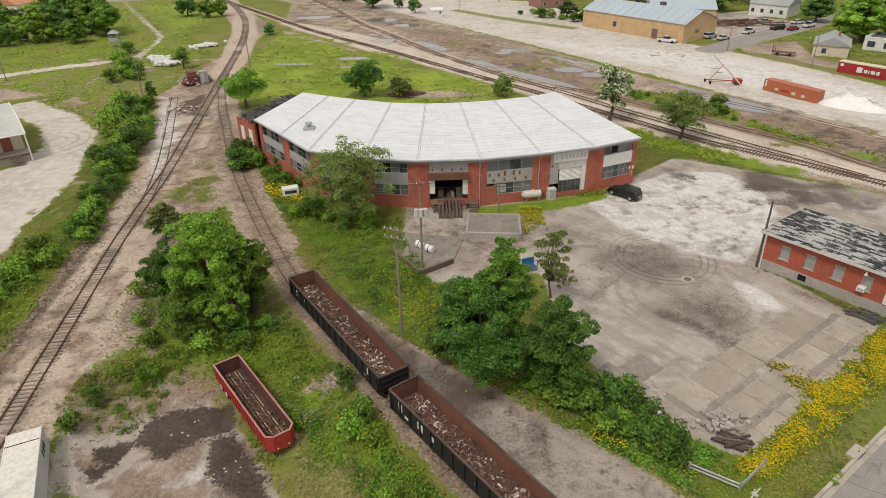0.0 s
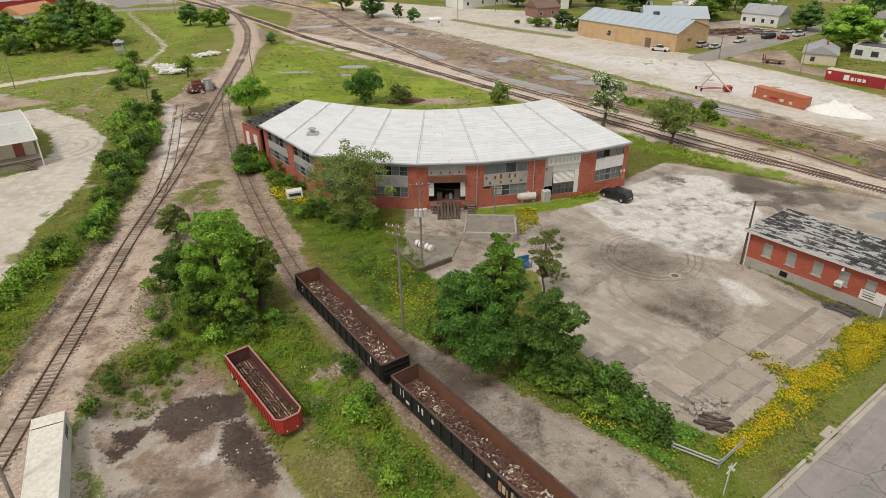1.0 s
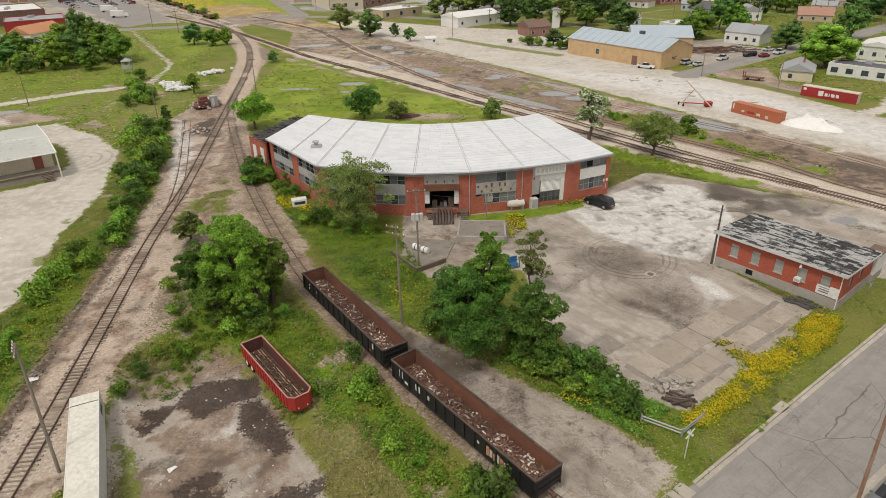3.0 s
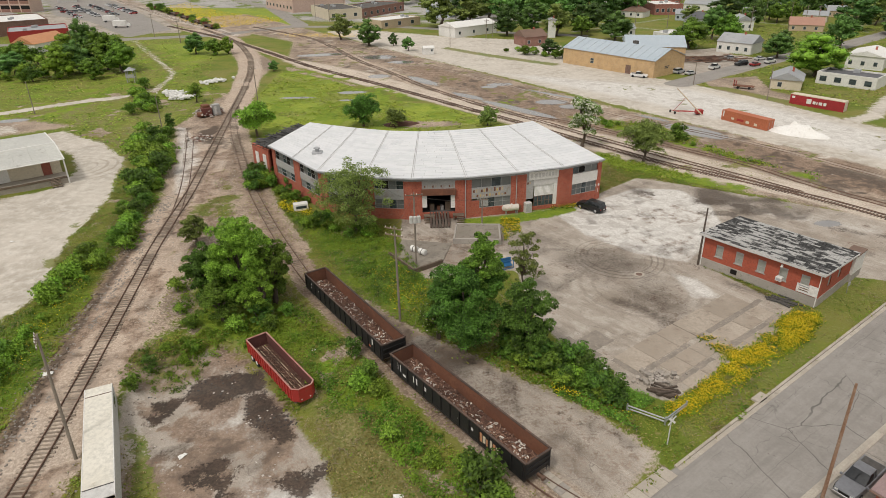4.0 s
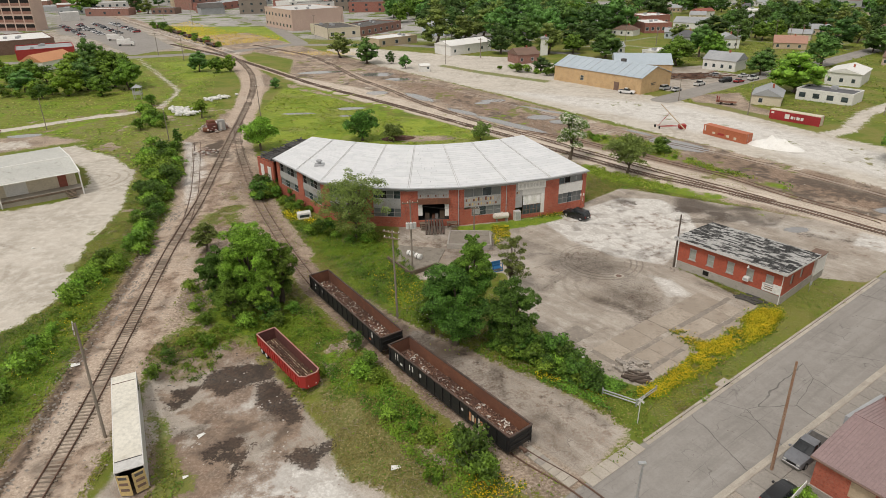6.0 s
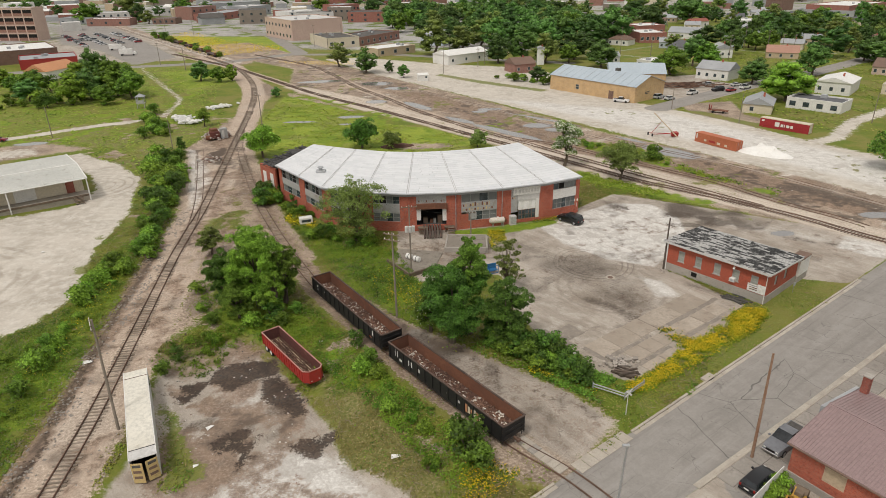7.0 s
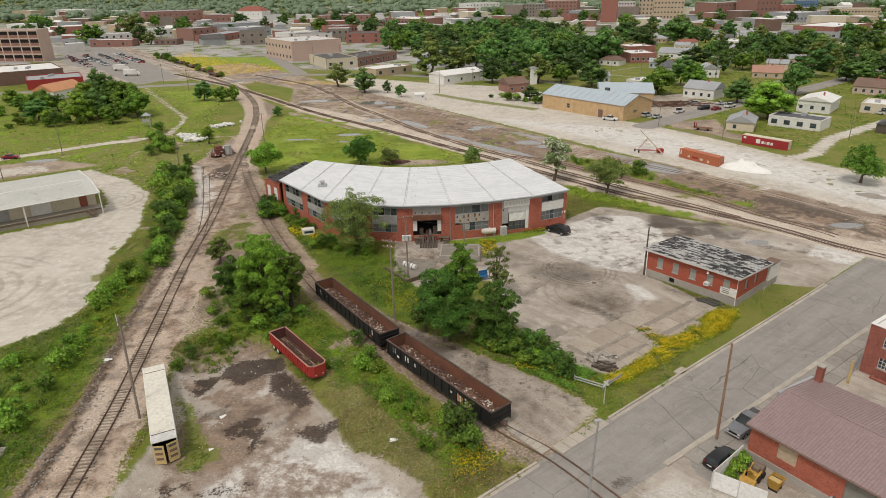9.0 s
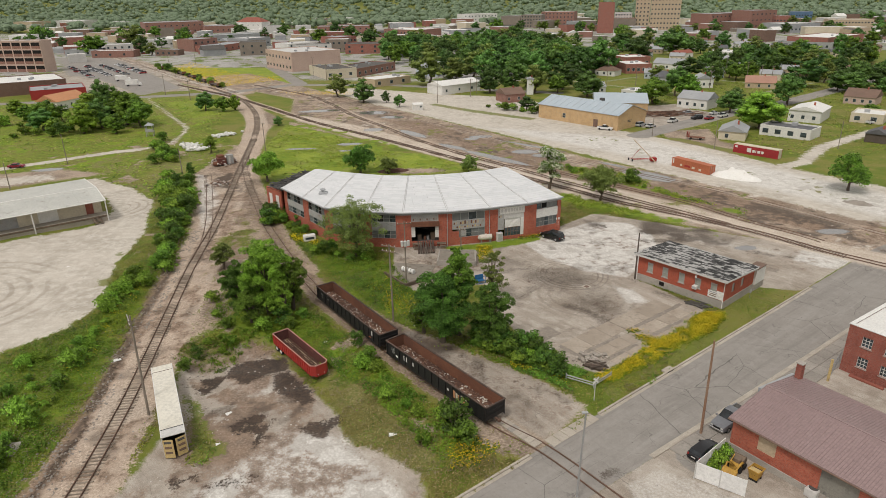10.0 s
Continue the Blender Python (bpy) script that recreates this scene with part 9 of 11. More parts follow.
    s.at(cx + rng.normal(0, 1.2), cy + rng.normal(0, 1.0), rng.uniform(0, 1.1) ** 2 * (0.5 if k == 3 else 1.2), rng.uniform(0, 360)).box(-r, r, -r * 0.5, r * 0.5, 0, r * 0.6)
jk = thing("junk_pile", 0, 0, 0, 0, "heaps of pale and rusty junk beside the track", "junk pile")
tagged(jk, kind="stuff")
tagged(part("junk", s, "junkmix", jk), kind="stuff")
wreck = thing("scrap_heap", -62.4, 160.6, 0, 25, "crushed red and white scrap with a grey sheet", "scrap heap")
part("cab", Shape().slabbox(-1.7, 0.3, -0.9, 0.9, 0.1, 1.5, 0.12), "redinner", wreck)
part("panel", Shape().at(-0.6, 0.2, 0, 14).slabbox(-0.9, 0.5, -0.7, 0.7, 1.5, 2.0, 0.1), "rust", wreck, "bent rusty panel")
part("grey_sheet", Shape().at(1.1, -0.5, 0, 8).slabbox(-0.6, 0.8, -0.5, 0.6, 0.05, 2.0, 0.06), "greypanel", wreck)
part("window", Shape().at(1.1, -0.5, 0, 8).box(-0.35, 0.1, -0.53, -0.503, 0.3, 1.7), "pale", wreck)
part("white_sheet", Shape().at(0.6, 1.3, 0, -30).slabbox(-1.2, 1.2, -0.5, 0.5, 1.0, 1.3, 0.1), "white", wreck)
part("rusty_drum", Shape().tube([(-2.6, -0.6, 0.45), (-1.6, -0.9, 0.45)], [0.45, 0.45], 12), "rust", wreck)
wreck.matrix_basis = wreck.matrix_basis @ Matrix.Diagonal((1.35, 1.35, 1.5, 1))
ws = Shape()
for i in range(230):
    r = rng.uniform(0.2, 0.6)
    cx, cy = ((-82, 187), (-76.5, 182), (-76.5, 204), (-73.5, 207), (-79.2, 182), (-84, 189))[i % 6]
    ws.at(cx + rng.normal(0, 1.5), cy + rng.normal(0, 1.2), rng.uniform(0, 0.5), rng.uniform(0, 360)).slabbox(-r, r, -r * 0.7, r * 0.7, 0, r, 0.1)
tagged(part("white_sacks", ws, "white", jk), kind="stuff")
for x, y, w, dgr in ((-44.4, 43.4, 0.7, 20), (-25.0, 31.2, 0.45, 50), (-3.8, 24.8, 0.5, 10), (-14.8, 47, 0.3, 0), (-52, 70, 0.4, 10), (-24.6, 25.2, 0.3, 30), (-70, 80, 0.35, 0)):
    z = at_ground(x, y)
    sc = new("litter_sheet", Shape().add([(-w, -w * 0.5, 0.02), (w, -w * 0.4, 0.1), (w * 0.9, w * 0.5, 0.03), (-w * 0.8, w * 0.6, 0.14), (-w, -w * 0.5, 0.0), (w, -w * 0.4, 0.08), (w * 0.9, w * 0.5, 0.01), (-w * 0.8, w * 0.6, 0.12)], [(0, 1, 2, 3), (7, 6, 5, 4), (0, 4, 5, 1), (1, 5, 6, 2), (2, 6, 7, 3), (3, 7, 4, 0)]).mesh("litter_sheet", "white"))
    sc.matrix_basis = pose(x, y, z + 0.03, 0, 0, dgr)
    tagged(sc, "crumpled white sheet of litter on the ground", "litter", "litter")
cb = thing("concrete_block", -48.4, 23.9, 0, 10, "square concrete pad with a dark hatch", "concrete pad")
part("pad", Shape().slabbox(-1.3, 1.3, -1.3, 1.3, -0.2, 0.25, 0.06), "concrete", cb)
part("hatch", Shape().box(-0.4, 0.4, -0.4, 0.4, 0.25, 0.3), "dark", cb)
# auger in the yard
au = thing("red_auger", 66.5, 152.0, 0, 0, "red grain auger with raised pale tube on wheels", "auger")
part("tube", Shape().tube([(3.6, -2.6, 0.5), (-1.6, 3.5, 6.2)], [0.16, 0.13], 8), "tan", au)
part("frame", Shape().tube([(2.6, -1.6, 1.2), (-2.4, 0.8, 0.6)], [0.09] * 2, 6).tube([(2.6, -1.4, 1.2), (-3.0, 2.6, 0.6)], [0.09] * 2, 6), "redmetal", au)
part("hopper", Shape().loft([(2.9, 0.7, 0.2, 0.9, 1.2), (4.6, 0.7, 0.2, 0.9, 1.3)]).at(0, -2.2), "redmetal", au)
part("strut", Shape().tube([(-2.6, 1.6, 0.5), (0.2, 1.4, 4.2)], [0.06] * 2, 6), "redmetal", au)
for p in ((-2.4, 0.7), (-3.0, 2.6)):
    part("wheel", Shape().tube([(p[0] - 0.12, p[1], 0.4), (p[0] + 0.12, p[1], 0.4)], [0.4] * 2, 12), "tyre", au)
fb_ = thing("flatbed_trailer", 95.4, 181.8, 0, -30, "old red flatbed trailer in the grass", "trailer")
part("bed", Shape().slabbox(-3, 3, -1.1, 1.1, 0.75, 0.95, 0.03), "rust", fb_)
part("headboard", Shape().box(-3.0, -2.9, -1.1, 1.1, 0.95, 2.6).box(-2.4, -2.3, -1.1, 1.1, 0.95, 2.3), "redmetal", fb_)
for dx in (-1.6, 1.6):
    for sy in (-1, 1):
        part("wheel", Shape().tube([(dx, sy * 0.8, 0.4), (dx, sy * 1.05, 0.4)], [0.4] * 2, 12), "tyre", fb_)
lm = Shape()
for i in range(110):
    lm.at(103 + rng.normal(0, 6), 231 + rng.normal(0, 3.2), rng.uniform(0, 1.1), rng.normal(20, 12)).box(-2.2, 2.2, -0.12, 0.12, 0, 0.2)
lb = thing("lumber_stacks", 0, 0, 0, 0, "loose stacks of rusty bars and old lumber", "lumber")
tagged(lb, kind="stuff")
tagged(part("lumber", lm, "scrapmix", lb), kind="stuff")
sq = thing("small_white_shed", -2.6, 256, 0, 12, "small white garden shed with a dark window", "shed")
part("wall", Shape().box(-2.2, 2.2, -1.7, 1.7, 0, 2.5), "white", sq)
part("roof", Shape().add([(-2.4, -1.9, 2.5), (2.4, -1.9, 2.5), (2.4, 1.9, 2.5), (-2.4, 1.9, 2.5), (-2.4, 0, 3.3), (2.4, 0, 3.3)], [(3, 2, 1, 0), (0, 1, 5, 4), (2, 3, 4, 5), (1, 2, 5), (3, 0, 4)]), "white", sq)
part("window", Shape().box(0.9, 1.6, -1.74, -1.7, 1.2, 2.0), "glass", sq)
tw = thing("grey_play_tower", -104, 207.8, 0, 10, "grey weathered wooden tower with a roof", "tower")
for px in (-1.2, 1.2):
    for py in (-1.2, 1.2):
        part("post", Shape().box(px - 0.1, px + 0.1, py - 0.1, py + 0.1, 0, 4.2), "greypanel", tw)
part("floor", Shape().box(-1.4, 1.4, -1.4, 1.4, 1.7, 1.9), "greypanel", tw)
part("rail", Shape().box(-1.4, 1.4, -1.4, -1.3, 1.9, 2.9).box(-1.4, -1.3, -1.3, 1.4, 1.9, 2.9), "greypanel", tw)
part("roof", Shape().add([(-1.6, -1.6, 4.1), (1.6, -1.6, 4.1), (1.6, 1.6, 4.1), (-1.6, 1.6, 4.1), (0, 0, 5.2)], [(3, 2, 1, 0), (0, 1, 4), (1, 2, 4), (2, 3, 4), (3, 0, 4)]), "grey", tw)


# ---- town ----
WINDOW = Shape().box(0, 1, -0.06, 0.0, 0, 1).mesh("window", "glass")
PALEFRAME = Shape().box(-0.08, 1.08, -0.04, 0.0, -0.06, 1.06).mesh("window_surround", "pale")
TOWN_SPOTS = []


def town_building(label, x, y, deg, w, d, h, wall, roof, rows, cols, kind="flat", group="town buildings"):
    house_like = kind in ("gable", "hip")
    root = thing("house" if house_like else "town_building", x, y, 0, deg, label, "house" if house_like else "building", group)
    TOWN_SPOTS.append((x + 0.5 * (w * math.cos(radians(deg)) - d * math.sin(radians(deg))), y + 0.5 * (w * math.sin(radians(deg)) + d * math.cos(radians(deg))), 0.55 * math.hypot(w, d)))
    wall = {"brick": "townbrick", "redbrick": "townred"}.get(wall, wall)
    part("wall", Shape().box(0, w, 0, d, -0.3, h), wall, root)
    e = 0.35
    if kind == "flat":
        r = part("roof", Shape().box(0.3, w - 0.3, 0.3, d - 0.3, h - 0.05, h + 0.06), roof, root)
        if group == "distant town blocks" and (y > 760 or rows == 0):
            return root
        part("parapet", Shape().box(-0.05, w + 0.05, -0.05, 0.3, h, h + 0.5).box(-0.05, w + 0.05, d - 0.3, d + 0.05, h, h + 0.5).box(-0.05, 0.3, 0.3, d - 0.3, h, h + 0.5).box(w - 0.3, w + 0.05, 0.3, d - 0.3, h, h + 0.5), wall, root)
        for k in range(0 if group == "distant town blocks" else 1 if y > 480 else min(3, int(w * d / 260) + 1)):
            u, v = RNG.uniform(0.15, 0.8, 2)
            part("roof_unit", Shape().slabbox(u * w, u * w + 1.8, v * d, v * d + 1.4, h + 0.06, h + 1.2, 0.08), "gutter", r)
    else:
        rise = min(w, d) * (0.15 if "metal" in label else 0.26)
        if w >= d:
            a, b = (0.0, 0.0) if kind == "gable" else (d * 0.45, d * 0.45)
            v = [(-e, -e, h), (w + e, -e, h), (w + e, d + e, h), (-e, d + e, h), (-e + a, d / 2, h + rise), (w + e - b, d / 2, h + rise)]
        else:
            a = 0.0 if kind == "gable" else w * 0.45
            v = [(w + e, -e, h), (w + e, d + e, h), (-e, d + e, h), (-e, -e, h), (w / 2, -e + a, h + rise), (w / 2, d + e - a, h + rise)]
        r = part("roof", Shape().add(v, [(3, 2, 1, 0), (0, 1, 5, 4), (2, 3, 4, 5), (1, 2, 5), (3, 0, 4)]), roof, root)
        if w < 16 and group != "distant town blocks":
            part("chimney", Shape().box(w * 0.6, w * 0.6 + 0.6, d * 0.45, d * 0.45 + 0.6, h + rise * 0.5, h + rise + 0.7), "brick", r)
    if rows and cols:
        st = h / rows
        for i in range(rows):
            for j in range(cols):
                ww, wh = min(w / cols * 0.5, 1.1 if house_like else 1.9), min(st * 0.48, 1.3 if house_like else 1.8)
                ux, uz = w * (j + 0.25) / cols, st * i + st * 0.3
                win = piece("window", WINDOW, root, Matrix.LocRotScale((ux, 0, uz), None, (ww, 1, wh)))
                if y < 420:
                    piece("window_surround", PALEFRAME, win, Matrix.Identity(4))
        side = max(1, int(cols * d / w * 0.6)) if rows > 1 else 1
        for i in range(rows):
            for j in range(min(side, 4)):
                ww, wh = min(d / side * 0.4, 1.6), min(st * 0.48, 1.6)
                if deg > 0:
                    piece("window", WINDOW, root, Matrix.LocRotScale((w, d * (j + 0.3) / side, st * i + st * 0.3), Euler((0, 0, radians(90))), (ww, 1, wh)))
                else:
                    piece("window", WINDOW, root, Matrix.LocRotScale((0, d * (j + 0.3) / side + ww, st * i + st * 0.3), Euler((0, 0, radians(-90))), (ww, 1, wh)))
    return root


def open_bays(root, w, h, floors, cols):
    """Brick spandrels and dark openings between pale frames."""
    st = h / floors
    for i in range(floors):
        for j in range(cols):
            a, b = w * j / cols + 0.5, w * (j + 1) / cols - 0.5
            part("spandrel", Shape().box(a, b, -0.1, 0, st * i + 0.2, st * i + st * 0.4), "townbrick", root)
            part("opening", Shape().box(a, b, -0.05, 0, st * i + st * 0.4, st * (i + 1) - 0.9), "void", root)


open_bays(town_building("tan frame building with open brick bays", -330.1, 462.8, -9.1, 54, 12, 21.7, "pink", "pale", 0, 0, "flat"), 54, 21.7, 4, 7)
town_building("long store with white flat roof", -246.7, 314.0, 36.3, 51.8, 40, 6.6, "darkbrick", "white", 0, 0, "flat")
town_building("red metal building with grey ribbed roof", -205.7, 308.9, 30.1, 26.1, 24, 4.4, "redmetal", "grey", 0, 0, "flat")
town_building("small white house with orange tiled roof", -173.2, 273.7, 76.6, 20.1, 12, 3.9, "white", "orange", 1, 3, "gable")
town_building("white warehouse with low roof", -730.3, 1315.6, -19.7, 81.9, 40, 12.5, "pale", "white", 0, 0, "flat")
town_building("tan storage building in the town", -727.3, 1185.4, -18.1, 42.0, 40, 15.0, "tan", "pale", 0, 0, "flat")
town_building("long brown brick commercial block", -415.9, 985.5, 28.2, 84.5, 60, 15.8, "brick", "grey", 2, 10, "flat")
town_building("brick commercial wing in the town", -328.3, 989.3, 23.7, 46.1, 40, 9.6, "brick", "grey", 1, 6, "flat")
town_building("white villa with red hipped roof", -286.1, 1007.8, -17.6, 43.8, 25, 14.6, "white", "redroof", 2, 5, "hip")
town_building("long grey low commercial building", -244.0, 742.0, 39.2, 60.9, 30, 8.5, "grey", "grey", 1, 9, "flat")
town_building("white low shop in the town", -297.5, 693.1, 39.5, 30.3, 20.0, 7.0, "white", "pale", 1, 4, "flat")
town_building("two storey brick shop", -224.8, 625.3, 57.2, 29.4, 25.0, 11.1, "brick", "grey", 2, 4, "flat")
town_building("red shop with teal awning", -197.9, 612.8, 74.3, 56.0, 25.0, 5.7, "redbrick", "grey", 1, 5, "flat")
town_building("grey shops far in the town", -182.4, 666.0, 58.7, 32.9, 30, 8.8, "grey", "pale", 1, 5, "flat")
town_building("pale pink stucco building with rows of small windows", -117.2, 462.3, -55.6, 46.8, 37.7, 12.6, "pink", "pale", 2, 8, "flat")
town_building("cream low building in the town", -60.8, 377.3, 26.4, 20.4, 35.5, 5.5, "cream", "dark", 1, 3, "flat")
town_building("long red brick shop", -42.1, 386.4, 60.3, 45.8, 22.0, 4.9, "brick", "dark", 1, 7, "flat")
town_building("tan metal building with white roof", -27.4, 335.3, 41.0, 26.5, 16.2, 3.8, "tan", "white", 1, 3, "flat")
town_building("white metal shed with gabled roof", 10.0, 299.4, 37.6, 26.5, 12.7, 4.6, "white", "white", 1, 3, "gable")
town_building("pale blue two storey house", -4.7, 386.6, -22.0, 15.0, 11.0, 6.2, "paleblue", "grey", 2, 3, "gable")
town_building("brick block with arched windows", -140.3, 865.2, 4.8, 69.2, 35.0, 11.4, "brick", "grey", 2, 9, "flat")
town_building("brick shop white fronted", -128.2, 604.5, 43.2, 32.4, 25.0, 6.7, "white", "pale", 2, 4, "flat")
town_building("brick shop row in the town", -82.7, 608.0, 44.5, 24.4, 25.0, 11.9, "redbrick", "grey", 2, 6, "flat")
town_building("wide brick store with white roof", -46.5, 769.0, -46.0, 57.1, 40, 11.5, "brick", "white", 2, 10, "flat")
town_building("white porch building in the town", 12.1, 831.4, 44.1, 28.2, 15, 9.6, "white", "white", 1, 4, "flat")
town_building("white office block in the town", 71.1, 1115.1, 21.3, 62.9, 30.0, 17.2, "white", "pale", 3, 10, "flat")
town_building("grey brown block in the town", 121.1, 1010.3, -19.7, 31.0, 35, 16.3, "stone", "grey", 0, 0, "flat")
town_building("brown block with window rows", 151.1, 999.5, -19.7, 31.2, 35, 17.8, "stone", "grey", 4, 7, "flat")
town_building("brick civic block with arch", 193.4, 1063.2, -21.0, 52.8, 35, 20.5, "brick", "pale", 4, 9, "flat")
town_building("red brick tower in the town", 223.2, 819.3, -17.1, 19.5, 25, 36.5, "redbrick", "grey", 0, 0, "flat")
town_building("pale green office block", 265.2, 891.7, -18.6, 22.5, 25, 21.8, "pale", "grey", 5, 6, "flat")
town_building("tall tan tower with window rows", 309.6, 876.8, -18.6, 38.4, 25, 41.5, "tan", "grey", 7, 9, "flat")
town_building("tan slab tower in the town", 290.7, 883.1, -18.6, 19.2, 25, 41.4, "tan", "grey", 8, 4, "flat")
town_building("brick long low hall with banner", 253.2, 865.4, -18.1, 32.0, 30, 15.6, "stone", "redroof", 1, 5, "flat")
town_building("brick mill in the town", 395.5, 878.8, 28.9, 84.8, 35, 18.7, "brick", "grey", 3, 10, "flat")
town_building("brick mill wing in the town", 442.8, 862.4, 22.0, 46.0, 35, 22.6, "brick", "grey", 3, 6, "flat")
town_building("brick hall dark in the town", 458.0, 826.8, -18.6, 19.7, 30, 16.4, "redbrick", "grey", 2, 5, "flat")
town_building("blue glass office in the town", 569.7, 999.2, -22.5, 30.8, 25, 16.2, "blue", "grey", 2, 8, "flat")
town_building("grey deck building in the town", 430.9, 755.3, 10.8, 50.5, 40, 10.1, "grey", "pale", 1, 10, "flat")
town_building("tan civic building with window rows", 516.3, 807.2, -18.6, 49.9, 30, 12.0, "tan", "pale", 2, 14, "flat")
town_building("white low building far", 215.2, 457.6, -40.8, 17.6, 20.0, 5.7, "white", "white", 1, 5, "flat")
town_building("brick shop with white roof", 129.0, 377.9, 1.7, 16.5, 25.0, 5.5, "redbrick", "white", 1, 5, "flat")
town_building("brick rear shop in the town", 138.9, 413.9, 12.1, 19.5, 20.0, 6.4, "redbrick", "white", 1, 4, "flat")
town_building("white house with grey gabled roof", 155.2, 403.8, -38.4, 21.4, 12.0, 3.7, "white", "grey", 1, 3, "gable")
town_building("wide grey roofed store", 318.0, 552.0, -44.7, 44.0, 36, 5.5, "grey", "grey", 1, 6, "flat")
town_building("brick store in the town", 346.9, 526.0, 35.0, 69.9, 35.0, 9.2, "redbrick", "white", 1, 4, "flat")
town_building("white garage with roll doors", 98.2, 282.0, -55.3, 12.3, 12.0, 3.3, "white", "white", 1, 3, "flat")
town_building("white house with grey roof and porch", 114.0, 249.7, -46.9, 13.7, 11, 4.2, "white", "grey", 1, 4, "gable")
town_building("grey roofed house in the town", 128.8, 329.4, -31.4, 12.2, 12, 3.7, "grey", "darkroof", 1, 3, "hip")
town_building("brown roofed house in the town", 108.3, 373.4, -40.0, 13.0, 10, 3.2, "white", "brownroof", 1, 3, "hip")
town_building("pale house among trees", 101.5, 390.1, -56.0, 8.7, 12, 12.2, "white", "darkroof", 2, 2, "hip")
town_building("white house with pointed roof", 145.8, 308.3, -7.8, 9.2, 10, 4.6, "white", "grey", 1, 3, "gable")
town_building("salmon roofed house in the town", 171.2, 304.8, -24.9, 14.6, 12, 2.9, "tan", "salmon", 1, 3, "gable")
town_building("white metal building with side door", 144.3, 212.3, -42.0, 11.5, 17.0, 4.4, "white", "white", 1, 3, "gable")
town_building("cream metal building in the town", 166.3, 207.5, -42.0, 11.0, 14, 3.2, "cream", "white", 1, 2, "flat")
town_building("pale pink house with brown roof", 190.6, 250.9, -46.3, 12.4, 12.0, 3.3, "pinkwall", "brownroof", 1, 4, "gable")
town_building("red roofed small house", 195.1, 467.0, 23.3, 16.5, 8, 4.1, "white", "redroof", 1, 3, "gable")
town_building("white block building beside the yard", 121.0, 188.1, -48.4, 16.9, 10.0, 3.2, "white", "darkroof", 1, 4, "flat")
town_building("pale shed with grey roof", 102.9, 181.1, -30.4, 8.7, 12.3, 3.0, "cream", "grey", 1, 1, "gable")
town_building("small dark shed in the town", 149.4, 172.8, -45.2, 6.7, 8, 2.9, "darkwood", "darkroof", 0, 0, "gable")
town_building("blue roofed metal building", 73.5, 237.0, -12.0, 22.0, 20, 4.6, "orangebrick", "blueroof", 0, 0, "gable")
town_building("tan low outbuilding in the town", 39.2, 269.9, 21.6, 10.7, 10, 3.9, "brick", "brownroof", 1, 2, "gable")
town_building("white tower shed in the town", 53.3, 295.6, -7.4, 3.4, 6, 7.8, "white", "grey", 0, 0, "gable")

# the tan brick building across the yard
tanb = thing("tan_building", 48.5, 231.1, 0, -52.35, "long orange-tan brick building with pale metal gable roof", "building")
TL2, TW2, TH2, TR2, RD2 = 39.8, 17.6, 5.5, 8.6, 8.2
part("wall", Shape().box(0, TL2, 0, TW2, -0.2, TH2), "orangebrick", tanb)
for gx0, gx1 in ((TL2, TL2 - 0.3), (0.3, 0.0)):
    part("gable", Shape().add([(gx0, 0, TH2), (gx0, TW2, TH2), (gx0, RD2, TR2), (gx1, 0, TH2), (gx1, TW2, TH2), (gx1, RD2, TR2)], [(0, 1, 2), (5, 4, 3), (0, 3, 4, 1), (1, 4, 5, 2), (2, 5, 3, 0)]), "orangebrick", tanb)
for y0, y1, z0, z1 in ((-0.3, RD2, TH2 - 0.05, TR2), (RD2, TW2 + 0.3, TR2, TH2 - 0.05)):
    part("roof_slope", Shape().add([(-0.4, y0, z0), (TL2 + 0.4, y0, z0), (TL2 + 0.4, y1, z1), (-0.4, y1, z1), (-0.4, y0, z0 + 0.14), (TL2 + 0.4, y0, z0 + 0.14), (TL2 + 0.4, y1, z1 + 0.14), (-0.4, y1, z1 + 0.14)], [(0, 1, 2, 3), (7, 6, 5, 4), (0, 4, 5, 1), (1, 5, 6, 2), (2, 6, 7, 3), (3, 7, 4, 0)]), "blueroof", tanb)
window(tanb, (0, -0.2), 0, 13.0, 14.6, 1.6, 3.4, 1, 2, y=0.06, glass="glass", rim="cream")
part("door", Shape().box(28.5, 30.6, -0.1, 0.0, 0, 3.0), "darkbrick", tanb)
for y0, y1, z0, z1 in ((-0.3, RD2, TH2 - 0.05, TR2), (RD2, TW2 + 0.3, TR2, TH2 - 0.05)):
    for k in range(13):
        u = 0.6 + 3.2 * k
        part("roof_rib", Shape().add([(u, y0, z0 + 0.14), (u + 0.12, y0, z0 + 0.14), (u + 0.12, y1, z1 + 0.14), (u, y1, z1 + 0.14), (u, y0, z0 + 0.24), (u + 0.12, y0, z0 + 0.24), (u + 0.12, y1, z1 + 0.24), (u, y1, z1 + 0.24)], [(7, 6, 5, 4), (0, 4, 5, 1), (1, 5, 6, 2), (2, 6, 7, 3), (3, 7, 4, 0)]), "gutter" if k % 4 == 1 else "blueroof", tanb)
part("roof_unit", Shape().slabbox(24.0, 25.6, RD2 + 0.6, RD2 + 1.9, TR2 - 0.4, TR2 + 1.0, 0.08), "dark", tanb)
for k in range(2):
    part("text_bar", Shape().box(TL2, TL2 + 0.03, 6.0, 8.6 - 0.6 * k, 2.9 - 0.5 * k, 3.2 - 0.5 * k), "dark", tanb)
TOWN_SPOTS.append((70, 218, 24))

# further blocks of the town
rng = np.random.default_rng(77)
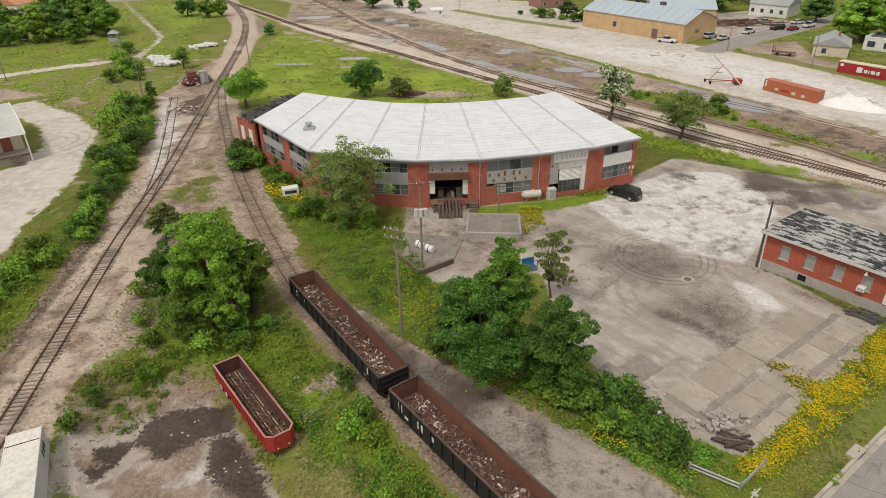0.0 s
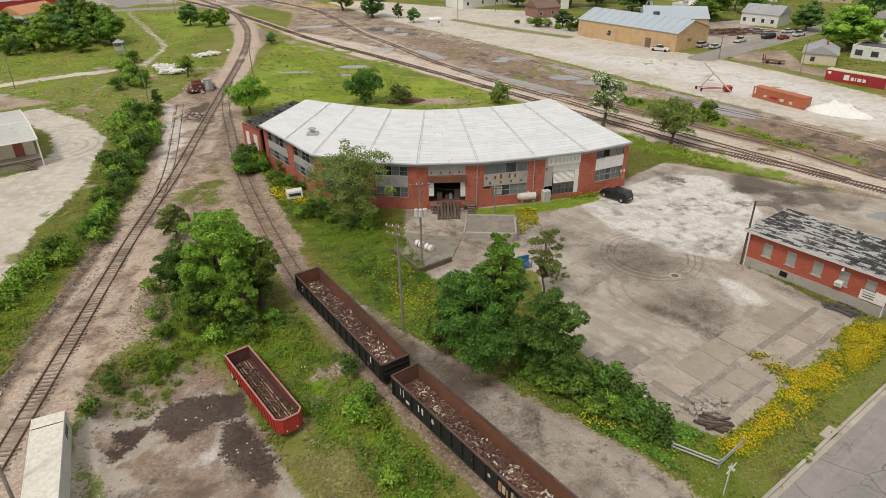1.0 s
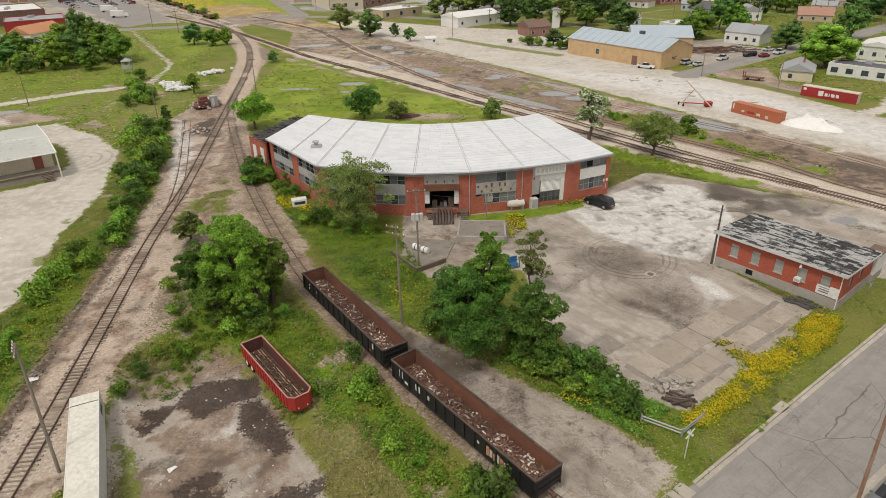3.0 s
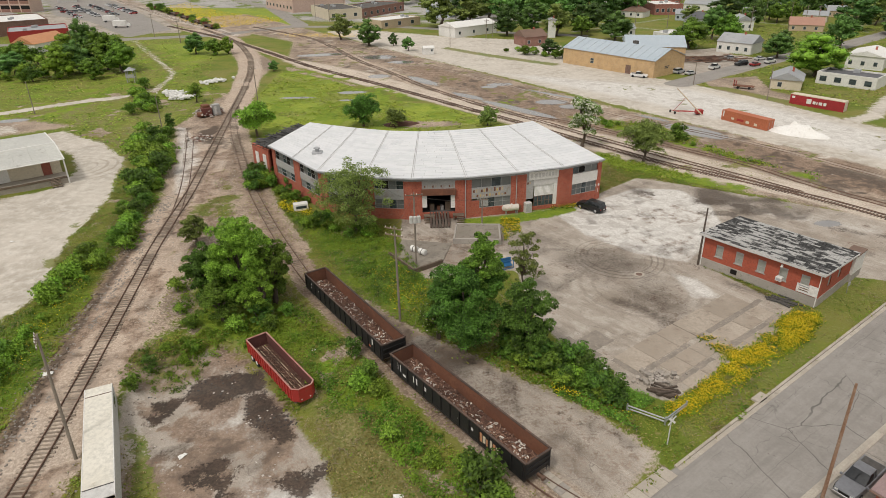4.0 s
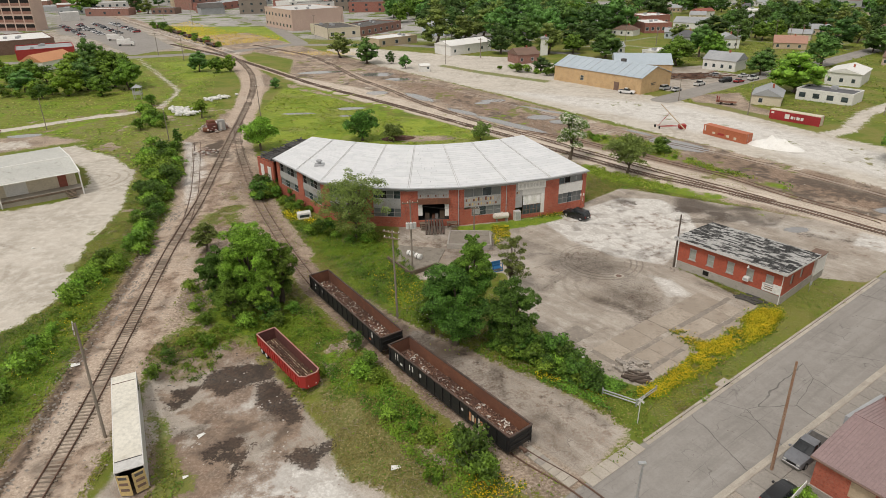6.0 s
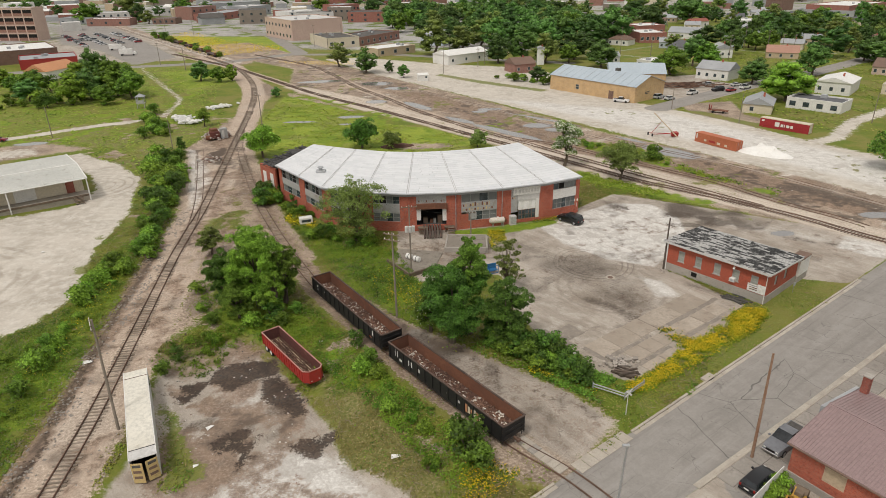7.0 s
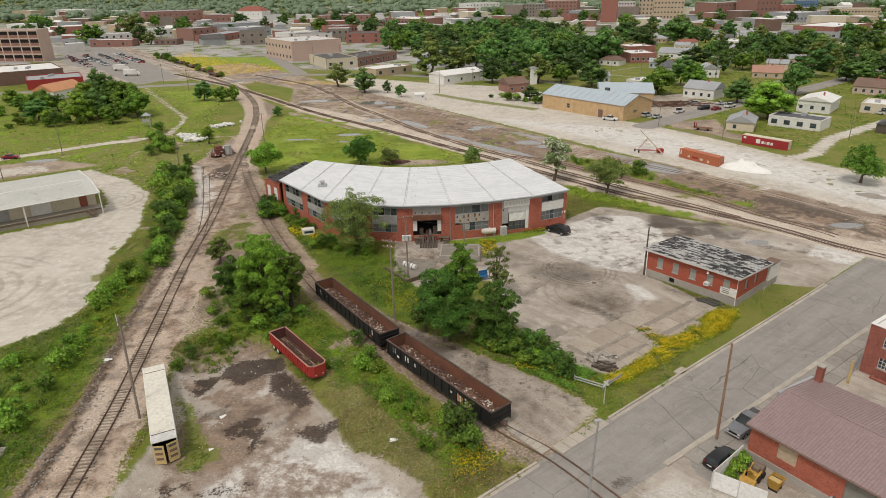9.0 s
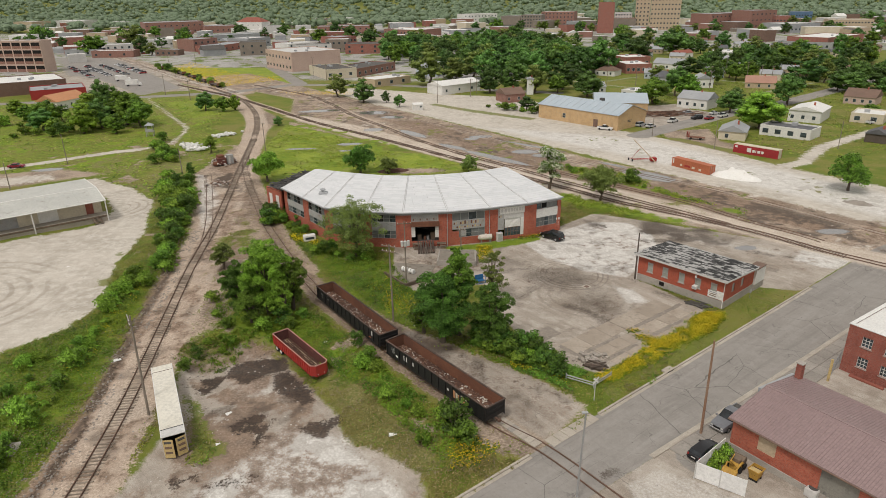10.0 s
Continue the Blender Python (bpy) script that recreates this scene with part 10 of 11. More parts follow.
walls_ = ("brick", "redbrick", "pale", "tan", "white", "stone", "grey", "cream", "darkbrick")
roofs_ = ("white", "pale", "grey", "white", "dark", "pale")
made = 0
for k in range(3500):
    if made >= 165:
        break
    y = 480 + 820 * rng.random() ** 1.1
    x = rng.uniform(-0.62, 0.78) * (y + 37)
    w, d, hh = rng.uniform(12, 38), rng.uniform(12, 30), rng.choice([4.5, 5.5, 7, 8, 9, 11])
    if -60 < x < 330 and y < 700 and not (x < 60 and y > 620):
        continue
    if -330 < x < -60 and y < 560:
        continue
    if any(math.hypot(x - a, y - b) < c + 0.5 * max(w, d) for a, b, c in TOWN_SPOTS):
        continue
    made += 1
    wl = walls_[rng.integers(len(walls_))]
    town_building({"brick": "red brick", "redbrick": "dark red brick", "darkbrick": "brown brick", "stone": "brown stone"}.get(wl, wl + " painted") + " commercial block in the distant town", x, y, float(rng.normal(8, 14)), w, d, float(hh), wl, roofs_[rng.integers(len(roofs_))], 0 if y > 600 else 1 if hh < 6.5 else 2, int(rng.integers(3, 5)), "flat", "distant town blocks")
for k in range(900):
    if made >= 205:
        break
    y = rng.uniform(290, 640)
    x = rng.uniform(60, 0.74 * (y + 37))
    if any(math.hypot(x - a, y - b) < c + 12 for a, b, c in TOWN_SPOTS):
        continue
    made += 1
    town_building("small wooden house with pitched roof among trees", x, y, float(rng.normal(-20, 12)), float(rng.uniform(9, 13)), float(rng.uniform(8, 10)), 3.4, ("white", "pale", "cream", "paleblue", "tan")[made % 5], ("darkroof", "grey", "brownroof", "grey")[made % 4], 1, 3, "gable", "small houses")
# smaller sheds and shops that fill the blocks
made = 0
for k in range(4000):
    if made >= 72:
        break
    y = 520 + 560 * rng.random()
    x = rng.uniform(-0.58, 0.72) * (y + 37)
    w, d, hh = rng.uniform(9, 22), rng.uniform(8, 18), rng.uniform(3.4, 6.5)
    if -60 < x < 330 and y < 640 or -250 < x < -150 and y < 560:
        continue
    if any(math.hypot(x - a, y - b) < 0.8 * c + 0.5 * max(w, d) for a, b, c in TOWN_SPOTS):
        continue
    made += 1
    wl = walls_[rng.integers(len(walls_))]
    town_building({"brick": "red brick", "redbrick": "dark red brick", "darkbrick": "brown brick", "stone": "brown stone"}.get(wl, wl + " painted") + " low shop in the distant town", x, y, float(rng.normal(8, 20)), w, d, float(hh), wl, roofs_[rng.integers(len(roofs_))], 0, 0, "flat" if made % 3 else "gable", "distant town blocks")
# old wagons on the far siding
for k in range(6):
    u = (k + 0.5) / 6
    wg = thing("flat_wagon", -203.5 + 88 * u, 472.8 - 132 * u + 14 * u * (1 - u), 0, -56, "dark rusty flat wagon standing on the far siding", "wagon", "flat wagons")
    part("deck", Shape().slabbox(-8, 8, -1.4, 1.4, 1.0, 1.5, 0.06), "rustblack", wg)
    for sx in (-1, 1):
        part("bogie", Shape().slabbox(sx * 5.5 - 1.2, sx * 5.5 + 1.2, -1.1, 1.1, 0.25, 1.0, 0.1), "black", wg)
        part("bulkhead", Shape().slabbox(sx * 7.7 - 0.15, sx * 7.7 + 0.15, -1.4, 1.4, 1.5, 2.6, 0.04), "rust", wg)
# line poles along the town streets
for px, py, ph in ((-120, 300, 10), (-196, 402, 10), (-212, 520, 11), (-160, 560, 11), (-60, 372, 10), (12, 352, 10), (24, 292, 9), (-100, 500, 11), (118, 322, 10), (150, 300, 10), (188, 322, 10), (192, 318, 10), (240, 420, 11), (160, 420, 11), (90, 600, 12), (300, 560, 12), (-250, 610, 12), (-300, 720, 12)):
    pl = thing("line_pole", px, py, 0, 20, "tall grey wooden line pole in the town", "utility pole", "line poles")
    part("pole", Shape().tube([(0, 0, -0.2), (0, 0, ph)], [0.2, 0.14], 6), "pole", pl)
    part("crossarm", Shape().box(-1.2, 1.2, -0.08, 0.08, ph - 0.7, ph - 0.5), "pole", pl)
# parked cars in the town
proto = {}
for nm, cc, lab, sty in (("white_car", (0.65, 0.65, 0.65), "white car parked in the town", "sedan"), ("grey_car", (0.25, 0.26, 0.27), "grey car parked in the town", "suv"), ("dark_car", (0.03, 0.035, 0.045), "dark car parked in the town", "sedan"), ("red_car", (0.3, 0.03, 0.03), "red car parked in the town", "suv")):
    proto[nm] = vehicle(nm, -240 - 4 * len(proto), 450, 60, cc, lab, sty, simple=True, group="parked cars")
keys_ = list(proto)
for k in range(72):
    row = k % 4
    x, y = -262 + 9 * row + 2.9 * (k // 4), 470 + 6 * row - 4.1 * (k // 4)
    if k % 7 == 3:
        continue
    copy_thing(proto[keys_[int(rng.choice(4, p=(0.42, 0.3, 0.22, 0.06)))]], pose(x - 12, y + 14, 0, 0, 0, 35 + 180 * (k % 2)))
for k in range(30):
    y = rng.uniform(560, 900)
    x = rng.uniform(-0.5, 0.2) * y
    if not any(math.hypot(x - a, y - b) < c for a, b, c in TOWN_SPOTS):
        copy_thing(proto[keys_[int(rng.integers(4))]], pose(x, y, 0, 0, 0, 20))
for x, y in ((-193, 389), (-175, 362)):
    tk = thing("box_truck", x, y, 0, 10, "white box truck parked on the lot", "truck", "box trucks")
    part("box", Shape().slabbox(-4, 3, -1.25, 1.25, 1.0, 3.7, 0.08), "white", tk)
    part("cab", Shape().loft([(3.1, 1.1, 0.5, 1.0, 2.4), (4.2, 1.1, 0.5, 1.0, 2.3), (5.0, 1.1, 0.5, 0.95, 1.4)]), "white", tk)
    for dx in (-2.8, 3.6):
        for sy in (-1, 1):
            part("wheel", Shape().tube([(dx, sy * 0.9, 0.45), (dx, sy * 1.2, 0.45)], [0.45] * 2, 12), "tyre", tk)


# ---- trees and plants ----
def leaves(name, rng, blobs, n, leaf, mat, squash=0.85, core=0.0, tilt=0.6, lift=0.45):
    c, r = np.array([b[0] for b in blobs]), np.array([b[1] for b in blobs])
    k = rng.choice(len(r), n, p=r**2 / (r**2).sum())
    d = rng.normal(size=(n, 3))
    d /= np.linalg.norm(d, axis=1, keepdims=True)
    d[:, 2] = np.where(d[:, 2] < -0.3, -d[:, 2] * 0.5, d[:, 2])
    rad = r[k] * rng.uniform(0.45, 1.08, n) ** 0.6
    pos = c[k] + d * rad[:, None] * np.array([1, 1, squash])
    nor = d * 0.5 + np.array([0, 0, lift]) + rng.normal(0, tilt, (n, 3))
    ln = leaf * rng.uniform(0.65, 1.35, n)
    return quads(name, pos, nor, ln, ln * 0.62, mat, rng, clumps(c, core * r, squash, rng) if core else None)


def make_tree(x, y, h, w, mat, n, leaf, seed, label, name="tree", low=0.18, blobs_n=30, z=0.0, group="trees", squat=0.42, blossom=0, ball=(0.13, 0.21), limbs=10, girth=1.0, core=0.0):
    rng = np.random.default_rng(seed)
    root = thing(name, x, y, z, rng.uniform(0, 360), label, "bush" if name == "bush" else "tree", group)
    cz, rz = h * (low + (1 - low) * 0.5), h * (1 - low) * 0.5
    blobs = []
    for i in range(blobs_n):
        d = rng.normal(size=3)
        d /= np.linalg.norm(d)
        u = rng.uniform(0.35, 0.86)
        taper = 1 - 0.35 * max(0, d[2]) ** 2
        if low <= 0.06 and d[2] < 0:
            taper = math.sqrt(1 - abs(d[2]) ** 3) / max(0.25, math.hypot(d[0], d[1]))
        blobs.append((np.array([d[0] * w / 2 * u * taper, d[1] * w / 2 * u * taper, cz + d[2] * rz * u]), w * rng.uniform(*ball)))
    tr = Shape()
    r0 = (0.028 * h + 0.03) * girth
    bend = rng.normal(0, 0.03 * h, 2)
    fork = (bend[0], bend[1], h * max(low, 0.2))
    tr.tube([(0, 0, -0.15), (bend[0] * 0.4, bend[1] * 0.4, fork[2] * 0.5), fork], [r0 * 1.3, r0, r0 * 0.85], 8 if group == "trees" else 5)
    sides = 4 if name == "bush" or group == "town trees" else 6
    for i in rng.choice(blobs_n, 3 if sides == 4 else min(limbs, blobs_n), replace=False):
        e = blobs[i][0]
        m = 0.5 * (np.array(fork) + e) + np.array([0, 0, 0.05 * h])
        tr.tube([fork, tuple(m), tuple(e)], [r0 * 0.55, r0 * 0.3, r0 * 0.08], sides)
    part("trunk", tr, "bark", root)
    part("crown", leaves("crown", rng, blobs, n, leaf, mat, core=core), mat, root)
    if blossom:
        part("blossom", leaves("blossom", rng, [(c, r * 1.05) for c, r in blobs], blossom, leaf * 0.9, "blossom"), "blossom", root)
    return root


# the trees nearest to the cars and the lot
make_tree(-25.4, 57.2, 14.6, 9.4, "leafbright", 45849, 0.24, 1, "broad bright green tree in full leaf beside the siding", low=0.05, blobs_n=174, ball=(0.05, 0.115), limbs=24)
make_tree(-21.8, 58.2, 10.8, 6.6, "leaf", 18850, 0.22, 21, "leafy green tree close to the siding", low=0.03, blobs_n=110, ball=(0.05, 0.115), limbs=24)
make_tree(-30.6, 58.4, 9.6, 6.6, "leafdark", 24273, 0.22, 2, "darker green tree leaning on a taller one", low=0.04, blobs_n=114, ball=(0.05, 0.115), limbs=24)
make_tree(-27.6, 54.0, 6.5, 6.0, "leaf", 17530, 0.21, 3, "low leafy tree at the edge of weeds", low=0.02, blobs_n=91, ball=(0.05, 0.115), limbs=24)
make_tree(-22.8, 54.6, 8.2, 5.4, "leafbright", 15000, 0.22, 33, "bright green tree leaning out of the thicket", low=0.02, blobs_n=80, ball=(0.05, 0.12), limbs=20)
make_tree(-38.5, 76.5, 5.6, 5.0, "leafgrey", 6200, 0.29, 4, "small rounded tree between two tracks", low=0.02, blobs_n=44, ball=(0.07, 0.15))
make_tree(2.8, 46.2, 12.6, 10.2, "leafdark", 40455, 0.24, 5, "large dark green tree with dense crown beside the drive", low=0.05, blobs_n=159, ball=(0.05, 0.115), limbs=24)
make_tree(5.2, 48.5, 15.4, 5.8, "leaf", 22924, 0.22, 6, "tall light green tree rising above its neighbours", low=0.25, blobs_n=98, ball=(0.05, 0.115), limbs=24)
make_tree(9.8, 44.8, 10.8, 8.0, "leafdark", 25621, 0.24, 7, "rounded dark tree at the edge of the lot", low=0.05, blobs_n=114, ball=(0.05, 0.115), limbs=24)
make_tree(0.0, 49.0, 8.0, 5.5, "leaf", 17530, 0.21, 8, "leafy side tree with pale blossom tips", low=0.03, blobs_n=91, blossom=350, ball=(0.05, 0.115), limbs=24)
make_tree(11.8, 60.6, 9.8, 6.0, "leafgrey", 5200, 0.22, 9, "thin sparse tree with half bare branches", low=0.06, blobs_n=70, ball=(0.04, 0.1), limbs=36, girth=0.4)
make_tree(-13.4, 81.0, 13.2, 14.6, "leafgrey", 17500, 0.25, 10, "wide airy grey-green tree in front of the brick wall", low=0.06, blobs_n=170, ball=(0.04, 0.09), limbs=60, girth=0.7)
make_tree(-44.0, 138.4, 9.4, 9.8, "leafbright", 8200, 0.42, 11, "bushy green tree behind the roundhouse", low=0.03)
make_tree(-18.5, 145.8, 9.4, 9.2, "leafdark", 5500, 0.5, 12, "dark green tree in the meadow", low=0.03)
make_tree(-10.2, 144.4, 5.2, 6.0, "leafgrey", 2500, 0.45, 13, "low pale shrub tree in the meadow", low=0.02)
make_tree(13.3, 144.4, 4.8, 5.6, "leafgrey", 2200, 0.45, 14, "small pale tree beside the yard tracks", low=0.02)
make_tree(33.4, 125.2, 12.0, 7.6, "leaf", 4200, 0.48, 15, "flowering tree with white blossom by the tracks", low=0.2, blossom=2600)
make_tree(44.0, 113.6, 8.6, 12.0, "leafgrey", 7600, 0.4, 16, "wide spreading tree beside the tracks", low=0.2, ball=(0.07, 0.13), blobs_n=60)
make_tree(-71.9, 177.5, 6.0, 4.6, "leafbright", 2400, 0.4, 34, "bright green sapling beside the junk", low=0.05)
make_tree(-67.6, 145, 4.8, 3.0, "leafdark", 1700, 0.36, 35, "small dark upright shrub by the spur", low=0.02)
make_tree(56.1, 128.2, 4.6, 4.6, "leaf", 1800, 0.45, 17, "small bush-like tree in the yard", low=0.02)
make_tree(109.2, 117.6, 10.2, 10.2, "leaf", 5200, 0.5, 18, "leafy tree at the edge of the gravel", low=0.05)

# repeated trees of the town
PROTO = []
for i, (hh, ww, mt) in enumerate(((12, 11, "towntree"), (14, 12, "towntreedark"), (10, 10, "towntree"), (16, 13, "towntreedark"), (9, 9, "leaf"), (13, 10, "leafgrey"))):
    PROTO.append((make_tree(-700 - 40 * i, 900, hh, ww, mt, 1400, 0.78, 40 + i, "leafy green town tree with a rounded crown", low=0.04, blobs_n=40, group="town trees", ball=(0.1, 0.19), core=0.7), hh, ww))


FINE = []
for i, (hh, ww, mt) in enumerate(((13, 12, "towntree"), (11, 11, "leaf"), (14, 12, "leafbright"))):
    FINE.append((make_tree(-700 - 40 * i, 960, hh, ww, mt, 3600, 0.55, 50 + i, "leafy green tree with a dense rounded crown", low=0.02, blobs_n=70, group="town trees", ball=(0.08, 0.17), core=0.75), hh, ww))


def town_tree(x, y, h, w, k):
    kinds = FINE if y < 300 and (x < -80 or 60 < x < 150) else PROTO
    t, hh, ww = kinds[k % len(kinds)]
    copy_thing(t, Matrix.LocRotScale((x, y, 0), Euler((0, 0, 1.7 * k)), (w / ww, w / ww, h / hh)))


TREES = [(115, 383, 26, 22), (163, 459, 24, 19), (206, 499, 28, 19), (82, 284, 16, 13), (106, 258, 16, 13), (137, 342, 11, 9), (125, 282, 13, 15), (162, 360, 20, 12), (161, 321, 12, 14), (138, 246, 10, 9), (180, 335, 12, 11), (126, 198, 20, 15), (130.5, 233, 12, 9.5), (126.5, 271, 13, 13), (165, 251, 15, 14), (202, 303, 20, 16), (232, 380, 26, 17), (248, 456, 20, 17), (367, 677, 15, 13), (305, 415, 23, 15), (212, 281, 20, 11), (235, 292, 16, 12), (243, 348, 13, 13), (216, 449, 9, 14)]
TREES += [(212, 543, 19, 16), (231, 510, 13, 12), (458, 737, 14, 9), (177, 551, 24, 17), (187, 226, 6, 4), (-44, 300, 12, 12), (-29, 280, 14, 12), (-18, 278, 5, 6), (-11, 264, 6, 6), (46, 248, 10, 7), (-314, 605, 25, 20), (-302, 671, 27, 25), (-101, 265, 10, 9), (-92, 261, 8, 7), (-87, 264, 6, 8), (84, 332, 14, 13), (70, 300, 12, 10), (58, 301, 15, 15), (48, 313, 18, 17), (35, 304, 15, 15), (30, 397, 17, 17)]
TREES += [(-145, 261, 13, 16), (-123, 232, 16, 15), (-133, 216, 13, 13), (-131, 227, 14, 12), (-115, 226, 12, 12), (-141, 238, 14, 14), (-152, 222, 12, 9), (-160, 240, 13, 10), (-253, 590, 14, 12), (-59, 224, 5, 4), (-120, 214, 9, 8), (-185, 262, 10, 8), (-196, 250, 12, 9), (-172, 246, 9, 7)]
for k, (x, y, w, h) in enumerate(TREES):
    town_tree(x, y, h, w, k)
rng = np.random.default_rng(99)
spots = [(x, y) for x, y, w, h in TREES]
WOOD = [(-2, 330), (20, 308), (72, 286), (92, 300), (112, 400), (135, 610), (-10, 640), (-40, 560), (-20, 430), (10, 400)]
for k in range(9000):
    if len(spots) > 295:
        break
    wood = len(spots) < 175
    if wood:
        x, y = rng.uniform(-42, 136), rng.uniform(284, 640)
        if float(inside(np.array([x]), np.array([y]), WOOD)[0]) < 0:
            continue
    else:
        y = rng.uniform(275, 1000)
        x = rng.uniform(-0.6 if y > 580 else 0.28, 0.8) * (y + 37)
        if y < 520:
            continue
    gap = 9.5 if wood else 13
    if any(math.hypot(x - a, y - b) < gap for a, b in spots) or any(math.hypot(x - a, y - b) < c * 0.8 + 4 for a, b, c in TOWN_SPOTS):
        continue
    spots.append((x, y))
    s = rng.uniform(1.0, 1.6) if wood or rng.random() < 0.6 else rng.uniform(0.7, 1.1)
    town_tree(x, y, 12 * s * rng.uniform(0.85, 1.15), 13 * s, k)

# groves between the houses of the town
GROVES = (
    (7, [(109.9, 391.4), (132.3, 387.7), (176.3, 535.4), (152.2, 563.6)]),
    (11, [(166.4, 496.4), (222.8, 504.5), (262.0, 603.2), (202.9, 617.5)]),
    (6, [(160.1, 377.2), (180.2, 373.9), (179.8, 335), (213.5, 393.0), (200.8, 422.8)]),
    (26, [(182.5, 341.0), (208.3, 318.1), (206.9, 278.0), (251.0, 351.2), (293.3, 470.9), (238.9, 463.7)]),
    (12, [(202.1, 278.6), (232, 268.8), (275, 325), (238.3, 332.5)]),
    (7, [(270.7, 383.3), (289.4, 380.1), (332.7, 445.4), (311.6, 449.5)]),
)
for count, poly in GROVES:
    xs, ys = [q[0] for q in poly], [q[1] for q in poly]
    for k in range(600):
        x, y = rng.uniform(min(xs), max(xs)), rng.uniform(min(ys), max(ys))
        if count <= 0:
            break
        if float(inside(np.array([x]), np.array([y]), poly)[0]) < 0 or any(math.hypot(x - a, y - b) < 7.5 for a, b in spots) or any(math.hypot(x - a, y - b) < 0.7 * c + 3 for a, b, c in TOWN_SPOTS):
            continue
        spots.append((x, y))
        count -= 1
        s = rng.uniform(0.8, 1.35)
        town_tree(x, y, 12 * s * rng.uniform(0.9, 1.2), 12 * s, k)

# woods on the horizon
rng = np.random.default_rng(5)
wy = 1080 + 2700 * rng.random(9000) ** 1.35
wx = rng.uniform(-0.82, 0.92, 9000) * wy
clear = np.array([any(math.hypot(x - a, y - b) < c + 8 for a, b, c in TOWN_SPOTS) for x, y in zip(wx, wy)]) & (wy < 1400)
wx, wy = wx[~clear], wy[~clear]
wr = rng.uniform(4.5, 13, len(wx)) * (0.8 + wy / 4500)
wz = hill(wy) + 0.55 * wr + rng.uniform(0, 4, len(wx))
blobs = [(np.array(p), r) for p, r in zip(np.c_[wx, wy, wz], wr)]
# the leaf colour of these woods carries the haze of the horizon
wd = new("far_woods", leaves("far_woods", rng, blobs, 80000, 5.0, "hazeleaf", 0.7, core=0.72, tilt=0.35, lift=1.1))
tagged(wd, "distant green woods along the horizon, haze put into the leaf colour", "woods", kind="stuff")

# bushes
BUSH = []
for i, (hh, ww, mt, nn) in enumerate(((1.8, 2.6, "leafbright", 900), (2.4, 3.0, "leaf", 950), (1.3, 2.2, "weed", 900), (3.0, 3.2, "leafdark", 1050), (2.0, 3.2, "leafbright", 900))):
    BUSH.append((make_tree(-720, 860 - 20 * i, hh, ww, mt, nn, 0.29, 60 + i, "leafy green bush among weeds", name="bush", low=0.0, blobs_n=22, group="bushes", ball=(0.12, 0.22)), hh, ww))


def bush(x, y, s, k):
    t, hh, ww = BUSH[k % len(BUSH)]
    copy_thing(t, Matrix.LocRotScale((x, y, at_ground(x, y)), Euler((0, 0, 2.3 * k)), (s, s, s)))


rng = np.random.default_rng(17)
HEDGE = [(-50.2, 76), (-52.6, 86), (-54.2, 94), (-56.8, 102), (-60.6, 114), (-65.4, 128), (-71, 143)]
line, head = smooth_line(HEDGE, 0.95)
for (x, y), a in zip(line, head):
    wide = 2.0 + 2.2 * min(1, max(0, (y - 80) / 40))
    off = rng.uniform(-wide, wide)
    bush(x + off, y + rng.uniform(-0.5, 0.5), rng.uniform(0.6, 1.5) ** 1.2 + 0.45 * min(1, max(0, (y - 85) / 40)), int(rng.choice([0, 1, 3, 4, 4])))
for k in range(22):
    u = rng.random()
    bush(-80 - 18 * u + rng.normal(0, 2), 164 + 34 * u + rng.normal(0, 2), rng.uniform(1.0, 1.9), int(rng.choice([0, 1, 4])))
for k in range(62):
    y = 12 + 62 * rng.random()
    bush(-46.2 - 0.06 * y - (5 if y > 45 else 9) * rng.random() ** 1.4, y, rng.uniform(0.45, 1.45), int(rng.choice([0, 0, 4, 4, 1])))
for x, y, s in ((-7.8, 41.5, 1.1), (-6.6, 38.6, 1.0), (-8.6, 39.6, 1.2), (-0.8, 28.4, 0.9), (-0.2, 23.2, 1.0), (3.6, 25.0, 1.5), (4.8, 23.2, 1.3), (2.6, 27.2, 1.0), (-31.0, 49.6, 0.7), (-33.0, 48.4, 0.6), (-30.2, 46.4, 0.6), (-31, 52.4, 0.9), (-33.6, 41.0, 0.9), (-24, 60, 1.1), (-27, 64, 1.2), (-21, 52, 1.0), (-19.5, 55, 0.9), (-14, 41, 0.8), (-4.6, 32, 0.9), (-2.4, 30.2, 0.8), (-10, 46.0, 0.8), (-33.5, 56, 0.7), (-36, 62, 1.0), (-33, 66, 1.1), (-29, 69, 1.0), (-22.6, 53.4, 1.2), (-25, 52.0, 1.1), (-33.2, 44.6, 0.7), (-29.6, 48.4, 1.2), (32.2, 18.0, 0.85), (33.4, 19.2, 0.8), (31.2, 17.2, 0.7)):
    bush(x, y, s, int(rng.integers(5)))
for k in range(44):
    u = rng.random()
    bush(7.5 + 11.5 * u + rng.normal(0, 1.0), 46.5 - 9.5 * u + rng.normal(0, 1.0), rng.uniform(0.7, 1.35), int(rng.choice([1, 3, 4, 3, 0])))
for k in range(26):
    u = rng.random()
    bx, by = -9 - 22 * u + rng.normal(0, 1.2), 79 + 22 * u * u + rng.normal(0, 1.3)
    if math.hypot(bx + 25, by - 89.5) > 4.2:
        bush(bx, by, rng.uniform(0.6, 1.1), int(rng.integers(5)))
for k in range(14):
    bush(-33 - 3 * rng.random() + rng.normal(0, 1), 101 + 8 * rng.random(), rng.uniform(0.8, 1.5), int(rng.integers(5)))
for k in range(16):
    u = rng.random()
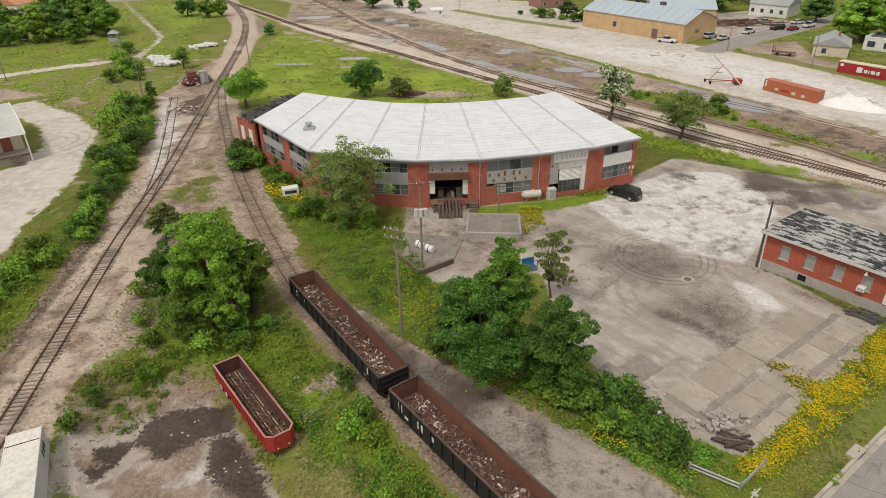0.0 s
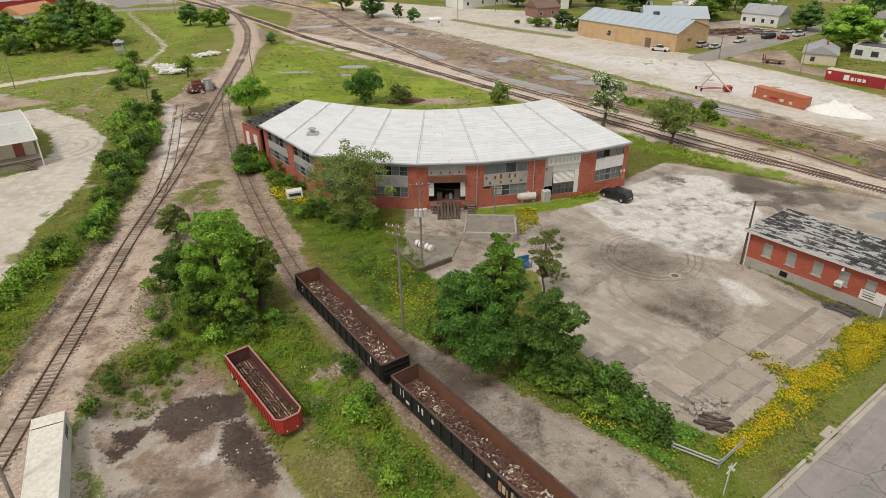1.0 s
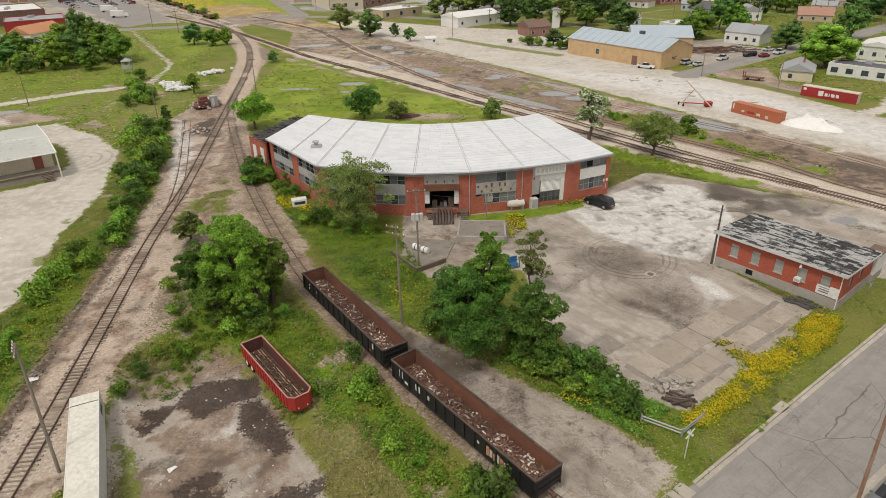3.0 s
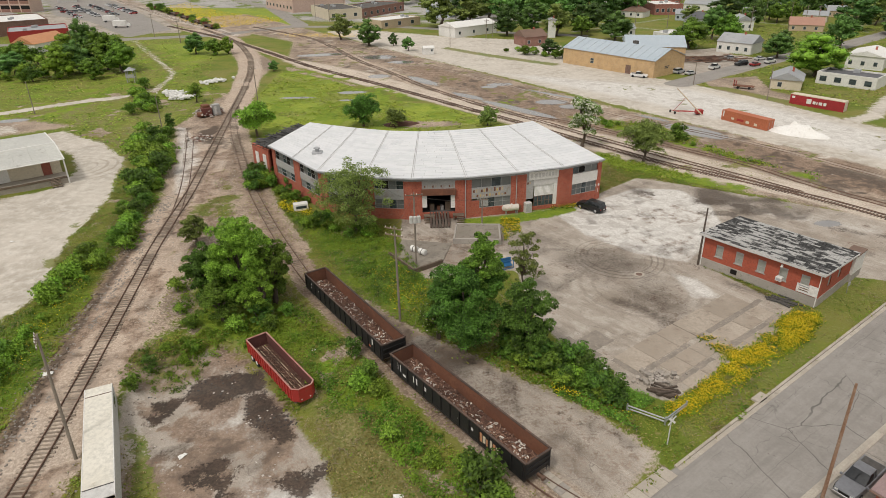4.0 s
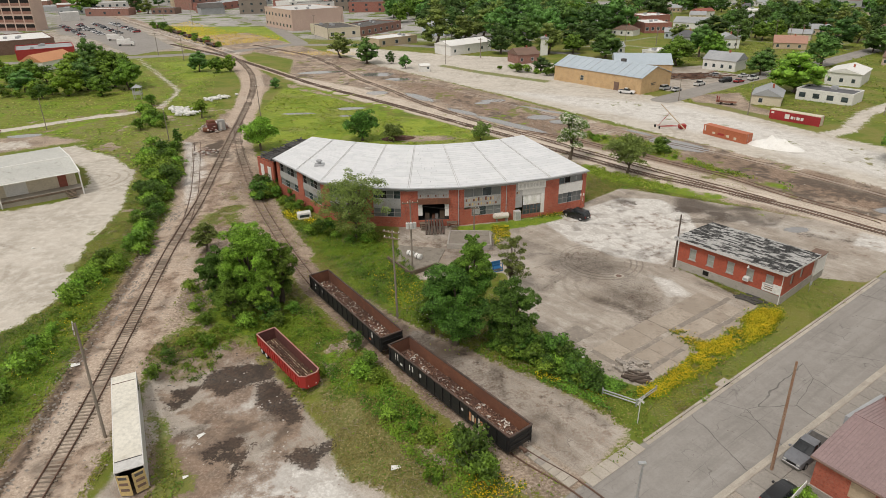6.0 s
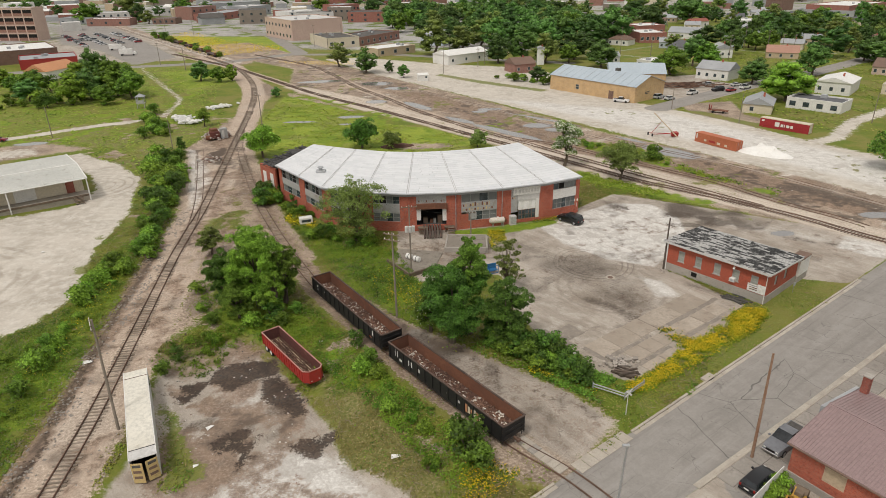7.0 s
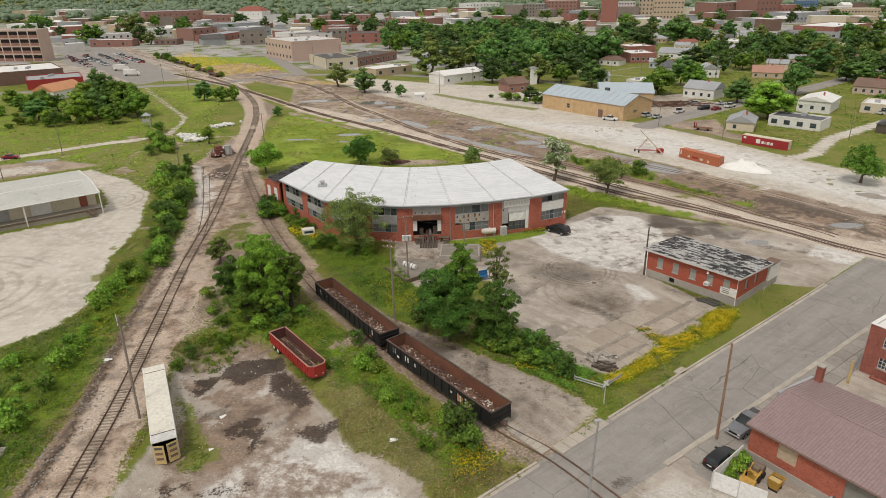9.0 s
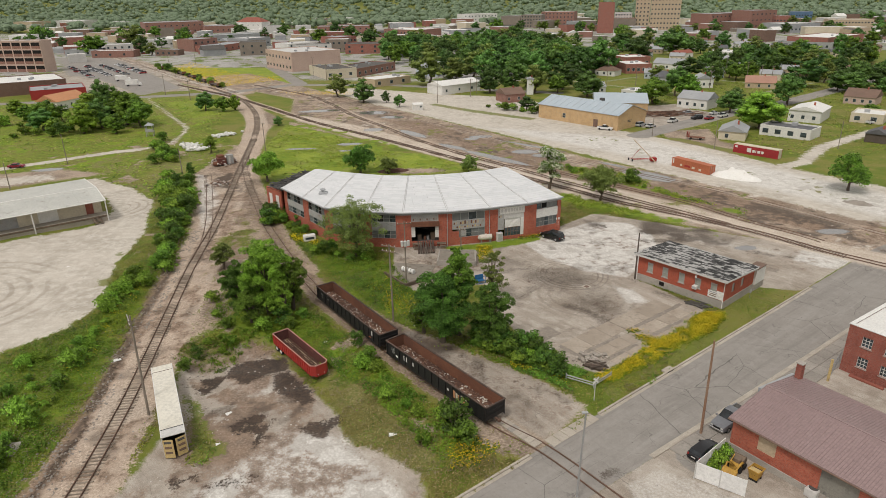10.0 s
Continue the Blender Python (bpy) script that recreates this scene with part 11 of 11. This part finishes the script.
    bush(28 + 40 * u + rng.normal(0, 1.5), 262 - 42 * u + rng.normal(0, 2), rng.uniform(1.0, 2.2), int(rng.integers(5)))
for k in range(14):
    u = rng.random()
    bush(-205 + 92 * u + rng.normal(0, 1), 474 - 133 * u + rng.normal(0, 1), rng.uniform(1.2, 2.4), int(rng.integers(5)))
for k in range(30):
    u = rng.random()
    bush(40 + 22 * u + rng.normal(0, 1.2), 147 - 25 * u + rng.normal(0, 1.4), rng.uniform(0.4, 0.85), int(rng.choice([2, 2, 0, 4])))
for k in range(18):
    u = rng.random()
    bush(-135 - 60 * u + rng.normal(0, 3), 205 + 45 * rng.random(), rng.uniform(1.2, 2.6), int(rng.integers(5)))

# weeds and grass blades
rng = np.random.default_rng(23)
n = 740000
px, py = rng.uniform(-72, 66, n), 4 + 110 * rng.random(n) ** 1.25
paved = np.maximum.reduce([layer_at(k, px, py) for k in ("concrete", "gravel", "asphalt", "white")])
dirty, weedy = layer_at("dirt", px, py), layer_at("weeds", px, py)
ok = ((paved < 0.3) & ((dirty < 0.35) | (rng.random(n) < 0.06)) | (weedy > 0.6) & (rng.random(n) < 0.3)) & (lumps(px, py, 2.3) + rng.normal(0, 0.2, n) > 0.3)
inn = inside(px, py, [(x, y) for x, y in HOUSE_FRONT] + [(x, y) for x, y in HOUSE_BACK[::-1]])
ok &= inn < -0.6
ok &= np.maximum(layer_at("ballast", px, py), layer_at("gravel", px, py)) < 0.55
mown = inside(px, py, [(45, 54), (60, 63), (66, 60), (38, 38), (30, 33)])
ok &= (mown < 0) | (rng.random(n) < 0.25)
px, py = px[ok], py[ok]
k = len(px)
lush = np.clip(0.35 + 0.9 * lumps(px, py, 5.0), 0.4, 1.3) * np.where(layer_at("dry", px, py) > 0.4, 0.6, 1.0)
hgt = rng.uniform(0.15, 0.5, k) * lush
pz = ground_height(px, py) + hgt * 0.35
nor = np.c_[rng.normal(0, 0.42, (k, 2)), rng.uniform(0.8, 1.5, k)]
leafy = (rng.random(k) < 0.16) | ((lumps(px + 9, py, 3.1) > 0.62) & (rng.random(k) < 0.7))
dryish = layer_at("dry", px, py) + 0.6 * (lumps(px, py + 40, 7.0) > 0.58) - layer_at("lush", px, py) > 0.5
leafy |= (layer_at("lush", px, py) > 0.4) & (rng.random(k) < 0.85)
leafy &= ~dryish | (rng.random(k) < 0.15)
pos = np.c_[px, py, pz]
gr_ = new("grass_tufts", quads("grass_tufts", pos[~leafy & ~dryish], nor[~leafy & ~dryish], hgt[~leafy & ~dryish] * 1.25, 0.15, "blade", rng))
tagged(gr_, "rough green grass blades", "grass", kind="stuff")
dr_ = new("dry_grass", quads("dry_grass", pos[dryish & ~leafy], nor[dryish & ~leafy], hgt[dryish & ~leafy] * 1.25, 0.13, "straw", rng))
tagged(dr_, "dry olive and straw coloured grass", "grass", kind="stuff")
wd_ = new("weed_tufts", quads("weed_tufts", pos[leafy] + [0, 0, 0.08], nor[leafy] + [0, 0, 0.5], hgt[leafy] * 1.0, 0.18, "weed", rng))
stick = (rng.random(k) < 0.1) & (lumps(px + 70, py, 4.0) > 0.5)
tw_ = new("dead_stems", quads("dead_stems", pos[stick] + [0, 0, 0.15], np.c_[rng.normal(0, 0.6, (stick.sum(), 2)), np.ones(stick.sum())], 0.9, 0.05, "twig", rng))
tagged(tw_, "dry brown dead stems among the weeds", "dead stems", kind="stuff")
tagged(wd_, "broad leaved bright green weeds", "weeds", kind="stuff")


def weed_clumps(name, label, poly, count, spread, tall, mat, seed, leaf=0.24, each=26):
    """Knee to waist high leafy clumps, denser where the ground is uneven."""
    r = np.random.default_rng(seed)
    xs, ys = [p[0] for p in poly], [p[1] for p in poly]
    qx, qy = r.uniform(min(xs), max(xs), 9 * count), r.uniform(min(ys), max(ys), 9 * count)
    keep = (inside(qx, qy, poly) > 0) & (lumps(qx, qy, 4.2) + r.normal(0, 0.13, 9 * count) > 0.5)
    keep &= beside(qx, qy, TRACK_MAIN) > 4.0
    qx, qy = np.repeat(qx[keep][:count], each), np.repeat(qy[keep][:count], each)
    m = len(qx)
    size = np.repeat(r.uniform(0.55, 1.25, m // each), each)
    d = r.normal(size=(m, 3))
    d[:, 2] = np.abs(d[:, 2])
    d /= np.linalg.norm(d, axis=1, keepdims=True)
    d *= (r.random(m) ** 0.4)[:, None]
    pos = np.c_[qx, qy, ground_height(qx, qy)] + d * size[:, None] * np.array([spread, spread, tall])
    ln = leaf * r.uniform(0.6, 1.4, m)
    ob = new(name, quads(name, pos, 0.6 * d + np.array([0, 0, 0.5]) + r.normal(0, 0.45, (m, 3)), ln, 0.55 * ln, mat, r))
    tagged(ob, label, "weeds", kind="stuff")


def field_tufts(name, label, poly, count, size, mat, seed, level=0.42):
    r = np.random.default_rng(seed)
    xs, ys = [p[0] for p in poly], [p[1] for p in poly]
    qx, qy = r.uniform(min(xs), max(xs), 5 * count), r.uniform(min(ys), max(ys), 5 * count)
    bare = np.maximum.reduce([layer_at(c, qx, qy) for c in ("concrete", "gravel", "asphalt", "wet", "ballast")])
    keep = (inside(qx, qy, poly) > 0) & (bare < 0.35) & (layer_at("dirt", qx, qy) < 0.5)
    keep &= lumps(qx + 13 * seed, qy, 5.5) * 0.6 + lumps(qx, qy + 7 * seed, 1.9) * 0.4 + r.normal(0, 0.09, 5 * count) > level
    qx, qy = qx[keep][:count], qy[keep][:count]
    m = len(qx)
    ln = size * r.uniform(0.5, 1.4, m)
    ob = new(name, quads(name, np.c_[qx, qy, ground_height(qx, qy) + 0.25 * ln], np.c_[r.normal(0, 0.3, (m, 2)), r.uniform(0.9, 1.4, m)], ln, 0.5 * ln, mat, r))
    tagged(ob, label, "grass", kind="stuff")


LAWN = [(84, 188), (100, 160), (150, 148), (210, 190), (240, 300), (180, 330), (100, 290), (112, 232)]
MEADOW = [(-55, 186), (-56, 223), (-45, 214), (-33, 202), (-24, 189), (-14, 174), (2, 166), (11, 153), (18, 142), (28, 126), (24, 120), (-2, 114), (-27, 123), (-40, 132), (-46, 150)]
FIELD = [(-250, 96), (-160, 96), (-104, 150), (-74, 122), (-64, 104), (-60, 150), (-68, 190), (-84, 230), (-100, 300), (-140, 305), (-230, 290)]
field_tufts("meadow_grass", "long bright green meadow grass behind the roundhouse", MEADOW, 4500, 0.8, "meadowblade", 81, 0.5)
field_tufts("field_grass", "rough green grass of the open field", FIELD, 9000, 0.75, "meadowblade", 83, 0.46)
field_tufts("lawn_grass", "uneven green grass between the houses", LAWN, 7000, 0.8, "meadowblade", 85, 0.45)
field_tufts("lawn_weeds", "darker weeds between the houses", LAWN, 3500, 0.9, "weed", 86, 0.58)
field_tufts("field_weeds", "darker weeds in the open field", FIELD, 3500, 0.85, "weed", 84, 0.66)
SLOPE = [(-42.8, 8), (-44.5, 30), (-47, 50), (-51, 74), (-55, 76), (-56, 70), (-53, 61), (-56, 52), (-68, 42), (-85, 38), (-80, 10), (-60, 2)]
weed_clumps("tall_weeds", "tall bright green weeds on the slope beside the track", SLOPE, 1100, 0.75, 0.95, "weed", 71)
weed_clumps("tall_weeds", "dark leafy weeds among the bright slope grass", SLOPE, 520, 0.85, 1.2, "leaf", 72)
weed_clumps("tall_weeds", "leafy weeds at the foot of the bright trees", [(-35, 56), (-31, 47), (-24, 47), (-17, 44), (-12, 46), (-18, 58), (-28, 64), (-36, 66)], 420, 0.7, 0.9, "weed", 73)
weed_clumps("tall_weeds", "rough weeds at the edge of the scrapyard floor", [(-38.3, 47.5), (-34.5, 50.4), (-27.0, 47.2), (-26.6, 44.6), (-28.0, 41.6), (-31.0, 39.9), (-34.4, 40.8)], 80, 0.6, 0.6, "weed", 80)
weed_clumps("tall_weeds", "green weeds along the standing gondola cars", [(-14, 50), (-9, 43), (2, 29), (6, 24), (2, 20), (-3, 27), (-9, 36), (-14, 42)], 360, 0.7, 0.8, "weed", 74)
weed_clumps("tall_weeds", "long grass and weeds below the roundhouse wall", [(-27, 89), (-19, 76), (-10, 61), (-3, 53), (1, 50), (-2, 64), (-6, 76), (-14, 82), (-22, 88)], 420, 0.7, 0.7, "weed", 75)
STRIP = [(33, 152), (40, 152), (48, 147), (53, 144), (60, 135), (62, 124), (66, 115), (76, 103), (74, 100), (69, 108), (61, 118.5), (54, 128), (46, 137), (40, 145)]
weed_clumps("tall_weeds", "low green weeds between the yard tracks", STRIP, 420, 1.1, 0.6, "meadowblade", 77, leaf=0.42, each=14)
weed_clumps("tall_weeds", "darker weeds between the yard tracks", STRIP, 160, 1.2, 1.0, "weed", 78, leaf=0.42, each=16)
weed_clumps("tall_weeds", "long grass below the spreading tree", [(36, 120), (36.5, 110.5), (41, 106), (50, 101), (52, 103.5), (46, 109.5), (40, 117)], 160, 1.0, 0.6, "meadowblade", 79, leaf=0.42, each=14)
weed_clumps("tall_weeds", "darker weeds in the long grass below the roundhouse", [(-26, 88), (-18, 75), (-9, 60), (-3, 53), (1, 50), (-2, 64), (-6, 75), (-14, 81), (-21, 87)], 380, 0.8, 0.8, "leaf", 87)
weed_clumps("tall_weeds", "leafy weeds below the hedge at the drive", [(4, 45), (12, 38.6), (20, 32), (23.5, 33), (22, 37), (16, 42), (9, 47)], 300, 0.6, 0.8, "leaf", 76)


def flowers(name, poly, count, label, z0=0.2, z1=0.6, size=0.12):
    xs, ys = [p[0] for p in poly], [p[1] for p in poly]
    fx, fy = rng.uniform(min(xs), max(xs), 5 * count), rng.uniform(min(ys), max(ys), 5 * count)
    keep = (inside(fx, fy, poly) + rng.normal(0, 0.4, 5 * count) > 0) & (lumps(fx, fy, 1.3) + rng.normal(0, 0.12, 5 * count) > 0.31)
    fx, fy = fx[keep][:count], fy[keep][:count]
    m = len(fx)
    fz = ground_height(fx, fy) + rng.uniform(z0, z1, m)
    ob = new(name, quads(name, np.c_[fx, fy, fz], np.c_[rng.normal(0, 0.4, (m, 2)), np.ones(m)], size * rng.uniform(0.7, 1.4, m), size, "petal", rng))
    tagged(ob, label, "flowers", kind="stuff")
    st = new("flower_stems", quads("flower_stems", np.c_[fx, fy, fz - 0.2], np.c_[rng.normal(0, 1, (m, 2)), 0.3 * np.ones(m)], 0.4, 0.13, "weed", rng))
    tagged(st, "green stems below yellow flowers", "flowers", kind="stuff")


flowers("yellow_flowers", FLOWERS, 20000, "dense band of yellow wild flowers at the lot", 0.2, 0.6, 0.105)
flowers("yellow_flowers", [(31.0, 48.2), (32.6, 47.8), (34.6, 44.6), (33.4, 43.2), (32.0, 45.8)], 420, "yellow flowers growing in a paving crack")
flowers("yellow_flowers", [(2.6, 22), (5, 24.2), (8.6, 21.9), (6, 18.9), (2.8, 18.2)], 700, "patch of yellow flowers by the siding")
flowers("yellow_flowers", [(12, 38.9), (14.4, 37.3), (14.8, 37.9), (12.2, 39.8)], 150, "yellow flowers below the hedge")
flowers("yellow_flowers", [(17.4, 36.8), (18.4, 34), (19.4, 34.6), (18.6, 37)], 130, "yellow flowers in the hedge by the guard rail")
flowers("yellow_flowers", [(10.6, 76), (13.4, 77), (14, 84), (11, 84.5)], 900, "yellow flowers beside the platform")
flowers("yellow_flowers", [(-29, 92), (-26, 89), (-21.5, 87), (-23, 90), (-28, 96)], 1100, "yellow flowers by the white truck cap")
flowers("yellow_flowers", [(-10, 66), (-5, 55), (-1, 54), (-2, 63), (-7, 70)], 800, "scattered yellow flowers in long grass")
flowers("yellow_flowers", [(-53, 58), (-51, 40), (-47.5, 40), (-50, 66), (-53, 74)], 400, "scattered yellow flowers along the track")
flowers("yellow_flowers", [(-196, 472), (-190, 510), (-136, 432), (-88, 390), (-90, 374), (-122, 346), (-150, 388)], 1500, "field of yellow flowers beside the far street", 0.2, 0.6, 0.6)
flowers("yellow_flowers", [(20, 88), (26, 89.5), (26.5, 91), (20, 89.6)], 250, "yellow flowers along the brick wall")


# loose stones and litter on the ground
def scatter(name, label, poly, count, lo, hi, mat, seed):
    r = np.random.default_rng(seed)
    xs, ys = [p[0] for p in poly], [p[1] for p in poly]
    qx, qy = r.uniform(min(xs), max(xs), 4 * count), r.uniform(min(ys), max(ys), 4 * count)
    keep = (inside(qx, qy, poly) > 0) & (lumps(qx, qy, 3.0) + r.normal(0, 0.2, 4 * count) > 0.45)
    lump = Shape()
    for x, y in zip(qx[keep][:count], qy[keep][:count]):
        a, b, h = r.uniform(lo, hi, 3) * (1, 1, 0.6)
        z = at_ground(x, y)
        lump.at(x, y, z, r.uniform(0, 360)).add([(-a, -b, -0.02), (a * 0.8, -b, -0.02), (a, b * 0.7, -0.02), (-a * 0.7, b, -0.02), (-a * 0.4, -b * 0.5, h), (a * 0.5, 0, h * 0.8), (-a * 0.2, b * 0.5, h * 0.9)], [(0, 1, 5, 4), (1, 2, 5), (2, 3, 6, 5), (3, 0, 4, 6), (4, 5, 6)])
    tagged(new(name, lump.mesh(name, mat)), label, "rubble", kind="stuff")


scatter("track_rubble", "pale stones and broken bits beside the rails", [(-43.5, 12), (-38.5, 12), (-41.5, 40), (-47.5, 84), (-50, 100), (-54, 96), (-49.5, 70)], 1500, 0.06, 0.24, "rubble", 1)
scatter("track_rubble", "pale stones and broken bits beside the rails", [(-34.5, 14), (-32, 30), (-36, 50), (-33, 80), (-40, 110), (-52, 140), (-45, 100), (-41, 60), (-37, 40)], 600, 0.05, 0.17, "rubble", 2)
scatter("yard_rubble", "stones and scrap bits on the yard floor", SCRAPYARD, 420, 0.04, 0.16, "junkmix", 3)
scatter("yard_rubble", "dark scrap bits on the burnt floor", [(-34, 38), (-26, 47), (-19, 44), (-14, 35), (-18, 34), (-24, 40)], 90, 0.05, 0.16, "charred", 4)
scatter("yard_rubble", "stones and broken bits in the rail yard", [(88, 72), (46, 104), (20, 140), (-20, 210), (-4, 215), (30, 165), (60, 130), (98, 84)], 420, 0.08, 0.26, "rubble", 5)
scatter("ditch_debris", "brown broken wood and stones along the ditch", [(-43.6, 36), (-41.6, 20), (-40.4, 20), (-42.6, 38), (-46.2, 60), (-48.4, 78), (-50.2, 78), (-47.8, 60)], 900, 0.06, 0.3, "timber", 9)
